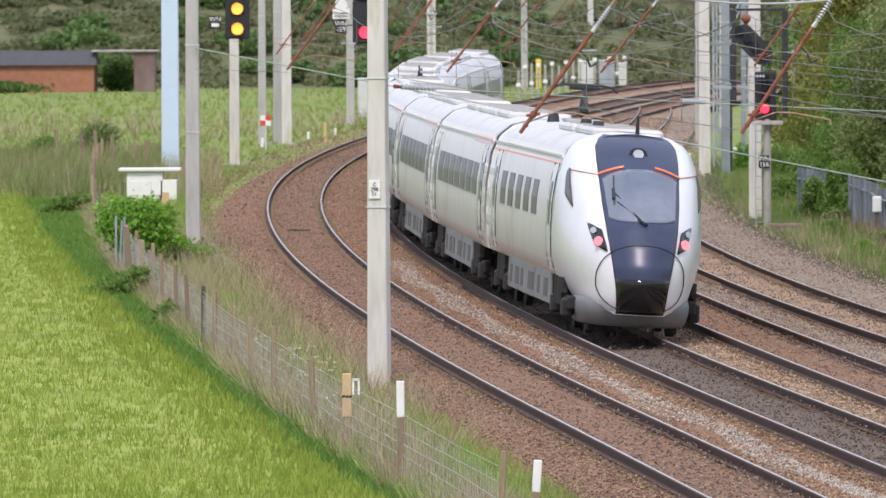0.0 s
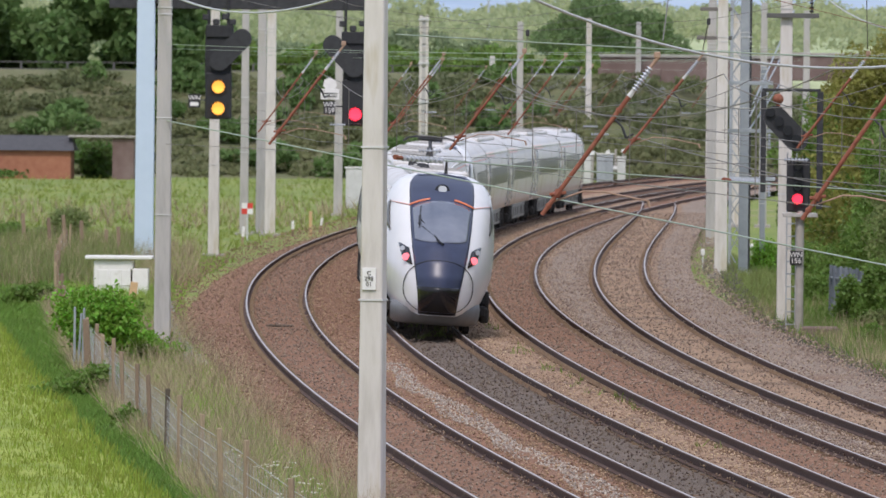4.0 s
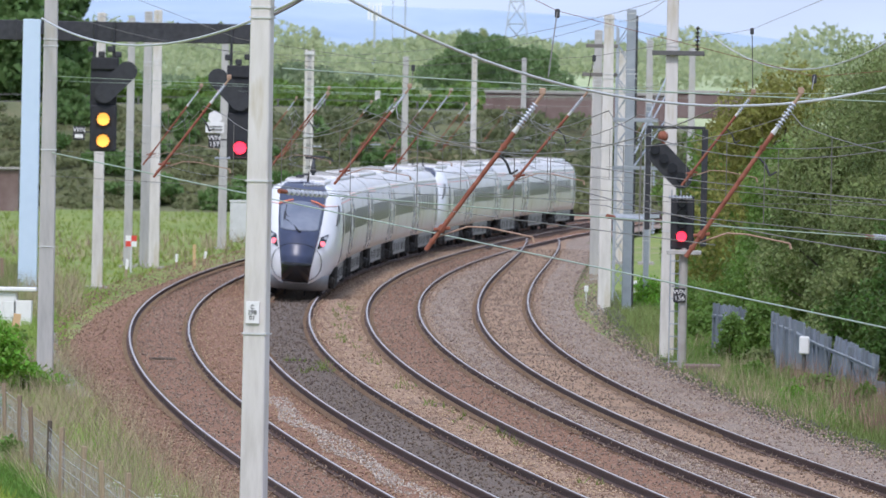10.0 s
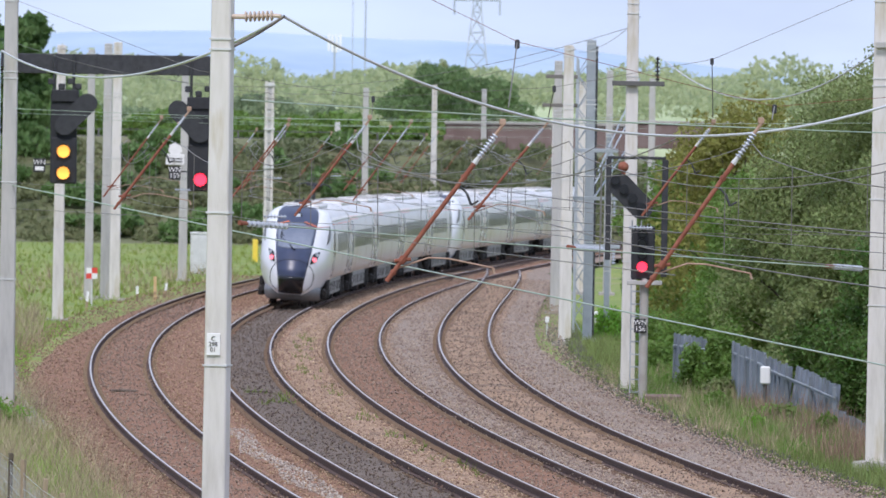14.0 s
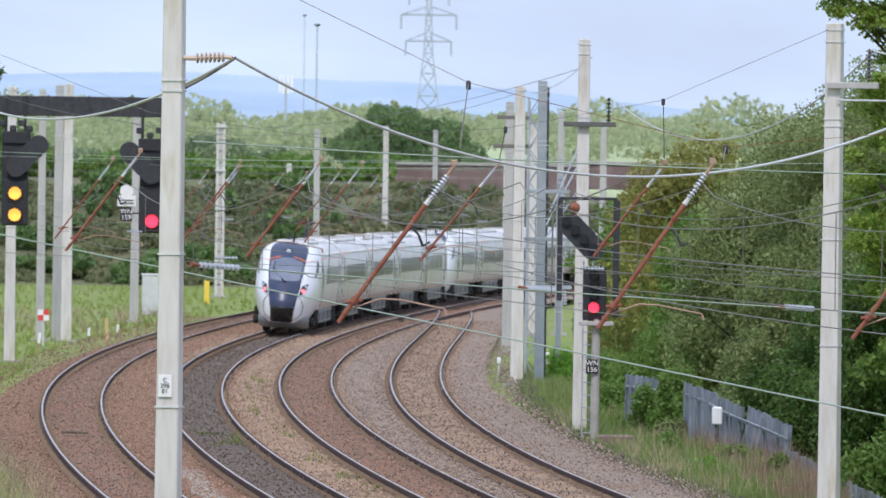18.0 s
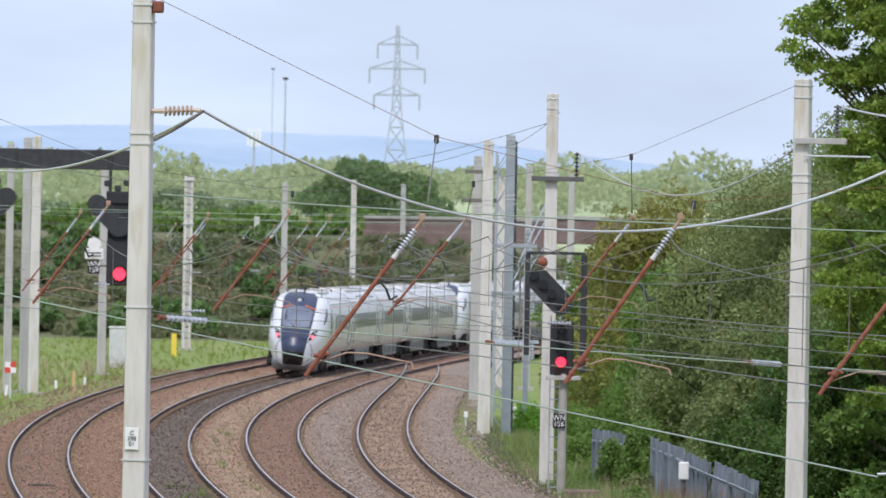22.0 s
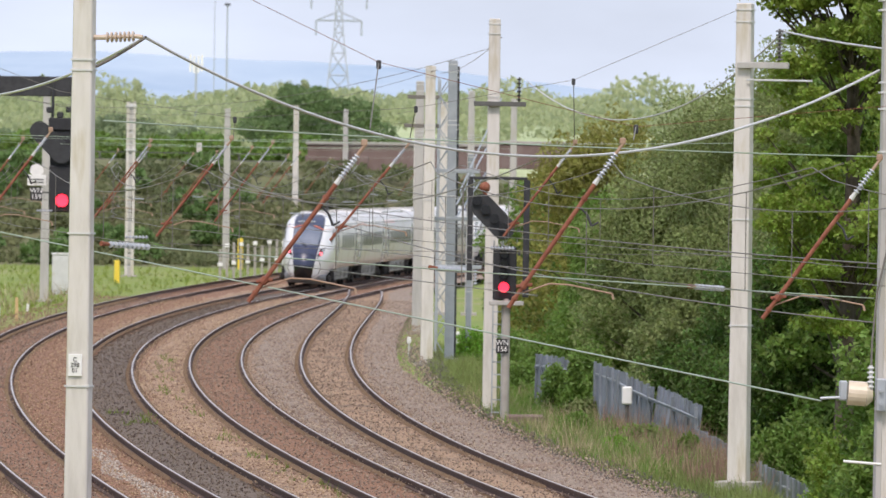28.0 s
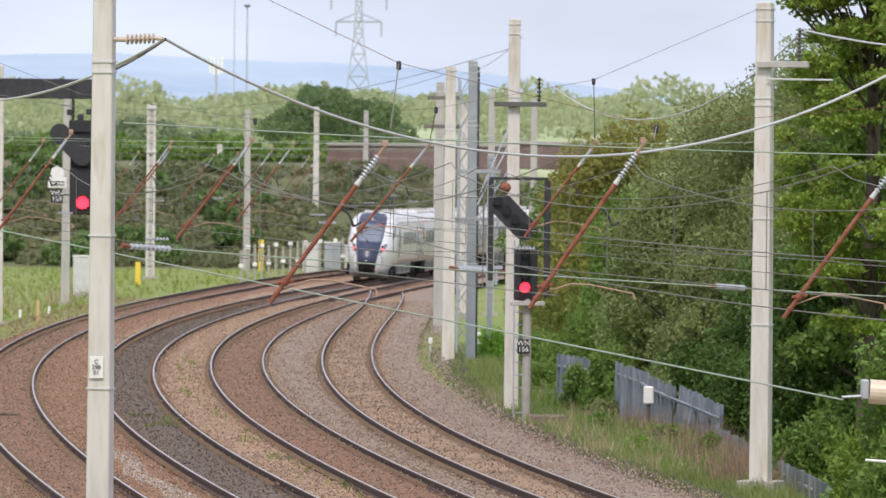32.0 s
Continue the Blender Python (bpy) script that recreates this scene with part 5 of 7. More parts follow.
lamp(head, -0.07, -0.12, 3.35, 0.128, M["sig_red"], label="lit red lamp")
for z in (3.64, 3.90, 4.14):
    lamp(head, -0.07, -0.12, z, 0.10, M["train_black"], hood=True)
for x, y, z in ((-0.08, 0, 4.98),):
    indicator(s, x - 0.28, y, z + 0.04, 0.72, -46, 0.56, "indicator", 4)
bm = bmesh.new()
bmesh.ops.create_uvsphere(bm, u_segments=12, v_segments=8, radius=0.13, matrix=pose(-0.55, 0, 5.72))
tube(bm, (-0.52, 0, 5.3), (-0.55, 0, 5.66), 0.05, n=8)
part("bell", bm, M["rust"], s, "rust-red rounded cap")
plate(s, -0.09, -0.14, 1.95, ["WN", "156"], 0.29, 0.34)
tagged(s, "black railway signal showing red on a grey post", "railway signal", "railway signals")
# ladder beside the post
lad = empty("ladder", pose(4.74, 236.0, -0.4))
for x in (-0.11, 0.11):
    bm = bmesh.new()
    box(bm, 0.03, 0.04, 4.4, pose(x, 0, 0))
    part("rail", bm, M["palisade"], lad)
for i in range(14):
    bm = bmesh.new()
    tube(bm, (-0.11, 0, 0.3 + i * 0.3), (0.11, 0, 0.3 + i * 0.3), 0.014, n=6)
    part("rung", bm, M["palisade"], lad)
tagged(lad, "narrow galvanised ladder beside the signal post", "ladder")
# black frame behind the signal
fr = empty("backing_frame", pose(0, 240, 0))
for x0, z0, x1, z1, w in ((4.08, 5.45, 5.5, 5.45, 0.07), (5.49, 2.6, 5.49, 5.45, 0.15), (4.12, 3.0, 4.12, 5.45, 0.13)):
    bm = bmesh.new()
    if x0 == x1:
        box(bm, w, 0.12, z1 - z0, pose(x0, 0, z0), 0.01)
    else:
        box(bm, x1 - x0, 0.1, w, pose((x0 + x1) / 2, 0, z0), 0.01)
    part("frame_bar", bm, M["dark_steel"], fr)
tagged(fr, "open dark steel frame behind the signal", "steel frame")
bl = empty("concrete_block", pose(5.38, 233.2, -0.5))
bm = bmesh.new()
box(bm, 0.9, 0.7, 0.42, None, 0.04)
part("block", bm, M["brown_brick"], bl)
tagged(bl, "dark stained concrete block beside the signal post", "concrete block")

# gantry with two hanging signals
g = empty("signal_gantry", pose(0, 330, 0))
bm = bmesh.new()
box(bm, 8.9, 0.5, 0.66, pose(-11.75, 0, 7.95), 0.02)
part("beam", bm, M["dark_steel"], g, "dark steel box beam")
bm = bmesh.new()
box(bm, 0.62, 0.55, 9.1, pose(-14.72, -5.5, -0.5), 0.02, 0.92)
part("leg", bm, M["blue_post"], g, "pale blue painted leg")
bm = bmesh.new()
box(bm, 0.8, 6.0, 0.3, pose(-14.7, -2.6, 8.1), 0.02)
part("head_beam", bm, M["dark_steel"], g)
for i in range(7):
    bm = bmesh.new()
    box(bm, 0.05, 0.56, 0.72, pose(-15.5 + i * 1.35, 0, 7.92))
    part("stiffener", bm, M["dark_steel"], g)
tagged(g, "dark signal gantry beam on a pale blue leg", "signal gantry")


def hung_signal(x, z, aspects, mirror, words):
    s = empty("railway_signal", pose(x, 329.6, z))
    bm = bmesh.new()
    box(bm, 0.88, 0.25, 1.55, pose(0, 0, -0.72), 0.05)
    head = part("signal_head", bm, M["black"], s, "black backplate")
    for zz, m in aspects:
        lamp(head, 0, -0.14, zz, 0.22, m, hood=True, label="lit lamp")
    indicator(s, 0.40 * mirror, -0.12, 1.60, 1.05, 45 * mirror, 0.66, "indicator")
    bm = bmesh.new()
    box(bm, 0.92, 0.3, 0.42, pose(0.02 * mirror, 0.15, 2.0), 0.03)
    box(bm, 0.88, 0.16, 1.7, pose(-0.02 * mirror, 0.16, 0.6), 0.02)
    part("backplate", bm, M["black"], s)
    bm = bmesh.new()
    for o in (-0.35, 0.3):
        tube(bm, (o, 0.1, 2.2), (o, 0.1, 3.6), 0.05, n=8)
    for o in (-0.45, -0.1, 0.2, 0.45):
        box(bm, 0.22, 0.2, 0.2, pose(o, 0.1, 2.5 + 0.1 * math.sin(o * 9)), 0.03)
    part("hanger", bm, M["dark_steel"], s, "dark hanger with cable boxes")
    plate(s, -0.80 if mirror > 0 else -0.86, 0, -0.12, words, 0.40, 0.46)
    bm = bmesh.new()
    box(bm, 0.45, 0.05, 0.05, pose(-0.6, 0.05, -0.1))
    part("plate_arm", bm, M["dark_steel"], s)
    return tagged(s, "black hanging signal showing %s under the gantry" % ("two yellows" if len(aspects) > 1 else "red"), "railway signal", "railway signals")


hung_signal(-12.52, 5.0, [(0.36, M["sig_yellow"]), (-0.36, M["sig_yellow"])], 1, ["WN", ""])
red = hung_signal(-7.95, 4.82, [(-0.33, M["sig_red"])], -1, ["WN", "159"])
bm = bmesh.new()
box(bm, 0.62, 0.03, 0.36, pose(-0.85, -0.02, 0.15), 0.01)
sg = part("sign_board", bm, M["white"], red, "white notice board with unreadable lines")
for q in (0.40, 0.30):
    bm = bmesh.new()
    box(bm, 0.48, 0.01, 0.035, pose(-0.85, -0.05, q - 0.06))
    part("marking_bar", bm, M["under_grey"], sg)
bm = bmesh.new()
tube(bm, (-0.85, -0.03, 0.66), (-0.85, 0.0, 0.66), 0.24, n=7)
part("emblem_board", bm, M["white"], red, "white scalloped board")

# ---- beside the field ----
def fence_post(x, y, h, material, label, w=0.10, lean=0.0, group="fence posts"):
    p = empty("fence_post", pose(x, y, land(x, y) - 0.1, 0, lean, random.uniform(-20, 20)))
    bm = bmesh.new()
    box(bm, w, w, h, None, 0.012, 0.94)
    part("stake", bm, material, p)
    return tagged(p, label, "fence post", group)


def fence_x(y):
    """The wire fence's line."""
    return -2.0 - 0.098 * (y - 105) + 0.00013 * (y - 105) ** 2


FP = []
for i, y in enumerate([91.0, 97.0, 105.0, 115.2, 121.9, 132.2, 138.0, 144.5, 151.0, 157.5] + [163.5 + 6.5 * q for q in range(26)]):
    x = fence_x(y) + random.uniform(-0.05, 0.05)
    FP.append((x, y))
    if y in (97.0, 105.0, 115.2):
        continue
    dark = i == 9
    fence_post(x, y, random.uniform(1.2, 1.35), M["bark"] if dark else M["wood"], "weathered wooden stake of the field fence", 0.075, random.uniform(-3, 3))
# netting: strands and uprights
net = empty("fence_netting")
for z in (0.05, 0.25, 0.45, 0.62, 0.80, 1.0):
    wire_thing("strand", [(x, y, land(x, y) + z + 0.02 * math.sin(i * 2.1 + z * 9)) for i, (x, y) in enumerate(FP)], 0.0036, M["fence_wire"], "", net)
uv, uf = [], []
for (x0, y0), (x1, y1) in zip(FP[:16], FP[1:17]):
    for j in range(16):
        f = (j + 0.5) / 16
        x, yy = x0 + (x1 - x0) * f, y0 + (y1 - y0) * f
        b = len(uv)
        g0 = land(x, yy)
        for dx, dz in ((-0.002, 0), (0.002, 0), (0.002, 0.95), (-0.002, 0.95)):
            for dy in (-0.003, 0.003):
                uv.append((x + dx, yy + dy, g0 + dz))
        uf += [(b, b + 2, b + 4, b + 6), (b + 1, b + 7, b + 5, b + 3), (b, b + 1, b + 3, b + 2), (b + 4, b + 5, b + 7, b + 6), (b, b + 6, b + 7, b + 1), (b + 2, b + 3, b + 5, b + 4)]
tagged(mesh_ob("upright_mesh", uv, uf, M["fence_wire"], net), kind="stuff")
tagged(net, "galvanised square wire netting strung on wooden stakes", "fence netting")

# marker posts by the track
p = empty("marker_post", pose(fence_x(115.2), 115.2, -0.5))
bm = bmesh.new()
box(bm, 0.11, 0.11, 1.05, None, 0.01)
part("stake", bm, M["wood"], p)
bm = bmesh.new()
box(bm, 0.13, 0.13, 0.62, pose(0, 0, 0.58), 0.01)
part("new_top", bm, M["new_wood"], p, "fresh sawn timber top")
bm = bmesh.new()
box(bm, 0.14, 0.14, 0.03, pose(0, 0, 0.86))
part("strap", bm, M["under"], p)
bm = bmesh.new()
for o, w, h, z in ((0.09, 0.03, 0.22, 0.9), (0.17, 0.03, 0.22, 0.9), (0.13, 0.11, 0.03, 1.1)):
    box(bm, w, 0.03, h, pose(o, -0.06, z))
part("bracket", bm, M["white"], p, "white hooked bracket")
tagged(p, "timber marker post with a fresh yellow top and white bracket", "marker post", "trackside markers")
for x, y, h in ((fence_x(105), 105.0, 1.5), (fence_x(97) + 1.0, 97.0, 0.8), (-12.72, 358.5, 0.75), (-11.60, 382.5, 0.62), (-10.84, 394.0, 0.6)):
    p = empty("marker_post", pose(x, y, -0.5, 0, random.uniform(-3, 5), 0))
    bm = bmesh.new()
    box(bm, 0.10, 0.07, h * (0.55 if h < 1 else 0.68), None, 0.01)
    part("stake", bm, M["wood"], p)
    bm = bmesh.new()
    box(bm, 0.105, 0.075, h * (0.5 if h < 1 else 0.32), pose(0, 0, h * (0.55 if h < 1 else 0.68)), 0.01)
    part("white_top", bm, M["white"], p)
    tagged(p, "short white-topped marker post beside the track", "marker post", "trackside markers")
p = empty("marker_post", pose(-11.0, 385.5, -0.5))
bm = bmesh.new()
box(bm, 0.12, 0.1, 1.0, None, 0.01)
part("stake", bm, M["new_wood"], p)
tagged(p, "short fresh timber marker post beside the track", "marker post", "trackside markers")
p = empty("distance_marker", pose(-13.0, 372.0, -0.45))
bm = bmesh.new()
tube(bm, (0, 0, 0), (0, 0, 1.1), 0.04, n=8)
part("pole", bm, M["cabinet"], p)
for a in (0, 1):
    for b in (0, 1):
        bm = bmesh.new()
        box(bm, 0.21, 0.03, 0.21, pose(-0.105 + 0.21 * a, -0.05, 1.0 + 0.21 * b))
        part("board_quarter", bm, M["red_paint"] if a == b else M["white"], p)
tagged(p, "red and white chequered marker board on a pole", "marker board")

# white-lidded trackside cabinet
c = empty("trackside_cabinet", pose(-13.15, 277.0, -0.5))
for x, w, h in ((-0.25, 1.1, 1.0), (0.45, 0.55, 0.78)):
    bm = bmesh.new()
    box(bm, w, 0.7, h, pose(x, 0, 0), 0.02)
    part("case", bm, M["white"], c)
bm = bmesh.new()
box(bm, 1.9, 0.95, 0.10, pose(-0.1, 0, 1.04), 0.02)
part("lid", bm, M["white"], c, "white overhanging lid")
for x in (-0.55, -0.2, 0.1):
    bm = bmesh.new()
    box(bm, 0.28, 0.02, 0.45, pose(x, -0.36, 0.3), 0.01)
    part("door", bm, M["white"], c)
tagged(c, "pale grey trackside cabinet under an overhanging white lid", "trackside cabinet")
# leaning plank
p = empty("leaning_plank", pose(-11.3, 241.0, -0.5, 0, 7, 10))
bm = bmesh.new()
box(bm, 0.20, 0.06, 1.15, None, 0.008, 0.9)
part("plank", bm, M["new_wood"], p)
bm = bmesh.new()
box(bm, 0.24, 0.08, 0.05, pose(0, 0, 0.35))
part("strap", bm, M["under"], p)
tagged(p, "fresh orange timber plank leaning in the grass", "plank")
# old gate posts in front of the bush
for x, y, h, m in ((-10.62, 203, 1.45, "palisade"), (-10.5, 202, 1.35, "palisade"), (-10.3, 200, 1.5, "palisade"), (-10.12, 199, 1.3, "wood"), (-9.85, 197.5, 1.05, "wood"), (-9.4, 194, 0.9, "wood")):
    fence_post(x, y, h, M[m], "grey upright pale beside the bush" if m == "palisade" else "weathered stout wooden stake beside the bush", 0.05 if m == "palisade" else 0.14, random.uniform(-3, 3))
for x, y in ((-18.6, 339), (-17.9, 336), (-17.2, 333), (-16.3, 330), (-14.9, 328), (-15.4, 322), (-13.9, 318), (-19.8, 345)):
    fence_post(x, y, random.uniform(1.1, 1.5), M["wood"], "weathered wooden stake in the long grass", 0.13, random.uniform(-5, 5))

# small grey cabinet and far trackside row
def cabinet(x, y, w, h, d=0.6, m="cabinet", label="pale grey steel cabinet beside the line"):
    c = empty("equipment_cabinet", pose(x, y, -0.45))
    bm = bmesh.new()
    box(bm, w, d, h, None, 0.02)
    part("case", bm, M[m], c)
    bm = bmesh.new()
    box(bm, w + 0.08, d + 0.08, 0.07, pose(0, 0, h), 0.01)
    part("roof", bm, M["white"], c)
    bm = bmesh.new()
    box(bm, w * 0.42, 0.03, h * 0.8, pose(-w * 0.22, -d / 2 - 0.01, h * 0.1), 0.005)
    part("door", bm, M[m], c)
    bm = bmesh.new()
    box(bm, w * 0.42, 0.03, h * 0.8, pose(w * 0.22, -d / 2 - 0.01, h * 0.1), 0.005)
    part("door", bm, M[m], c)
    return tagged(c, label, "equipment cabinet", "trackside cabinets")


cabinet(-11.3, 470, 0.9, 1.9)
cabinet(-0.6, 590, 0.95, 1.75)
cabinet(0.7, 592, 1.0, 1.8, m="palisade", label="darker grey steel cabinet beside the line")
cabinet(1.7, 596, 0.5, 1.6)
i = 0
y = 540.0
while y < 660:
    x = centre(1, y) - 4.2 - 0.01 * (y - 540)
    p = empty("fence_post", pose(x, y, -0.45))
    bm = bmesh.new()
    box(bm, 0.14, 0.14, 1.7 + 0.15 * (i % 3), None, 0.01)
    part("stake", bm, M["concrete"], p)
    bm = bmesh.new()
    box(bm, 0.26, 0.2, 0.22, pose(0, -0.05, 1.75 if i % 2 else 0.75), 0.02)
    part("cap", bm, M["white"], p, "white box on the post")
    tagged(p, "pale concrete post with a white box beside the line", "fence post", "far concrete posts")
    y += 5.0
    i += 1
p = empty("marker_post", pose(-3.6, 598, -0.45))
bm = bmesh.new()
box(bm, 0.32, 0.3, 1.9, None, 0.04)
part("stake", bm, M["yellow"], p)
tagged(p, "bright yellow post beside the far line", "marker post")
p = empty("marker_post", pose(-9.6, 520, -0.45))
bm = bmesh.new()
box(bm, 0.28, 0.2, 1.2, None, 0.03)
part("stake", bm, M["yellow"], p)
tagged(p, "bright yellow post beside the far line", "marker post")

# brick hut and shed in the meadow
h = empty("brick_hut", pose(-33.5, 594, -0.5))
bm = bmesh.new()
box(bm, 6.6, 4.5, 1.75, pose(-1.1, 0, 0), 0.02)
part("wall", bm, M["brick"], h, "orange-red brick wall")
mesh_ob("roof", [(-4.6, -2.5, 1.75), (2.4, -2.5, 1.75), (2.4, 2.5, 1.75), (-4.6, 2.5, 1.75), (-4.4, 0, 2.65), (2.2, 0, 2.65)],
        [(0, 1, 5, 4), (2, 3, 4, 5), (1, 2, 5), (3, 0, 4), (3, 2, 1, 0)], M["slate"], h, "dark felt pitched roof")
tagged(h, "low orange brick hut with a dark roof in the meadow", "hut")
h = empty("garden_shed", pose(-28.2, 594, -0.5))
bm = bmesh.new()
box(bm, 1.3, 2.4, 2.5, pose(0, 0, 0), 0.02)
part("wall", bm, M["brown_brick"], h)
bm = bmesh.new()
box(bm, 4.2, 2.8, 0.12, pose(-1.2, 0, 2.55), 0.02)
part("roof", bm, M["concrete"], h, "flat pale roof slab")
tagged(h, "small brown shed with an overhanging flat roof", "shed")

# ---- palisade fence under the trees ----
# stretches of the fence: near and far ends as (x, y, height of the tops), pales, lean
FENCE = [((6.05, 252, 1.02), (6.75, 247, 1.02), 6, 0), ((7.15, 238, 1.12), (7.62, 235, 0.98), 4, 0), ((7.62, 235, 0.98), (7.75, 231, 0.90), 2, 2),
         ((7.75, 231, 0.90), (8.12, 228.5, 0.76), 4, 3), ((8.12, 228.5, 0.76), (8.58, 226, 0.60), 5, 8), ((8.58, 226, 0.60), (9.02, 223.5, 0.43), 4, 5),
         ((9.02, 222, -0.06), (9.5, 217.5, -0.27), 4, 1), ((9.5, 217.5, -0.27), (9.85, 213, -0.43), 4, 0), ((9.85, 213, -0.43), (10.2, 208, -0.58), 4, -1), ((10.2, 208, -0.58), (10.5, 203, -0.70), 4, 0)]
for (x0, y0, z0), (x1, y1, z1), n, tip in FENCE:
    fence = empty("palisade_fence", pose(x0, y0, z0 - 1.75))
    dx, dy, dz = x1 - x0, y1 - y0, z1 - z0
    turn = math.degrees(math.atan2(dy, dx))
    wide = math.hypot(dx, dy) / n
    for j in range(n):
        u = (j + 0.5) / n
        # a W-shaped pale: two wings and a proud middle rib, with a notched head
        bm = bmesh.new()
        lean = random.uniform(-1.2, 1.2) + tip
        m = pose(dx * u, dy * u, dz * u, 0, lean, 0) @ pose(0, 0, 0, 0, 0, turn + random.uniform(-4, 4))
        box(bm, wide * 0.93, 0.02, 1.72 + random.uniform(-0.03, 0.03), m, 0.004)
        box(bm, wide * 0.16, 0.06, 1.76, m @ pose(-wide * 0.36, -0.03, 0), 0.006)
        part("pale", bm, M["fence_steel"], fence)
    for z in (0.4, 1.42):
        bm = bmesh.new()
        tube(bm, (0, 0.06, z), (dx, dy + 0.06, z + dz), 0.03, n=6)
        part("rail", bm, M["fence_steel"], fence)
    bm = bmesh.new()
    box(bm, 0.09, 0.09, 1.7, pose(dx, dy + 0.08, dz), 0.006)
    part("post", bm, M["fence_steel"], fence)
    bm = bmesh.new()
    tube(bm, (0, -0.05, 1.46), (dx, dy - 0.05, 1.46 + dz), 0.02, n=6)
    part("capping_angle", bm, M["palisade"], fence, "brighter steel angle along the pales")
    tagged(fence, "grey galvanised steel palisade fence panel%s" % (", leaning over" if tip > 4 else ""), "palisade fence", "palisade fence panels")
p = empty("marker_post", pose(7.66, 230.0, -0.45))
bm = bmesh.new()
tube(bm, (0, 0, 0), (0, 0, 0.8), 0.05, n=8)
part("stake", bm, M["under_grey"], p)
bm = bmesh.new()
box(bm, 0.24, 0.14, 0.42, pose(0, -0.05, 0.72), 0.03)
part("box", bm, M["white"], p, "small white box")
tagged(p, "dark post carrying a small white box by the fence", "marker post")
# little white boxes at the mast foot
for x, y in ((3.55, 318), (5.0, 322), (5.3, 330)):
    c = empty("junction_box", pose(x, y, -0.4))
    bm = bmesh.new()
    box(bm, 0.05, 0.05, 0.5, None, 0.01)
    part("stem", bm, M["cabinet"], c)
    bm = bmesh.new()
    box(bm, 0.13, 0.12, 0.2, pose(0, 0, 0.5), 0.02)
    part("box", bm, M["white"], c)
    tagged(c, "small white junction box at the mast foot", "junction box", "junction boxes")
# timber crossing and pots between the rails
for k, y0, n in ((1, 229.5, 2), (2, 231.0, 3)):
    t = empty("timber_strip", pose(centre(k, y0), y0, -0.13, 0, 0, -math.degrees(math.atan2(way(k, y0).x, way(k, y0).y))))
    for j in range(n):
        bm = bmesh.new()
        box(bm, 0.48, 0.16, 0.05, pose(random.uniform(-0.08, 0.08), j * 0.22, 0), 0.01)
        part("board", bm, M["bark"], t)
    tagged(t, "dark oily boards lying between the rails", "board strip", "boards between the rails")

# ---- bridge and far line on the embankment ----
b = empty("bridge_parapet", pose(0, 642, 0))
for x, w, z, h in ((6.2, 11.6, 5.6, 1.7), (16.0, 8.0, 5.9, 1.6)):
    bm = bmesh.new()
    box(bm, w, 0.8, h, pose(x, 0, z), 0.05)
    part("wall", bm, M["brown_brick"], b, "brown weathered brick parapet")
    bm = bmesh.new()
    box(bm, w + 0.2, 1.0, 0.22, pose(x, 0, z + h), 0.03)
    part("coping", bm, M["concrete"], b)
for x in (0.6, 4.0, 8.0, 12.0):
    bm = bmesh.new()
    box(bm, 0.7, 1.1, 6.4, pose(x, 0, 0.2), 0.05)
    part("pier", bm, M["brown_brick"], b)
for z in (3.2, 4.4):
    bm = bmesh.new()
    box(bm, 12, 0.25, 0.3, pose(6.4, -0.3, z), 0.02)
    part("girder", bm, M["under_grey"], b, "grey bridge girder")
tagged(b, "weathered brown brick bridge with piers and girders", "bridge")
rl = empty("bank_railing", pose(0, 638, 0))
for z in (0.55, 1.0):
    bm = bmesh.new()
    box(bm, 70, 0.05, 0.06, pose(-36, 0, 5.6 + z))
    part("rail", bm, M["under_grey"], rl)
for i in range(24):
    bm = bmesh.new()
    box(bm, 0.12, 0.12, 1.15, pose(-70 + i * 3.0, 0, 5.5))
    part("post", bm, M["under_grey"], rl)
tagged(rl, "pale grey railing along the embankment top", "railing")
# ---- pylon and masts in the distance ----
def pylon(x, y, z, h):
    p = empty("electricity_pylon", pose(x, y, z))
    bm = bmesh.new()
    def half(f):
        return (3.8 - 3.0 * f / 0.62 if f < 0.62 else 0.8 - 0.5 * (f - 0.62) / 0.38)
    lv = [0, 0.14, 0.27, 0.39, 0.5, 0.6, 0.68, 0.76, 0.84, 0.92, 1.0]
    for a, b2 in zip(lv, lv[1:]):
        ha, hb = half(a), half(b2)
        for sx in (-1, 1):
            for sy in (-1, 1):
                tube(bm, (sx * ha, sy * ha, a * h), (sx * hb, sy * hb, b2 * h), 0.2, n=4)
        for sy in (-1, 1):
            tube(bm, (-ha, sy * ha, a * h), (hb, sy * hb, b2 * h), 0.12, n=4)
            tube(bm, (ha, sy * ha, a * h), (-hb, sy * hb, b2 * h), 0.12, n=4)
            tube(bm, (-hb, sy * hb, b2 * h), (hb, sy * hb, b2 * h), 0.12, n=4)
    part("tower", bm, M["pylon"], p, "square lattice steel tower")
    for f, w in ((0.66, 4.6), (0.79, 5.6), (0.91, 4.0)):
        bm = bmesh.new()
        tube(bm, (-w, 0, f * h), (w, 0, f * h), 0.18, n=4)
        for sx in (-1, 1):
            tube(bm, (sx * 0.6, 0, f * h + 1.6), (sx * w, 0, f * h), 0.14, n=4)
        a = part("cross_arm", bm, M["pylon"], p)
        for sx in (-1, 1):
            bm = bmesh.new()
            tube(bm, (sx * w, 0, f * h - 3.0), (sx * w, 0, f * h), 0.2, n=5)
            part("insulator_string", bm, M["pylon"], a)
    tagged(p, "hazy lattice electricity pylon with three cross arms", "pylon")


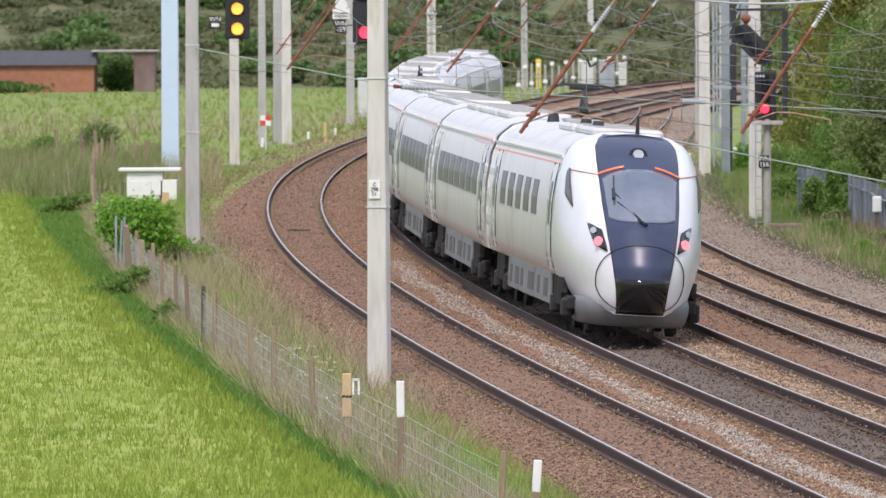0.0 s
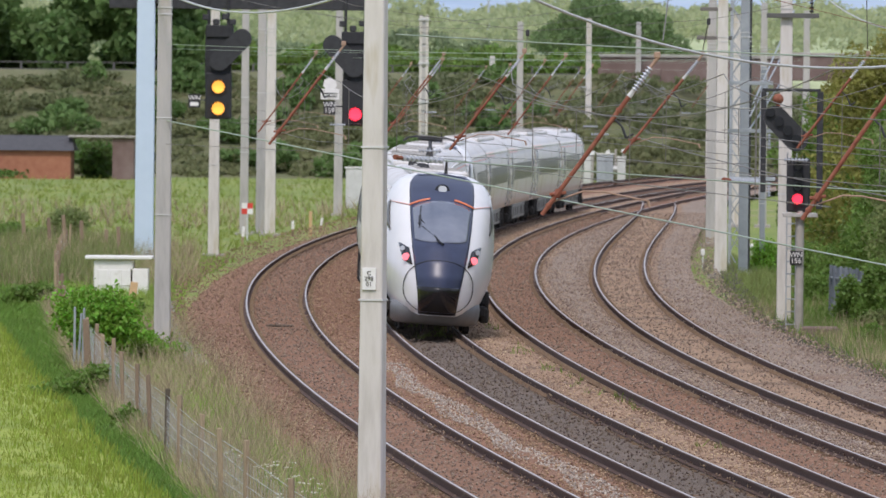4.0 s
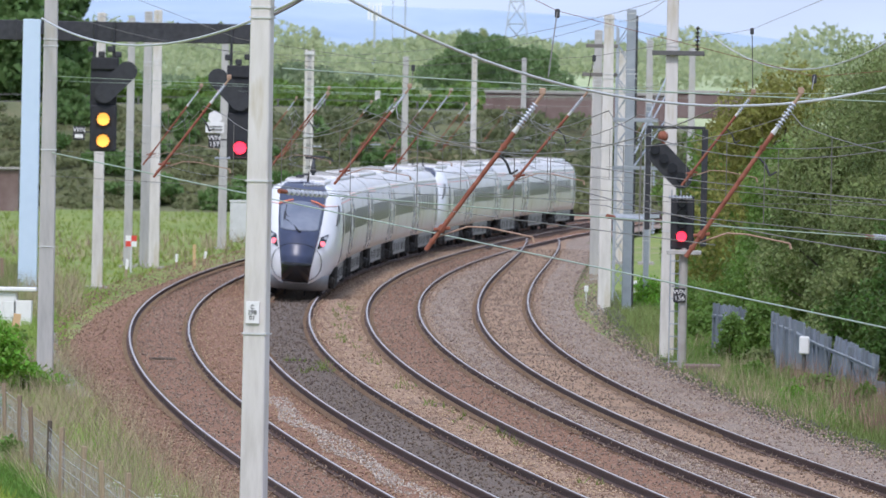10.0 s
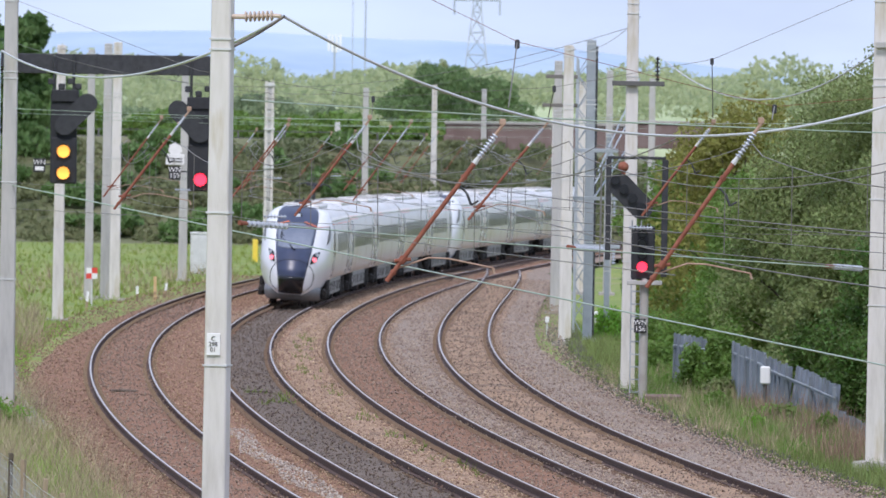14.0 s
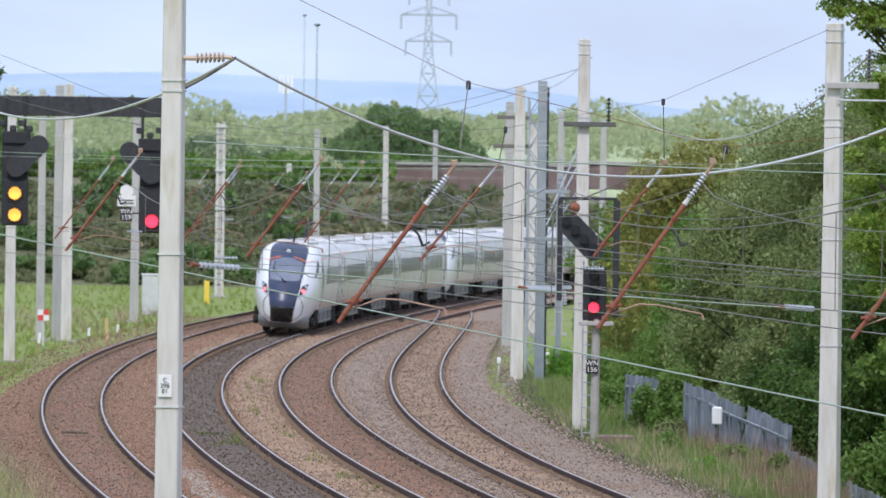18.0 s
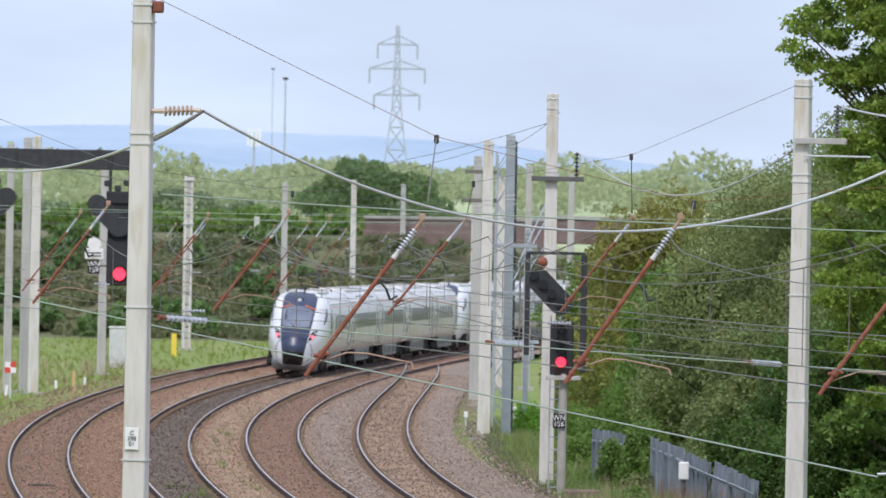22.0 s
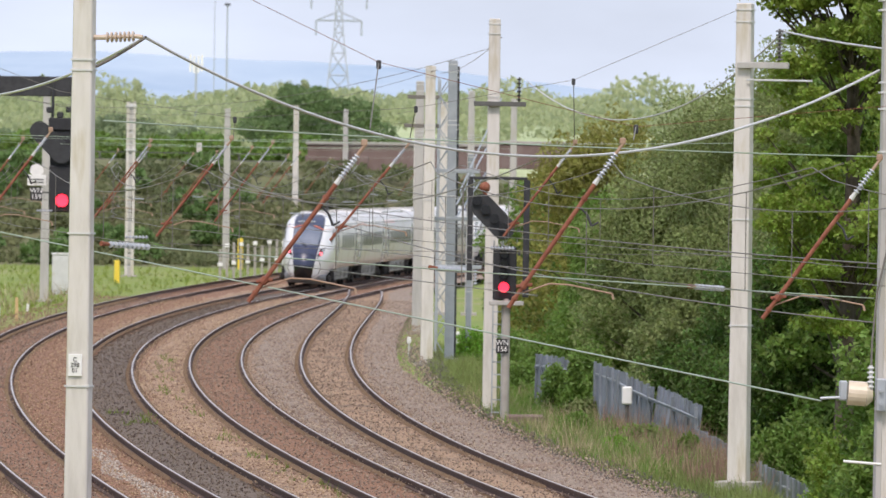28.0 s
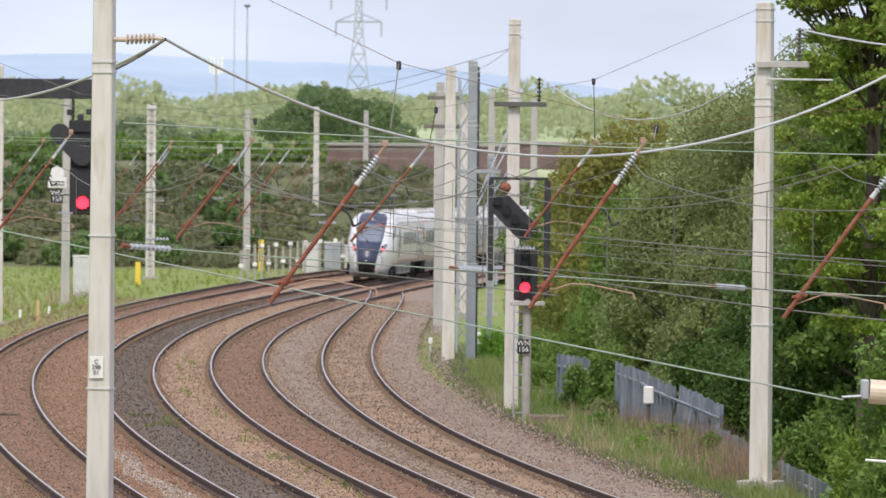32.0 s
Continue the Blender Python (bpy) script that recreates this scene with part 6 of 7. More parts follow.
pylon(7.2, 2000, 9.0, 41.0)
for x, y, z, h, r in ((-9.2, 1200, 6.0, 19.5, 0.09), (-17.0, 1900, 10, 29.0, 0.08)):
    p = empty("lamp_mast", pose(x, y, z))
    bm = bmesh.new()
    tube(bm, (0, 0, 0), (0, 0, h), r * 1.4, r, n=8)
    part("pole", bm, M["pylon"], p)
    bm = bmesh.new()
    box(bm, 0.7, 0.5, 0.25, pose(0, 0, h))
    part("head", bm, M["dark_steel"], p)
    tagged(p, "slender hazy lighting mast in the distance", "lamp mast")
p = empty("phone_mast", pose(-12.9, 1200, 8))
bm = bmesh.new()
tube(bm, (0, 0, 0), (0, 0, 10.5), 0.18, 0.12, n=8)
part("pole", bm, M["pylon"], p)
for o in (-0.7, -0.25, 0.25, 0.7):
    bm = bmesh.new()
    box(bm, 0.28, 0.2, 2.1, pose(o, -0.2, 9.2 + 0.3 * abs(o)))
    part("antenna", bm, M["white"], p)
bm = bmesh.new()
tube(bm, (-0.8, 0, 10.3), (0.8, 0, 10.3), 0.06, n=6)
part("bracket", bm, M["pylon"], p)
tagged(p, "phone mast with white panel antennas among far trees", "phone mast")

# ---- trees ----
def leaf_cloud(name, blobs, count, size, material, parent=None, label="", flat=0.6, seed=1, shell=0.55, ragged=1.0):
    """Many small leaf faces in clumps; blobs are (x, y, z, rx, ry, rz)."""
    rng = np.random.default_rng(seed)
    vol = np.array([b[3] * b[4] * b[5] for b in blobs]) ** 0.67
    pick = rng.choice(len(blobs), count, p=vol / vol.sum())
    bl = np.array(blobs, float)[pick]
    d = rng.normal(size=(count, 3))
    d /= np.linalg.norm(d, axis=1)[:, None]
    r = shell + (1 - shell) * rng.random(count) ** 0.6
    r *= 1 + ragged * (0.22 * np.sin(d[:, 0] * 7 + bl[:, 0] * 3) * np.cos(d[:, 2] * 6 + bl[:, 1]) + 0.10 * rng.normal(size=count))
    c = bl[:, :3] + d * r[:, None] * bl[:, 3:]
    a = rng.normal(size=(count, 3)) + d * 0.3
    a /= np.linalg.norm(a, axis=1)[:, None]
    b = np.cross(a, rng.normal(size=(count, 3)))
    b /= np.linalg.norm(b, axis=1)[:, None]
    s = 1.1 * size * (0.6 + 0.8 * rng.random(count))[:, None]
    v = np.empty((count, 3, 3))
    v[:, 0], v[:, 1], v[:, 2] = c - a * s, c + a * s * 0.7 - b * s * flat, c + a * s * 0.7 + b * s * flat
    me = bpy.data.meshes.new(name)
    me.vertices.add(count * 3)
    me.vertices.foreach_set("co", v.ravel())
    me.loops.add(count * 3)
    me.loops.foreach_set("vertex_index", np.arange(count * 3, dtype=np.int32))
    me.polygons.add(count)
    me.polygons.foreach_set("loop_start", np.arange(0, count * 3, 3, dtype=np.int32))
    me.materials.append(material)
    me.update(calc_edges=True)
    ob = new(name, me)
    if parent:
        ob.parent = parent
    if label:
        ob["label"] = label
    return ob


def tree(x, y, z, height, width, material, count, size, label, seed=1, low=0.05, name="tree", category="tree", clumps=16, trunk=0.14, group="trackside trees"):
    """A trunk with limbs and a crown of leaf clumps."""
    rng = random.Random(seed)
    t = empty(name, pose(x, y, z))
    bm = bmesh.new()
    tube(bm, (0, 0, 0), (0.1, 0, height * 0.45), trunk, trunk * 0.6, 8)
    tube(bm, (0.1, 0, height * 0.45), (0, 0.1, height * 0.85), trunk * 0.6, trunk * 0.2, 7)
    blobs = []
    for i in range(clumps):
        f = low + (1 - low) * (i + rng.random()) / clumps
        ang = rng.random() * 2 * math.pi
        reach = width * 0.5 * (0.35 + 0.65 * math.sin(math.pi * min(f * 0.8 + 0.18, 1))) * (0.45 + 0.55 * rng.random())
        c = (math.cos(ang) * reach, math.sin(ang) * reach, height * f * 0.93)
        r = width * (0.17 + 0.11 * rng.random())
        blobs.append((*c, r, r, r * (0.7 + 0.3 * rng.random())))
        if i % 2 == 0:
            tube(bm, (0.05, 0, c[2] * 0.6), c, trunk * 0.35, 0.02, 5)
    part("trunk", bm, M["bark"], t)
    leaf_cloud("crown", blobs, count, size, material, t, seed=seed)
    tagged(t, label, category, group)
    return t


WILLOW = "grey-green willow with a dense rounded crown"
DARK = "dark green leafy tree beside the line"
for i, (x, y, h, w, m) in enumerate([
        (9.6, 262, 6.0, 4.0, "leaf_willow"), (11.4, 258, 8.4, 5.0, "leaf_willow"), (12.8, 252, 8.9, 5.0, "leaf_willow"), (10.6, 275, 7.2, 4.8, "leaf_willow"),
        (8.8, 284, 5.4, 3.6, "leaf_mid"), (9.9, 247, 4.4, 3.0, "leaf_willow"), (12.2, 240, 6.8, 4.4, "leaf_willow"), (10.9, 236, 4.8, 3.4, "leaf_dark"), (13.6, 228, 8.5, 5.5, "leaf_mid"),
        (11.9, 188, 4.8, 3.0, "leaf_mid"),
        (11.4, 172, 4.6, 3.0, "leaf_mid"), (11.6, 224, 6.0, 3.6, "leaf_dark"), (14.8, 240, 8.6, 5, "leaf_willow"), (12.1, 256, 9.9, 4.6, "leaf_willow"), (10.9, 262, 8.6, 4.2, "leaf_willow"), (13.0, 246, 10.3, 4.4, "leaf_willow")]):
    tree(x, y, land(x, y) - 0.1, h, w, M[m], 35000, 0.051 if m == "leaf_willow" else 0.058, WILLOW if m == "leaf_willow" else DARK, seed=40 + i, low=0.02, clumps=26)


def tall_tree(x, y, z, shapes, clumps, count, label, seed):
    """A tall broadleaf: forked limbs carry flat sprays of leaves with gaps between; shapes are (dx, height, half width, half height)."""
    rng = random.Random(seed)
    t = empty("tree", pose(x, y, z))
    bm = bmesh.new()
    top = max(b + d for _, b, _, d in shapes)
    tube(bm, (0, 0, 0), (0.15, 0, top * 0.45), 0.22, 0.15, 9)
    tube(bm, (0.15, 0, top * 0.45), (-0.1, 0.1, top * 0.9), 0.15, 0.04, 8)
    blobs = []
    area = [c * d for _, _, c, d in shapes]
    for i in range(clumps):
        a, b, c, d = rng.choices(shapes, area)[0]
        th, ph = rng.random() * 6.283, rng.uniform(-1, 1)
        k = (0.35 + 0.65 * rng.random() ** 0.5) * 0.93
        ring = math.sqrt(1 - ph * ph) * k
        p = Vector((a + c * ring * math.cos(th), c * ring * math.sin(th), b + d * ph * k))
        r = rng.uniform(0.24, 0.52)
        blobs.append((*p, r, r, r * rng.uniform(0.35, 0.6)))
        if i % 3 == 0:
            fork = Vector((0.1, 0, max(0.5, p.z - 1.2 - 0.35 * abs(p.x))))
            mid = fork.lerp(p, 0.55) + Vector((0, 0, -0.15))
            tube(bm, fork, mid, 0.05, 0.032, 5)
            tube(bm, mid, p, 0.032, 0.010, 5)
    part("trunk", bm, M["bark"], t, "dark trunk with forked limbs")
    leaf_cloud("crown", blobs, int(count * 1.6), 0.049, M["leaf_tall"], t, "sprays of yellow-green leaves", 0.7, seed, 0.15)
    return tagged(t, label, "tree", "trackside trees")


TALL = "tall broadleaf tree with yellow-green sprays and dark gaps"
tall_tree(11.7, 212, -0.6, [(0.1, 11.8, 2.6, 3.2), (-1.3, 10.9, 1.6, 1.3), (-0.1, 6.4, 2.1, 4.6)], 330, 52000, TALL, 88)
tall_tree(13.9, 206, -0.6, [(0.0, 9.5, 2.4, 5.0), (0.2, 4.5, 2.4, 4.0)], 330, 46000, TALL, 89)
tall_tree(12.7, 196, -0.6, [(0.0, 5.2, 1.7, 3.4), (0.1, 2.2, 1.5, 2.4)], 190, 30000, TALL, 92)
tall_tree(14.6, 186, -0.6, [(0.0, 7.5, 2.4, 5.0), (0.1, 3.2, 2.3, 3.2)], 280, 40000, TALL, 93)
tall_tree(12.9, 171, -0.6, [(0.0, 3.2, 1.9, 3.2)], 170, 26000, TALL, 94)
tree(15.6, 225, -0.6, 13.0, 5.0, M["leaf_mid"], 26000, 0.09, DARK, seed=95, low=0.02, clumps=26)
tree(16.2, 205, -0.6, 13.0, 5.0, M["leaf_mid"], 26000, 0.09, DARK, seed=96, low=0.02, clumps=26)
tree(12.6, 222, -0.6, 9.0, 3.4, M["leaf_mid"], 22000, 0.08, DARK, seed=97, low=0.02, clumps=26)
tree(10.3, 345, -0.4, 7.7, 5.6, M["leaf_bronze"], 22000, 0.085, "bronze-leaved hawthorn behind the willows", seed=90, low=0.1, clumps=20)
tree(8.4, 352, -0.4, 5.6, 3.6, M["leaf_mid"], 9000, 0.09, DARK, seed=91, low=0.05)


def bush(x, y, z, h, w, m, count, size, label, seed):
    b = empty("bush", pose(x, y, z))
    rng = random.Random(seed)
    blobs = []
    bm = bmesh.new()
    for i in range(14):
        a = rng.random() * 6.28
        r = w * 0.32 * rng.random()
        k = rng.random()
        r *= 1.3 - 0.7 * k
        c = (math.cos(a) * r, math.sin(a) * r, h * (0.12 + 0.56 * k))
        blobs.append((*c, w * rng.uniform(0.18, 0.28), w * 0.24, h * rng.uniform(0.22, 0.32)))
        tube(bm, (0, 0, 0), c, 0.02, 0.008, 5)
    part("stems", bm, M["bark"], b)
    leaf_cloud("leaves", blobs, count, size, m, b, seed=seed, shell=0.3)
    return tagged(b, label, "bush", "trackside bushes")


bush(-10.2, 206, -0.5, 1.95, 3.0, M["leaf_bright"], 14000, 0.05, "bright green rounded bush behind old stakes", 7)
bush(-9.3, 207, -0.5, 1.0, 1.6, M["leaf_bright"], 3500, 0.05, "bright green rounded bush behind old stakes", 8)
bush(fence_x(186) - 0.3, 186, -0.5, 0.85, 2.0, M["leaf_mid"], 5000, 0.05, "low dark bramble in the fence line", 9)
bush(fence_x(168) - 0.2, 168, -0.5, 0.6, 1.0, M["leaf_mid"], 2000, 0.05, "low dark bramble in the fence line", 10)
bush(-11.9, 246, -0.5, 0.7, 1.8, M["leaf_mid"], 4000, 0.06, "rough green bush by the cabinet", 11)
bush(-14.9, 262, -0.5, 0.7, 2.0, M["leaf_mid"], 4000, 0.07, "rough green bush by the cabinet", 12)
bush(-19.0, 355, -0.5, 1.7, 2.6, M["leaf_willow"], 6000, 0.06, "straggling grey-green meadow shrub", 13)
bush(-20.6, 349, -0.5, 1.2, 2.0, M["leaf_mid"], 4000, 0.06, "straggling grey-green meadow shrub", 14)
bush(-30.0, 597, -0.5, 2.6, 3.4, M["leaf_dark"], 3500, 0.14, "dark bush between hut and shed", 15)
bush(-37.0, 590, -0.5, 0.9, 6.0, M["leaf_dark"], 3000, 0.12, "low dark hedge before the hut", 16)
for i, (x, y, h, w, m) in enumerate([(6.8, 257, 1.3, 1.8, "leaf_mid"), (6.2, 268, 1.2, 2.0, "leaf_mid"), (7.0, 285, 1.8, 2.6, "leaf_mid"), (6.4, 305, 1.6, 2.6, "leaf_mid"), (5.6, 318, 1.3, 2.2, "leaf_bright"), (7.3, 245, 1.5, 1.8, "leaf_mid"),
        (6.9, 238, 0.9, 1.4, "leaf_willow"), (7.9, 240, 1.6, 1.6, "leaf_willow"), (10.9, 216, 2.2, 1.6, "leaf_mid"), (11.2, 203, 2.2, 1.7, "leaf_mid"), (10.6, 184, 1.6, 1.6, "leaf_mid"), (7.3, 250, 2.2, 1.8, "leaf_mid"), (10.4, 172, 1.8, 1.8, "leaf_mid"), (10.6, 192, 2.8, 2.0, "leaf_tall"), (11.1, 181, 3.2, 2.4, "leaf_tall"), (11.2, 170, 3.6, 2.4, "leaf_tall"), (11.9, 176, 4.4, 2.6, "leaf_mid"), (11.5, 199, 3.4, 2.4, "leaf_tall"), (6.3, 244.0, 1.7, 1.3, "leaf_mid"), (6.75, 241.0, 1.9, 0.9, "leaf_mid"), (7.6, 219, 0.7, 1.0, "leaf_mid"), (6.9, 214, 0.6, 0.9, "leaf_bright"), (8.1, 208, 0.8, 1.0, "leaf_mid"), (6.5, 230, 0.7, 1.0, "leaf_mid"), (7.4, 222, 0.6, 1.0, "leaf_bright"),
        (10.0, 234, 3.0, 2.4, "leaf_dark"), (9.4, 246, 3.0, 2.6, "leaf_dark"), (10.5, 227, 3.0, 2.0, "leaf_dark"), (8.2, 262, 3.0, 2.6, "leaf_mid"), (8.0, 275, 3.2, 2.8, "leaf_mid"), (10.6, 212, 2.6, 2.2, "leaf_mid"), (10.9, 196, 2.6, 2.2, "leaf_mid")]):
    bush(x, y, land(x, y) - 0.1, h, w, M[m], 3600 if h < 2 else 7000, 0.05, "leafy green scrub at the foot of the trees", 60 + i)

# trees and scrub on the embankment and beyond: far woods
def far_wood(name, blobs, count, size, m, label):
    w = leaf_cloud(name, blobs, count, size * 1.35, m, seed=len(blobs) + count, ragged=0.4)
    return tagged(w, label, "far trees", kind="stuff")


rng = random.Random(5)
blobs = []
for i in range(34):
    x = rng.uniform(-48, -25)
    blobs.append((x, rng.uniform(646, 668), 6.8 + rng.random() * (4.2 if x < -27 else 1.5), rng.uniform(1.3, 2.8), 2.4, rng.uniform(1.1, 2.4)))
for i in range(16):
    x = rng.uniform(-31, -25.2)
    blobs.append((x, rng.uniform(640, 652), 7.0 + rng.random() * (3.2 if x > -27 else 6.2), rng.uniform(0.9, 1.5), 1.4, rng.uniform(0.9, 1.5)))
far_wood("bank_trees", blobs, 42000, 0.24, M["leaf_bank"], "dense green trees along the embankment top")
blobs = []
for i in range(46):
    f = rng.random()
    blobs.append((rng.uniform(-50, -2), 609 + f * 26, 0.2 + 6.2 * f ** 1.2, rng.uniform(0.7, 2.0), 1.2, rng.uniform(0.4, 1.0)))
far_wood("slope_bushes", blobs, 14000, 0.16, M["leaf_bank"], "scattered green bushes on the embankment slope")
blobs = [(rng.uniform(-26, 2), rng.uniform(646, 690), 6.4 + rng.random() * 0.8, rng.uniform(1.0, 2.4), 2.0, rng.uniform(0.5, 1.2)) for i in range(60)]
far_wood("bank_scrub", blobs, 26000, 0.18, M["leaf_mid"], "low green scrub behind the embankment railing")
blobs = []
for i in range(560):
    f = rng.random()
    blobs.append((rng.uniform(-60, 24), 609 + f * 26, -0.3 + 6.2 * f ** 1.2, rng.uniform(0.8, 2.2), 1.6, rng.uniform(0.15, 0.5)))
far_wood("slope_scrub", blobs, 80000, 0.14, M["leaf_scrub"], "dark rough scrub covering the embankment slope")
blobs = []
for i in range(80):
    x = rng.gauss(0.8, 3.0)
    top = 12.6 - 0.16 * abs(x - 0.8) ** 1.6 + rng.uniform(-0.8, 0.4)
    blobs.append((x, rng.uniform(880, 930), rng.uniform(6.4, max(top, 7.0)), rng.uniform(0.8, 1.5), 1.6, rng.uniform(0.8, 1.6)))
far_wood("dark_copse", blobs, 46000, 0.13, M["leaf_copse"], "dark rounded copse beyond the bridge")
blobs = [(rng.uniform(-60, 60), rng.uniform(760, 1000), rng.uniform(5.4, 7.6), rng.uniform(1.5, 3.5), 3, rng.uniform(0.8, 1.6)) for i in range(150)]
far_wood("near_hedges", blobs, 90000, 0.17, M["leaf_far"], "green hedges and young trees in far fields, paled by painted haze")
blobs = [(rng.uniform(-60, 60), rng.uniform(760, 1300), rng.uniform(5.6, 8.6), rng.uniform(1.5, 4.5), 3, rng.uniform(0.7, 1.5)) for i in range(90)]
far_wood("dark_hedges", blobs, 60000, 0.2, M["leaf_hedge"], "darker hedgerow trees scattered in far fields")
blobs = []
for i in range(260):
    y = rng.uniform(1000, 2600)
    blobs.append((rng.uniform(-0.075, 0.075) * y, y, land(0, y) + rng.uniform(0.5, 4.5), rng.uniform(3, 9), 6, rng.uniform(1.5, 3.5)))
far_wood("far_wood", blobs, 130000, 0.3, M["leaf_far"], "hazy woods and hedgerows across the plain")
blobs = []
for i in range(16):
    x = -46 + i * 2.4 + rng.uniform(-1, 1) + (12 if i > 9 else 0)
    hh = rng.uniform(2.2, 3.8)
    blobs.append((x, 1500, land(0, 1500) + hh, 0.9, 1.0, hh))
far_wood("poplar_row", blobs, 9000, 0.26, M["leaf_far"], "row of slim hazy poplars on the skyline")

# ---- grass, weeds and stones ----
def tufts(name, pts, h0, h1, w, material, label, blades=5, lean=0.35, seed=3, stuff=True, category="grass"):
    """Thin tapered blades, several to a tuft; pts are (x, y, z)."""
    rng = np.random.default_rng(seed)
    p = np.repeat(np.array(pts, float), blades, axis=0)
    n = len(p)
    p[:, :2] += rng.normal(0, 0.05, (n, 2))
    h = rng.uniform(h0, h1, n)
    ang = rng.uniform(0, 2 * np.pi, n)
    side = np.stack([np.cos(ang), np.sin(ang), np.zeros(n)], 1) * w * rng.uniform(0.6, 1.3, n)[:, None]
    tip = np.stack([rng.normal(0, lean, n) * h, rng.normal(0, lean, n) * h, h], 1)
    v = np.empty((n, 3, 3))
    v[:, 0], v[:, 1], v[:, 2] = p - side * 1.2, p + side * 1.2, p + tip
    me = bpy.data.meshes.new(name)
    me.vertices.add(n * 3)
    me.vertices.foreach_set("co", v.ravel())
    me.loops.add(n * 3)
    me.loops.foreach_set("vertex_index", np.arange(n * 3, dtype=np.int32))
    me.polygons.add(n)
    me.polygons.foreach_set("loop_start", np.arange(0, n * 3, 3, dtype=np.int32))
    me.materials.append(material)
    me.update(calc_edges=True)
    return tagged(new(name, me), label, category, kind="stuff")


rng = np.random.default_rng(11)
M["verge_blade"] = mat("verge_blades", [(0.19, 0.30, 0.055), (0.33, 0.43, 0.10)], 0.75, 0.4, bump=0.0, island=0.35, through=0.35)
M["meadow_blade"] = mat("meadow_blades", [(0.184, 0.270, 0.045), (0.304, 0.351, 0.081)], 0.8, 0.3, bump=0.0, island=0.25, through=0.4)


def spread(n, y0, y1, xf0, xf1, power=1.0, clump=0.0):
    """Points between two lines x(y)."""
    out = []
    while len(out) < n:
        y = y0 + (y1 - y0) * rng.random() ** power
        f = rng.random()
        x = xf0(y) + (xf1(y) - xf0(y)) * f
        if clump and noise.noise((x * 0.8, y * 0.25, clump)) < rng.normal(0, 0.25):
            continue
        out.append((x, y, land(x, y)))
    return out


tufts("crop_blades", [(x, y, z + 0.12) for x, y, z in spread(36000, 98, 300, lambda y: crop_edge(y) - 14, crop_edge, 1.5)], 0.08, 0.20, 0.012, M["crop_blade"], "young cereal blades of the crop field", 5, 0.35, 21)
tufts("edge_grass", spread(17000, 92, 320, lambda y: crop_edge(y) - 0.15, lambda y: fence_x(y) - 0.02, 1.5), 0.05, 0.20, 0.012, M["lush"], "lush green grass between crop and fence", 5, 0.6, 22)
tufts("verge_grass", spread(15000, 92, 330, lambda y: fence_x(y) - 0.25, lambda y: centre(1, y) - shoulder(y) + 0.1, 1.5), 0.10, 0.36, 0.010, M["verge_blade"], "green grass between fence and ballast", 5, 0.45, 23)
tufts("dry_grass", spread(4600, 92, 262, lambda y: fence_x(y) - 0.25, lambda y: fence_x(y) + 0.7, 1.2, 7.0), 0.2, 0.65, 0.006, M["straw"], "dry straw-coloured grass along the fence", 5, 0.45, 24)
tufts("dry_verge", spread(4200, 112, 240, lambda y: fence_x(y) + 0.1, lambda y: centre(1, y) - shoulder(y) + 0.2, 1.0, 9.0), 0.2, 0.8, 0.006, M["straw"], "tall pale dead grass stems beside the ballast", 4, 0.5, 30)
tufts("meadow_grass", spread(5000, 300, 600, lambda y: -0.075 * y, lambda y: centre(1, y) - 3.6, 1.0), 0.12, 0.35, 0.02, M["meadow_blade"], "rough meadow grass", 4, 0.4, 25)
tufts("rough_weeds", spread(5200, 282, 352, lambda y: -0.078 * y, lambda y: -0.046 * y, 1.0, 6.0), 0.35, 0.95, 0.014, M["dull_blade"], "tall rough weeds beyond the crop", 5, 0.35, 36)
tufts("rough_straw", spread(1500, 282, 352, lambda y: -0.078 * y, lambda y: -0.040 * y, 1.0, 8.0), 0.4, 1.1, 0.010, M["straw"], "dead brown stems among the rough weeds", 5, 0.35, 37)
tufts("meadow_straw", spread(400, 400, 470, lambda y: -0.075 * y, lambda y: centre(1, y) - 4.2, 1.0, 4.0), 0.3, 0.9, 0.02, M["straw"], "pale seeding grass in the meadow", 4, 0.4, 26)
tufts("right_grass", spread(9000, 160, 340, lambda y: centre(4, y) + 3.1, lambda y: centre(4, y) + 7.5, 1.2), 0.12, 0.42, 0.012, M["dull_blade"], "green grass at the foot of the fence", 5, 0.4, 27)
tufts("lush_patches", spread(1600, 195, 262, lambda y: centre(4, y) + 3.3, lambda y: centre(4, y) + 6.5, 1.0, 11.0), 0.15, 0.5, 0.014, M["lush"], "bright lush clumps in the grass by the fence", 5, 0.4, 38)
tufts("bank_straw", spread(700, 195, 262, lambda y: centre(4, y) + 3.2, lambda y: centre(4, y) + 6.0, 1.0, 13.0), 0.25, 0.7, 0.008, M["straw"], "dry stems in the grass by the fence", 5, 0.4, 39)
tufts("reddish_weeds", [p for p in spread(420, 190, 232, lambda y: 6.9 + (232 - y) * 0.02, lambda y: 9.2, 1.0, 3.0)], 0.3, 0.95, 0.008, M["weed_dry"], "dead reddish dock and weed stems by the fence", 5, 0.25, 28)
tufts("ballast_weeds", [(x, y, -0.1) for x, y, z in spread(60, 150, 300, lambda y: centre(2, y) + 1.4, lambda y: centre(2, y) + 1.9, 1.0, 5.0)] + [(x, y, -0.1) for x, y, z in spread(22, 219, 230, lambda y: centre(2, y) - 0.4, lambda y: centre(2, y) + 0.6)], 0.05, 0.18, 0.012, M["blade"], "small weeds in the ballast", 5, 0.5, 29)

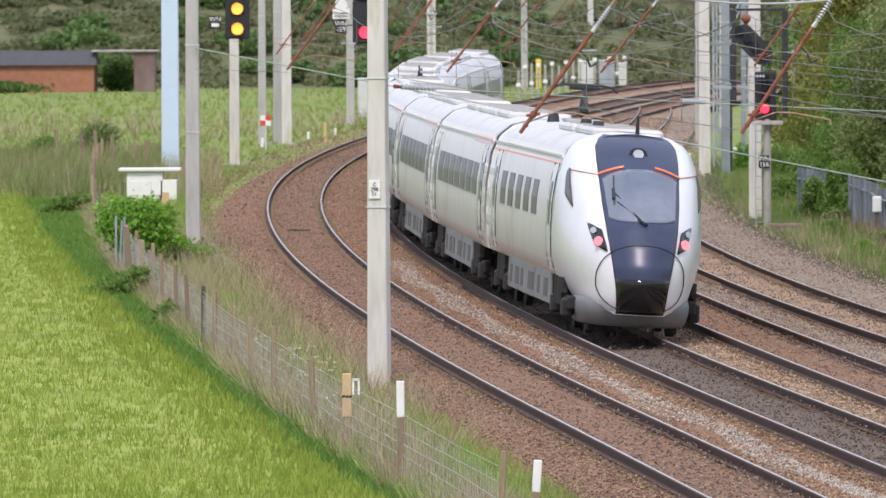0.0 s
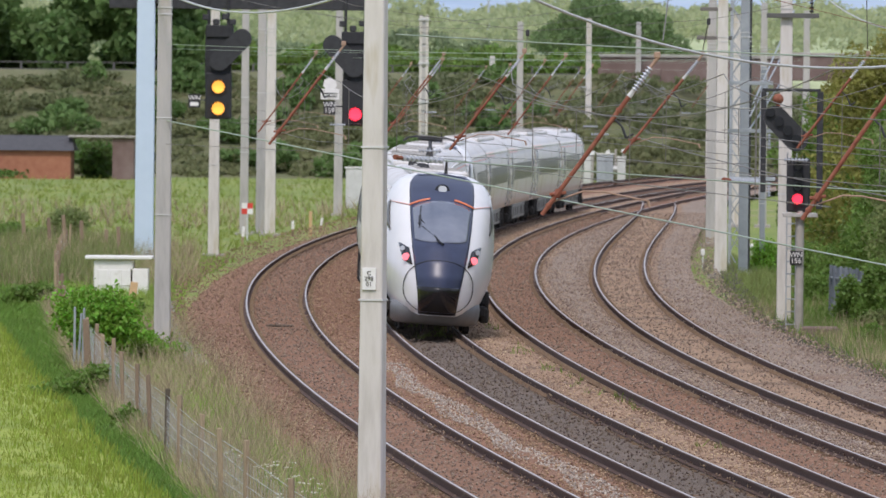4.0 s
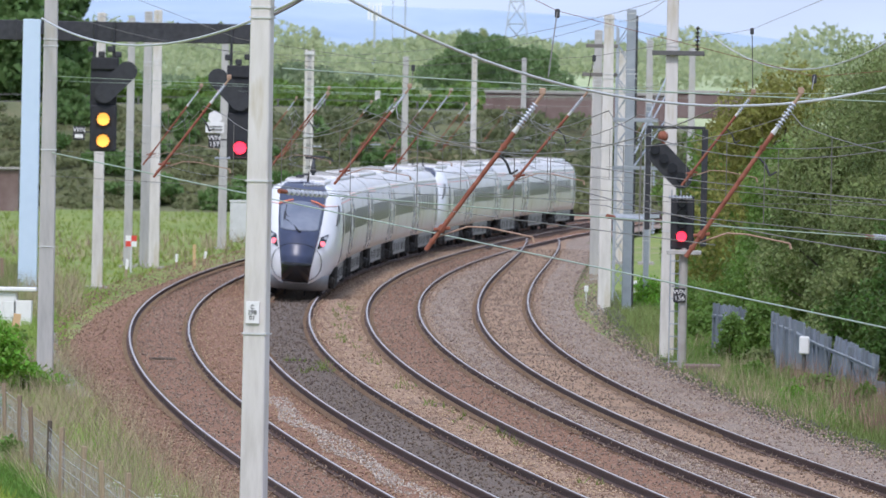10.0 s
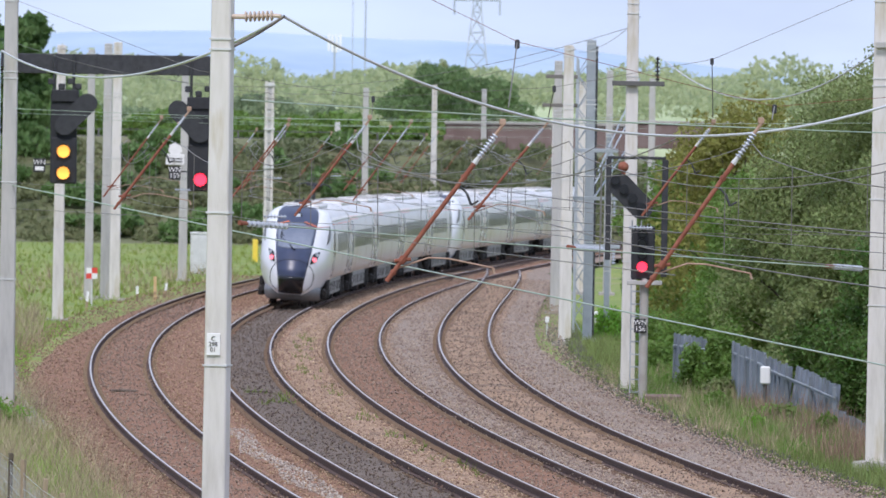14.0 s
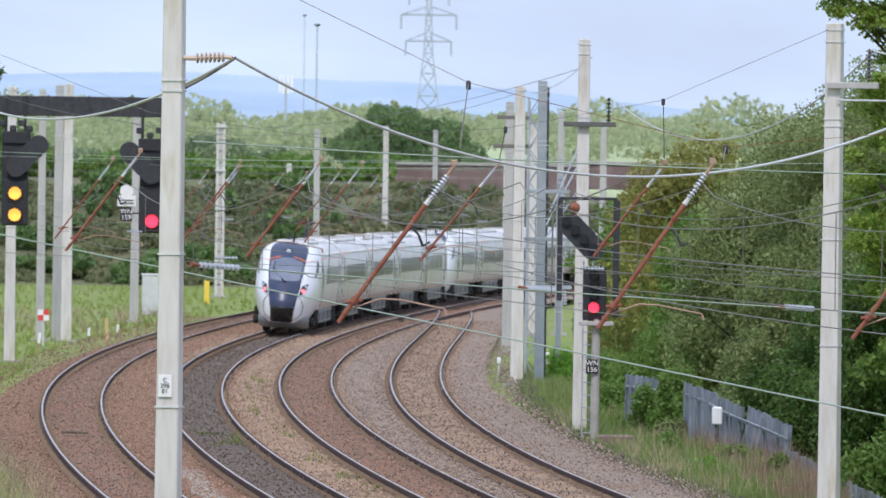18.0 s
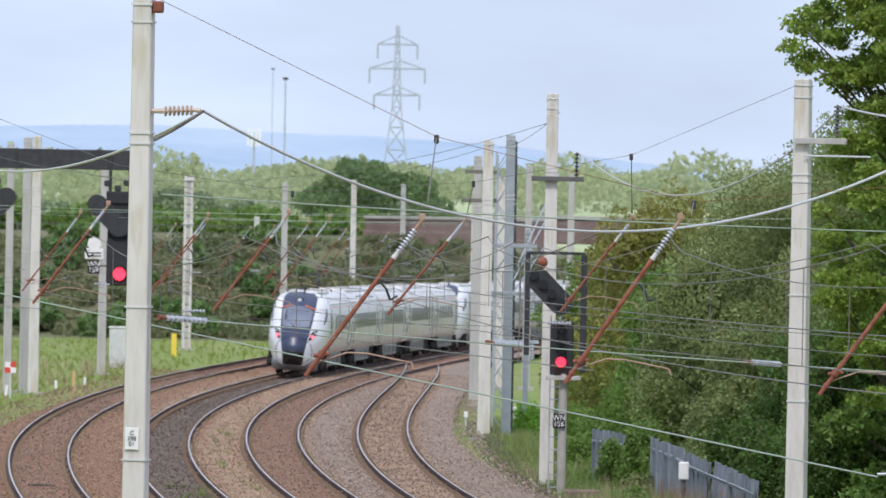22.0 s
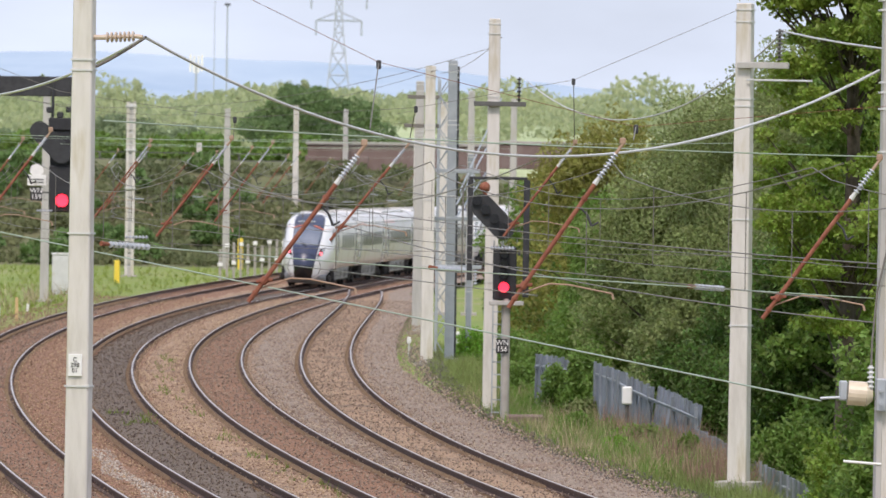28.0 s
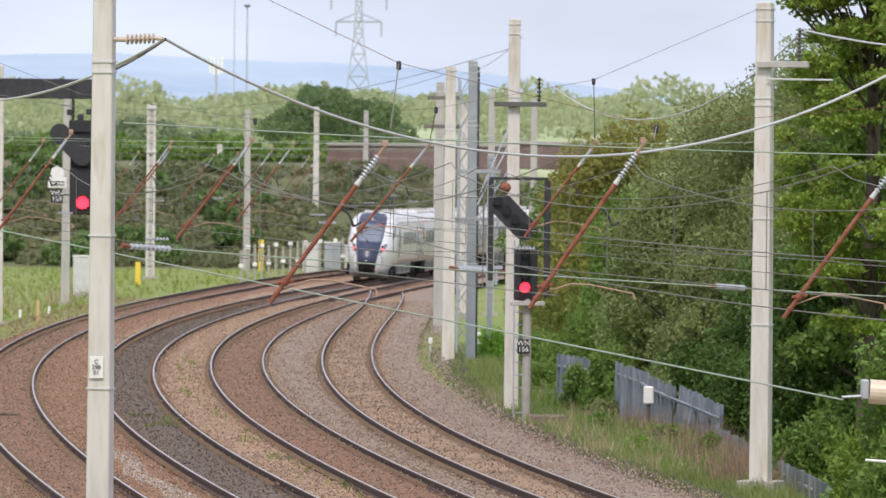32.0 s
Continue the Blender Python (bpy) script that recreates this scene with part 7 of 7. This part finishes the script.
# white umbels of cow parsley in the verge
pr = random.Random(77)
for i in range(9):
    y = pr.uniform(122, 142)
    x = fence_x(y) + pr.uniform(0.25, 1.1)
    c = empty("cow_parsley", pose(x, y, land(x, y)))
    bm = bmesh.new()
    heads = bmesh.new()
    hh = pr.uniform(0.5, 0.8)
    for q in range(4):
        e = (pr.uniform(-0.16, 0.16), pr.uniform(-0.16, 0.16), hh * pr.uniform(0.8, 1.0))
        tube(bm, (0, 0, 0), e, 0.006, 0.004, 4)
        for w in range(4):
            o = Vector((pr.uniform(-0.05, 0.05), pr.uniform(-0.05, 0.05), pr.uniform(0, 0.02)))
            tube(heads, Vector(e) + o, Vector(e) + o + Vector((0, 0, 0.010)), 0.010, 0.008, 5)
    part("stems", bm, M["lush"], c)
    part("flower_heads", heads, M["umbel"], c, "creamy white flower umbels")
    tagged(c, "cow parsley with creamy white umbels in long grass", "wild flower", "cow parsley plants")
# concrete cable trough beside the ballast
trough = empty("cable_trough")
LID = bpy.data.meshes.new("lid")
bm = bmesh.new()
box(bm, 0.42, 0.92, 0.14, None, 0.015)
bm.to_mesh(LID)
bm.free()
LID.materials.append(M["trough"])
y = 205.0
while y < 262:
    w = way(1, y)
    x = centre(1, y) - shoulder(y) - 0.28
    piece = new("lid", LID)
    piece.parent, piece.matrix_basis = trough, pose(x, y, -0.43 + pr.uniform(-0.01, 0.015), 0, pr.uniform(-1.5, 1.5), -math.degrees(math.atan2(w.x, w.y)) + pr.uniform(-1, 1))
    y += 0.97
tagged(trough, "row of grey concrete cable trough lids in the grass", "cable trough")

# loose stones on the ballast
def stones(name, n, y0, y1, xf0, xf1, material, label, seed, level=-0.10):
    r = np.random.default_rng(seed)
    base = np.array([(1, 0, -0.35), (-0.5, 0.87, -0.35), (-0.5, -0.87, -0.35), (0.1, 0, 0.9), (-0.1, 0.1, -0.8)], float)
    tri = np.array([(0, 1, 3), (1, 2, 3), (2, 0, 3), (1, 0, 4), (2, 1, 4), (0, 2, 4)])
    y = y0 + (y1 - y0) * r.random(n) ** 1.9
    f = r.random(n)
    x = np.array([xf0(a) + (xf1(a) - xf0(a)) * b for a, b in zip(y, f)])
    s = r.uniform(0.013, 0.030, (n, 1, 1)) * (0.8 + 0.4 * (y[:, None, None] / 300))
    q = r.normal(size=(n, 3, 3))
    u, _, vt = np.linalg.svd(q)
    v = (base[None] * r.uniform(0.7, 1.3, (n, 5, 1))) @ (u @ vt) * s
    v += np.stack([x, y, np.full(n, level) + r.uniform(-0.03, 0.03, n)], 1)[:, None, :]
    fs = (tri[None] + (np.arange(n) * 5)[:, None, None]).reshape(-1, 3)
    me = bpy.data.meshes.new(name)
    me.vertices.add(n * 5)
    me.vertices.foreach_set("co", v.ravel())
    me.loops.add(len(fs) * 3)
    me.loops.foreach_set("vertex_index", fs.ravel().astype(np.int32))
    me.polygons.add(len(fs))
    me.polygons.foreach_set("loop_start", np.arange(0, len(fs) * 3, 3, dtype=np.int32))
    me.materials.append(material)
    me.update(calc_edges=True)
    return tagged(new(name, me), label, "ballast stones", kind="stuff")


M["stone_brown"] = mat("brown_stones", [(0.213, 0.138, 0.090), (0.375, 0.250, 0.173)], 0.95, 3, bump=0.0, island=0.38)
M["stone_rust"] = mat("rust_tan_stones", [(0.252, 0.162, 0.103), (0.432, 0.294, 0.198)], 0.95, 3, bump=0.0, island=0.38)
M["stone_pink"] = mat("pink_grey_stones", [(0.258, 0.190, 0.146), (0.435, 0.335, 0.265)], 0.95, 3, bump=0.0, island=0.38)
M["stone_foot"] = mat("dirty_grey_stones", [(0.10, 0.088, 0.078), (0.19, 0.17, 0.155)], 0.95, 3, bump=0.0, island=0.35)
M["stone_tan"] = mat("tan_stones", [(0.290, 0.196, 0.134), (0.507, 0.366, 0.260)], 0.95, 3, bump=0.0, island=0.38)
stones("left_stones", 14000, 94, 440, lambda y: centre(1, y) - shoulder(y) - 0.2, lambda y: centre(1, y) - 0.72, M["stone_brown"], "rust-brown ballast stones", 31)
stones("six_foot_stones", 18000, 94, 440, lambda y: centre(1, y) + 0.72, lambda y: centre(2, y) - 0.72, M["stone_rust"], "rust-brown ballast stones", 32)
stones("middle_stones", 18000, 94, 440, lambda y: centre(2, y) + 0.72, lambda y: centre(3, y) - 0.72, M["stone_tan"], "tan ballast stones", 33)
stones("right_stones", 19000, 105, 440, lambda y: centre(3, y) + 0.72, lambda y: centre(4, y) - 0.72, M["stone_pink"], "pinkish grey ballast stones", 34)
M["stone_oil"] = mat("oily_grey_stones", [(0.109, 0.079, 0.061), (0.203, 0.153, 0.117)], 0.9, 3, bump=0.0, island=0.38)
M["stone_dark"] = mat("oily_brown_stones", [(0.200, 0.144, 0.109), (0.338, 0.256, 0.198)], 0.9, 3, bump=0.0, island=0.38)
for k, n in ((1, 9000), (2, 9000), (3, 9000), (4, 8000)):
    stones("four_foot_stones", int(n * 1.05), 94, 440, lambda y, k=k: centre(k, y) - 0.72, lambda y, k=k: centre(k, y) + 0.72, M["stone_oil"] if k == 2 else M["stone_dark"], "dark brown ballast stones between the rails", 40 + k, -0.125)
stones("cess_stones", 19000, 105, 440, lambda y: centre(4, y) + 0.72, lambda y: centre(4, y) + 3.0, M["stone_pink"], "pinkish grey ballast stones", 35)

stones("dirty_stones", 5000, 150, 330, lambda y: centre(4, y) + 2.6, lambda y: centre(4, y) + 3.6, M["stone_foot"], "grey dirty stones at the foot of the ballast", 52, -0.22)
M["stone_pale"] = mat("pale_limestone_chips", [(0.36, 0.31, 0.26), (0.52, 0.46, 0.40)], 0.95, 3, bump=0.0, island=0.25)
stones("pale_stones", 9000, 94, 200, lambda y: centre(2, y) - 1.75 + 0.12 * math.sin(y * 0.4), lambda y: centre(2, y) - 1.28 + 0.1 * math.sin(y * 0.23), M["stone_pale"], "pale stone chips along the track", 51)


def motions():
    """The train rolls away round the bend."""
    for i, c in enumerate(train):
        walk(c, [(t, car_pose(t, i)) for t in range(33)])


motions()
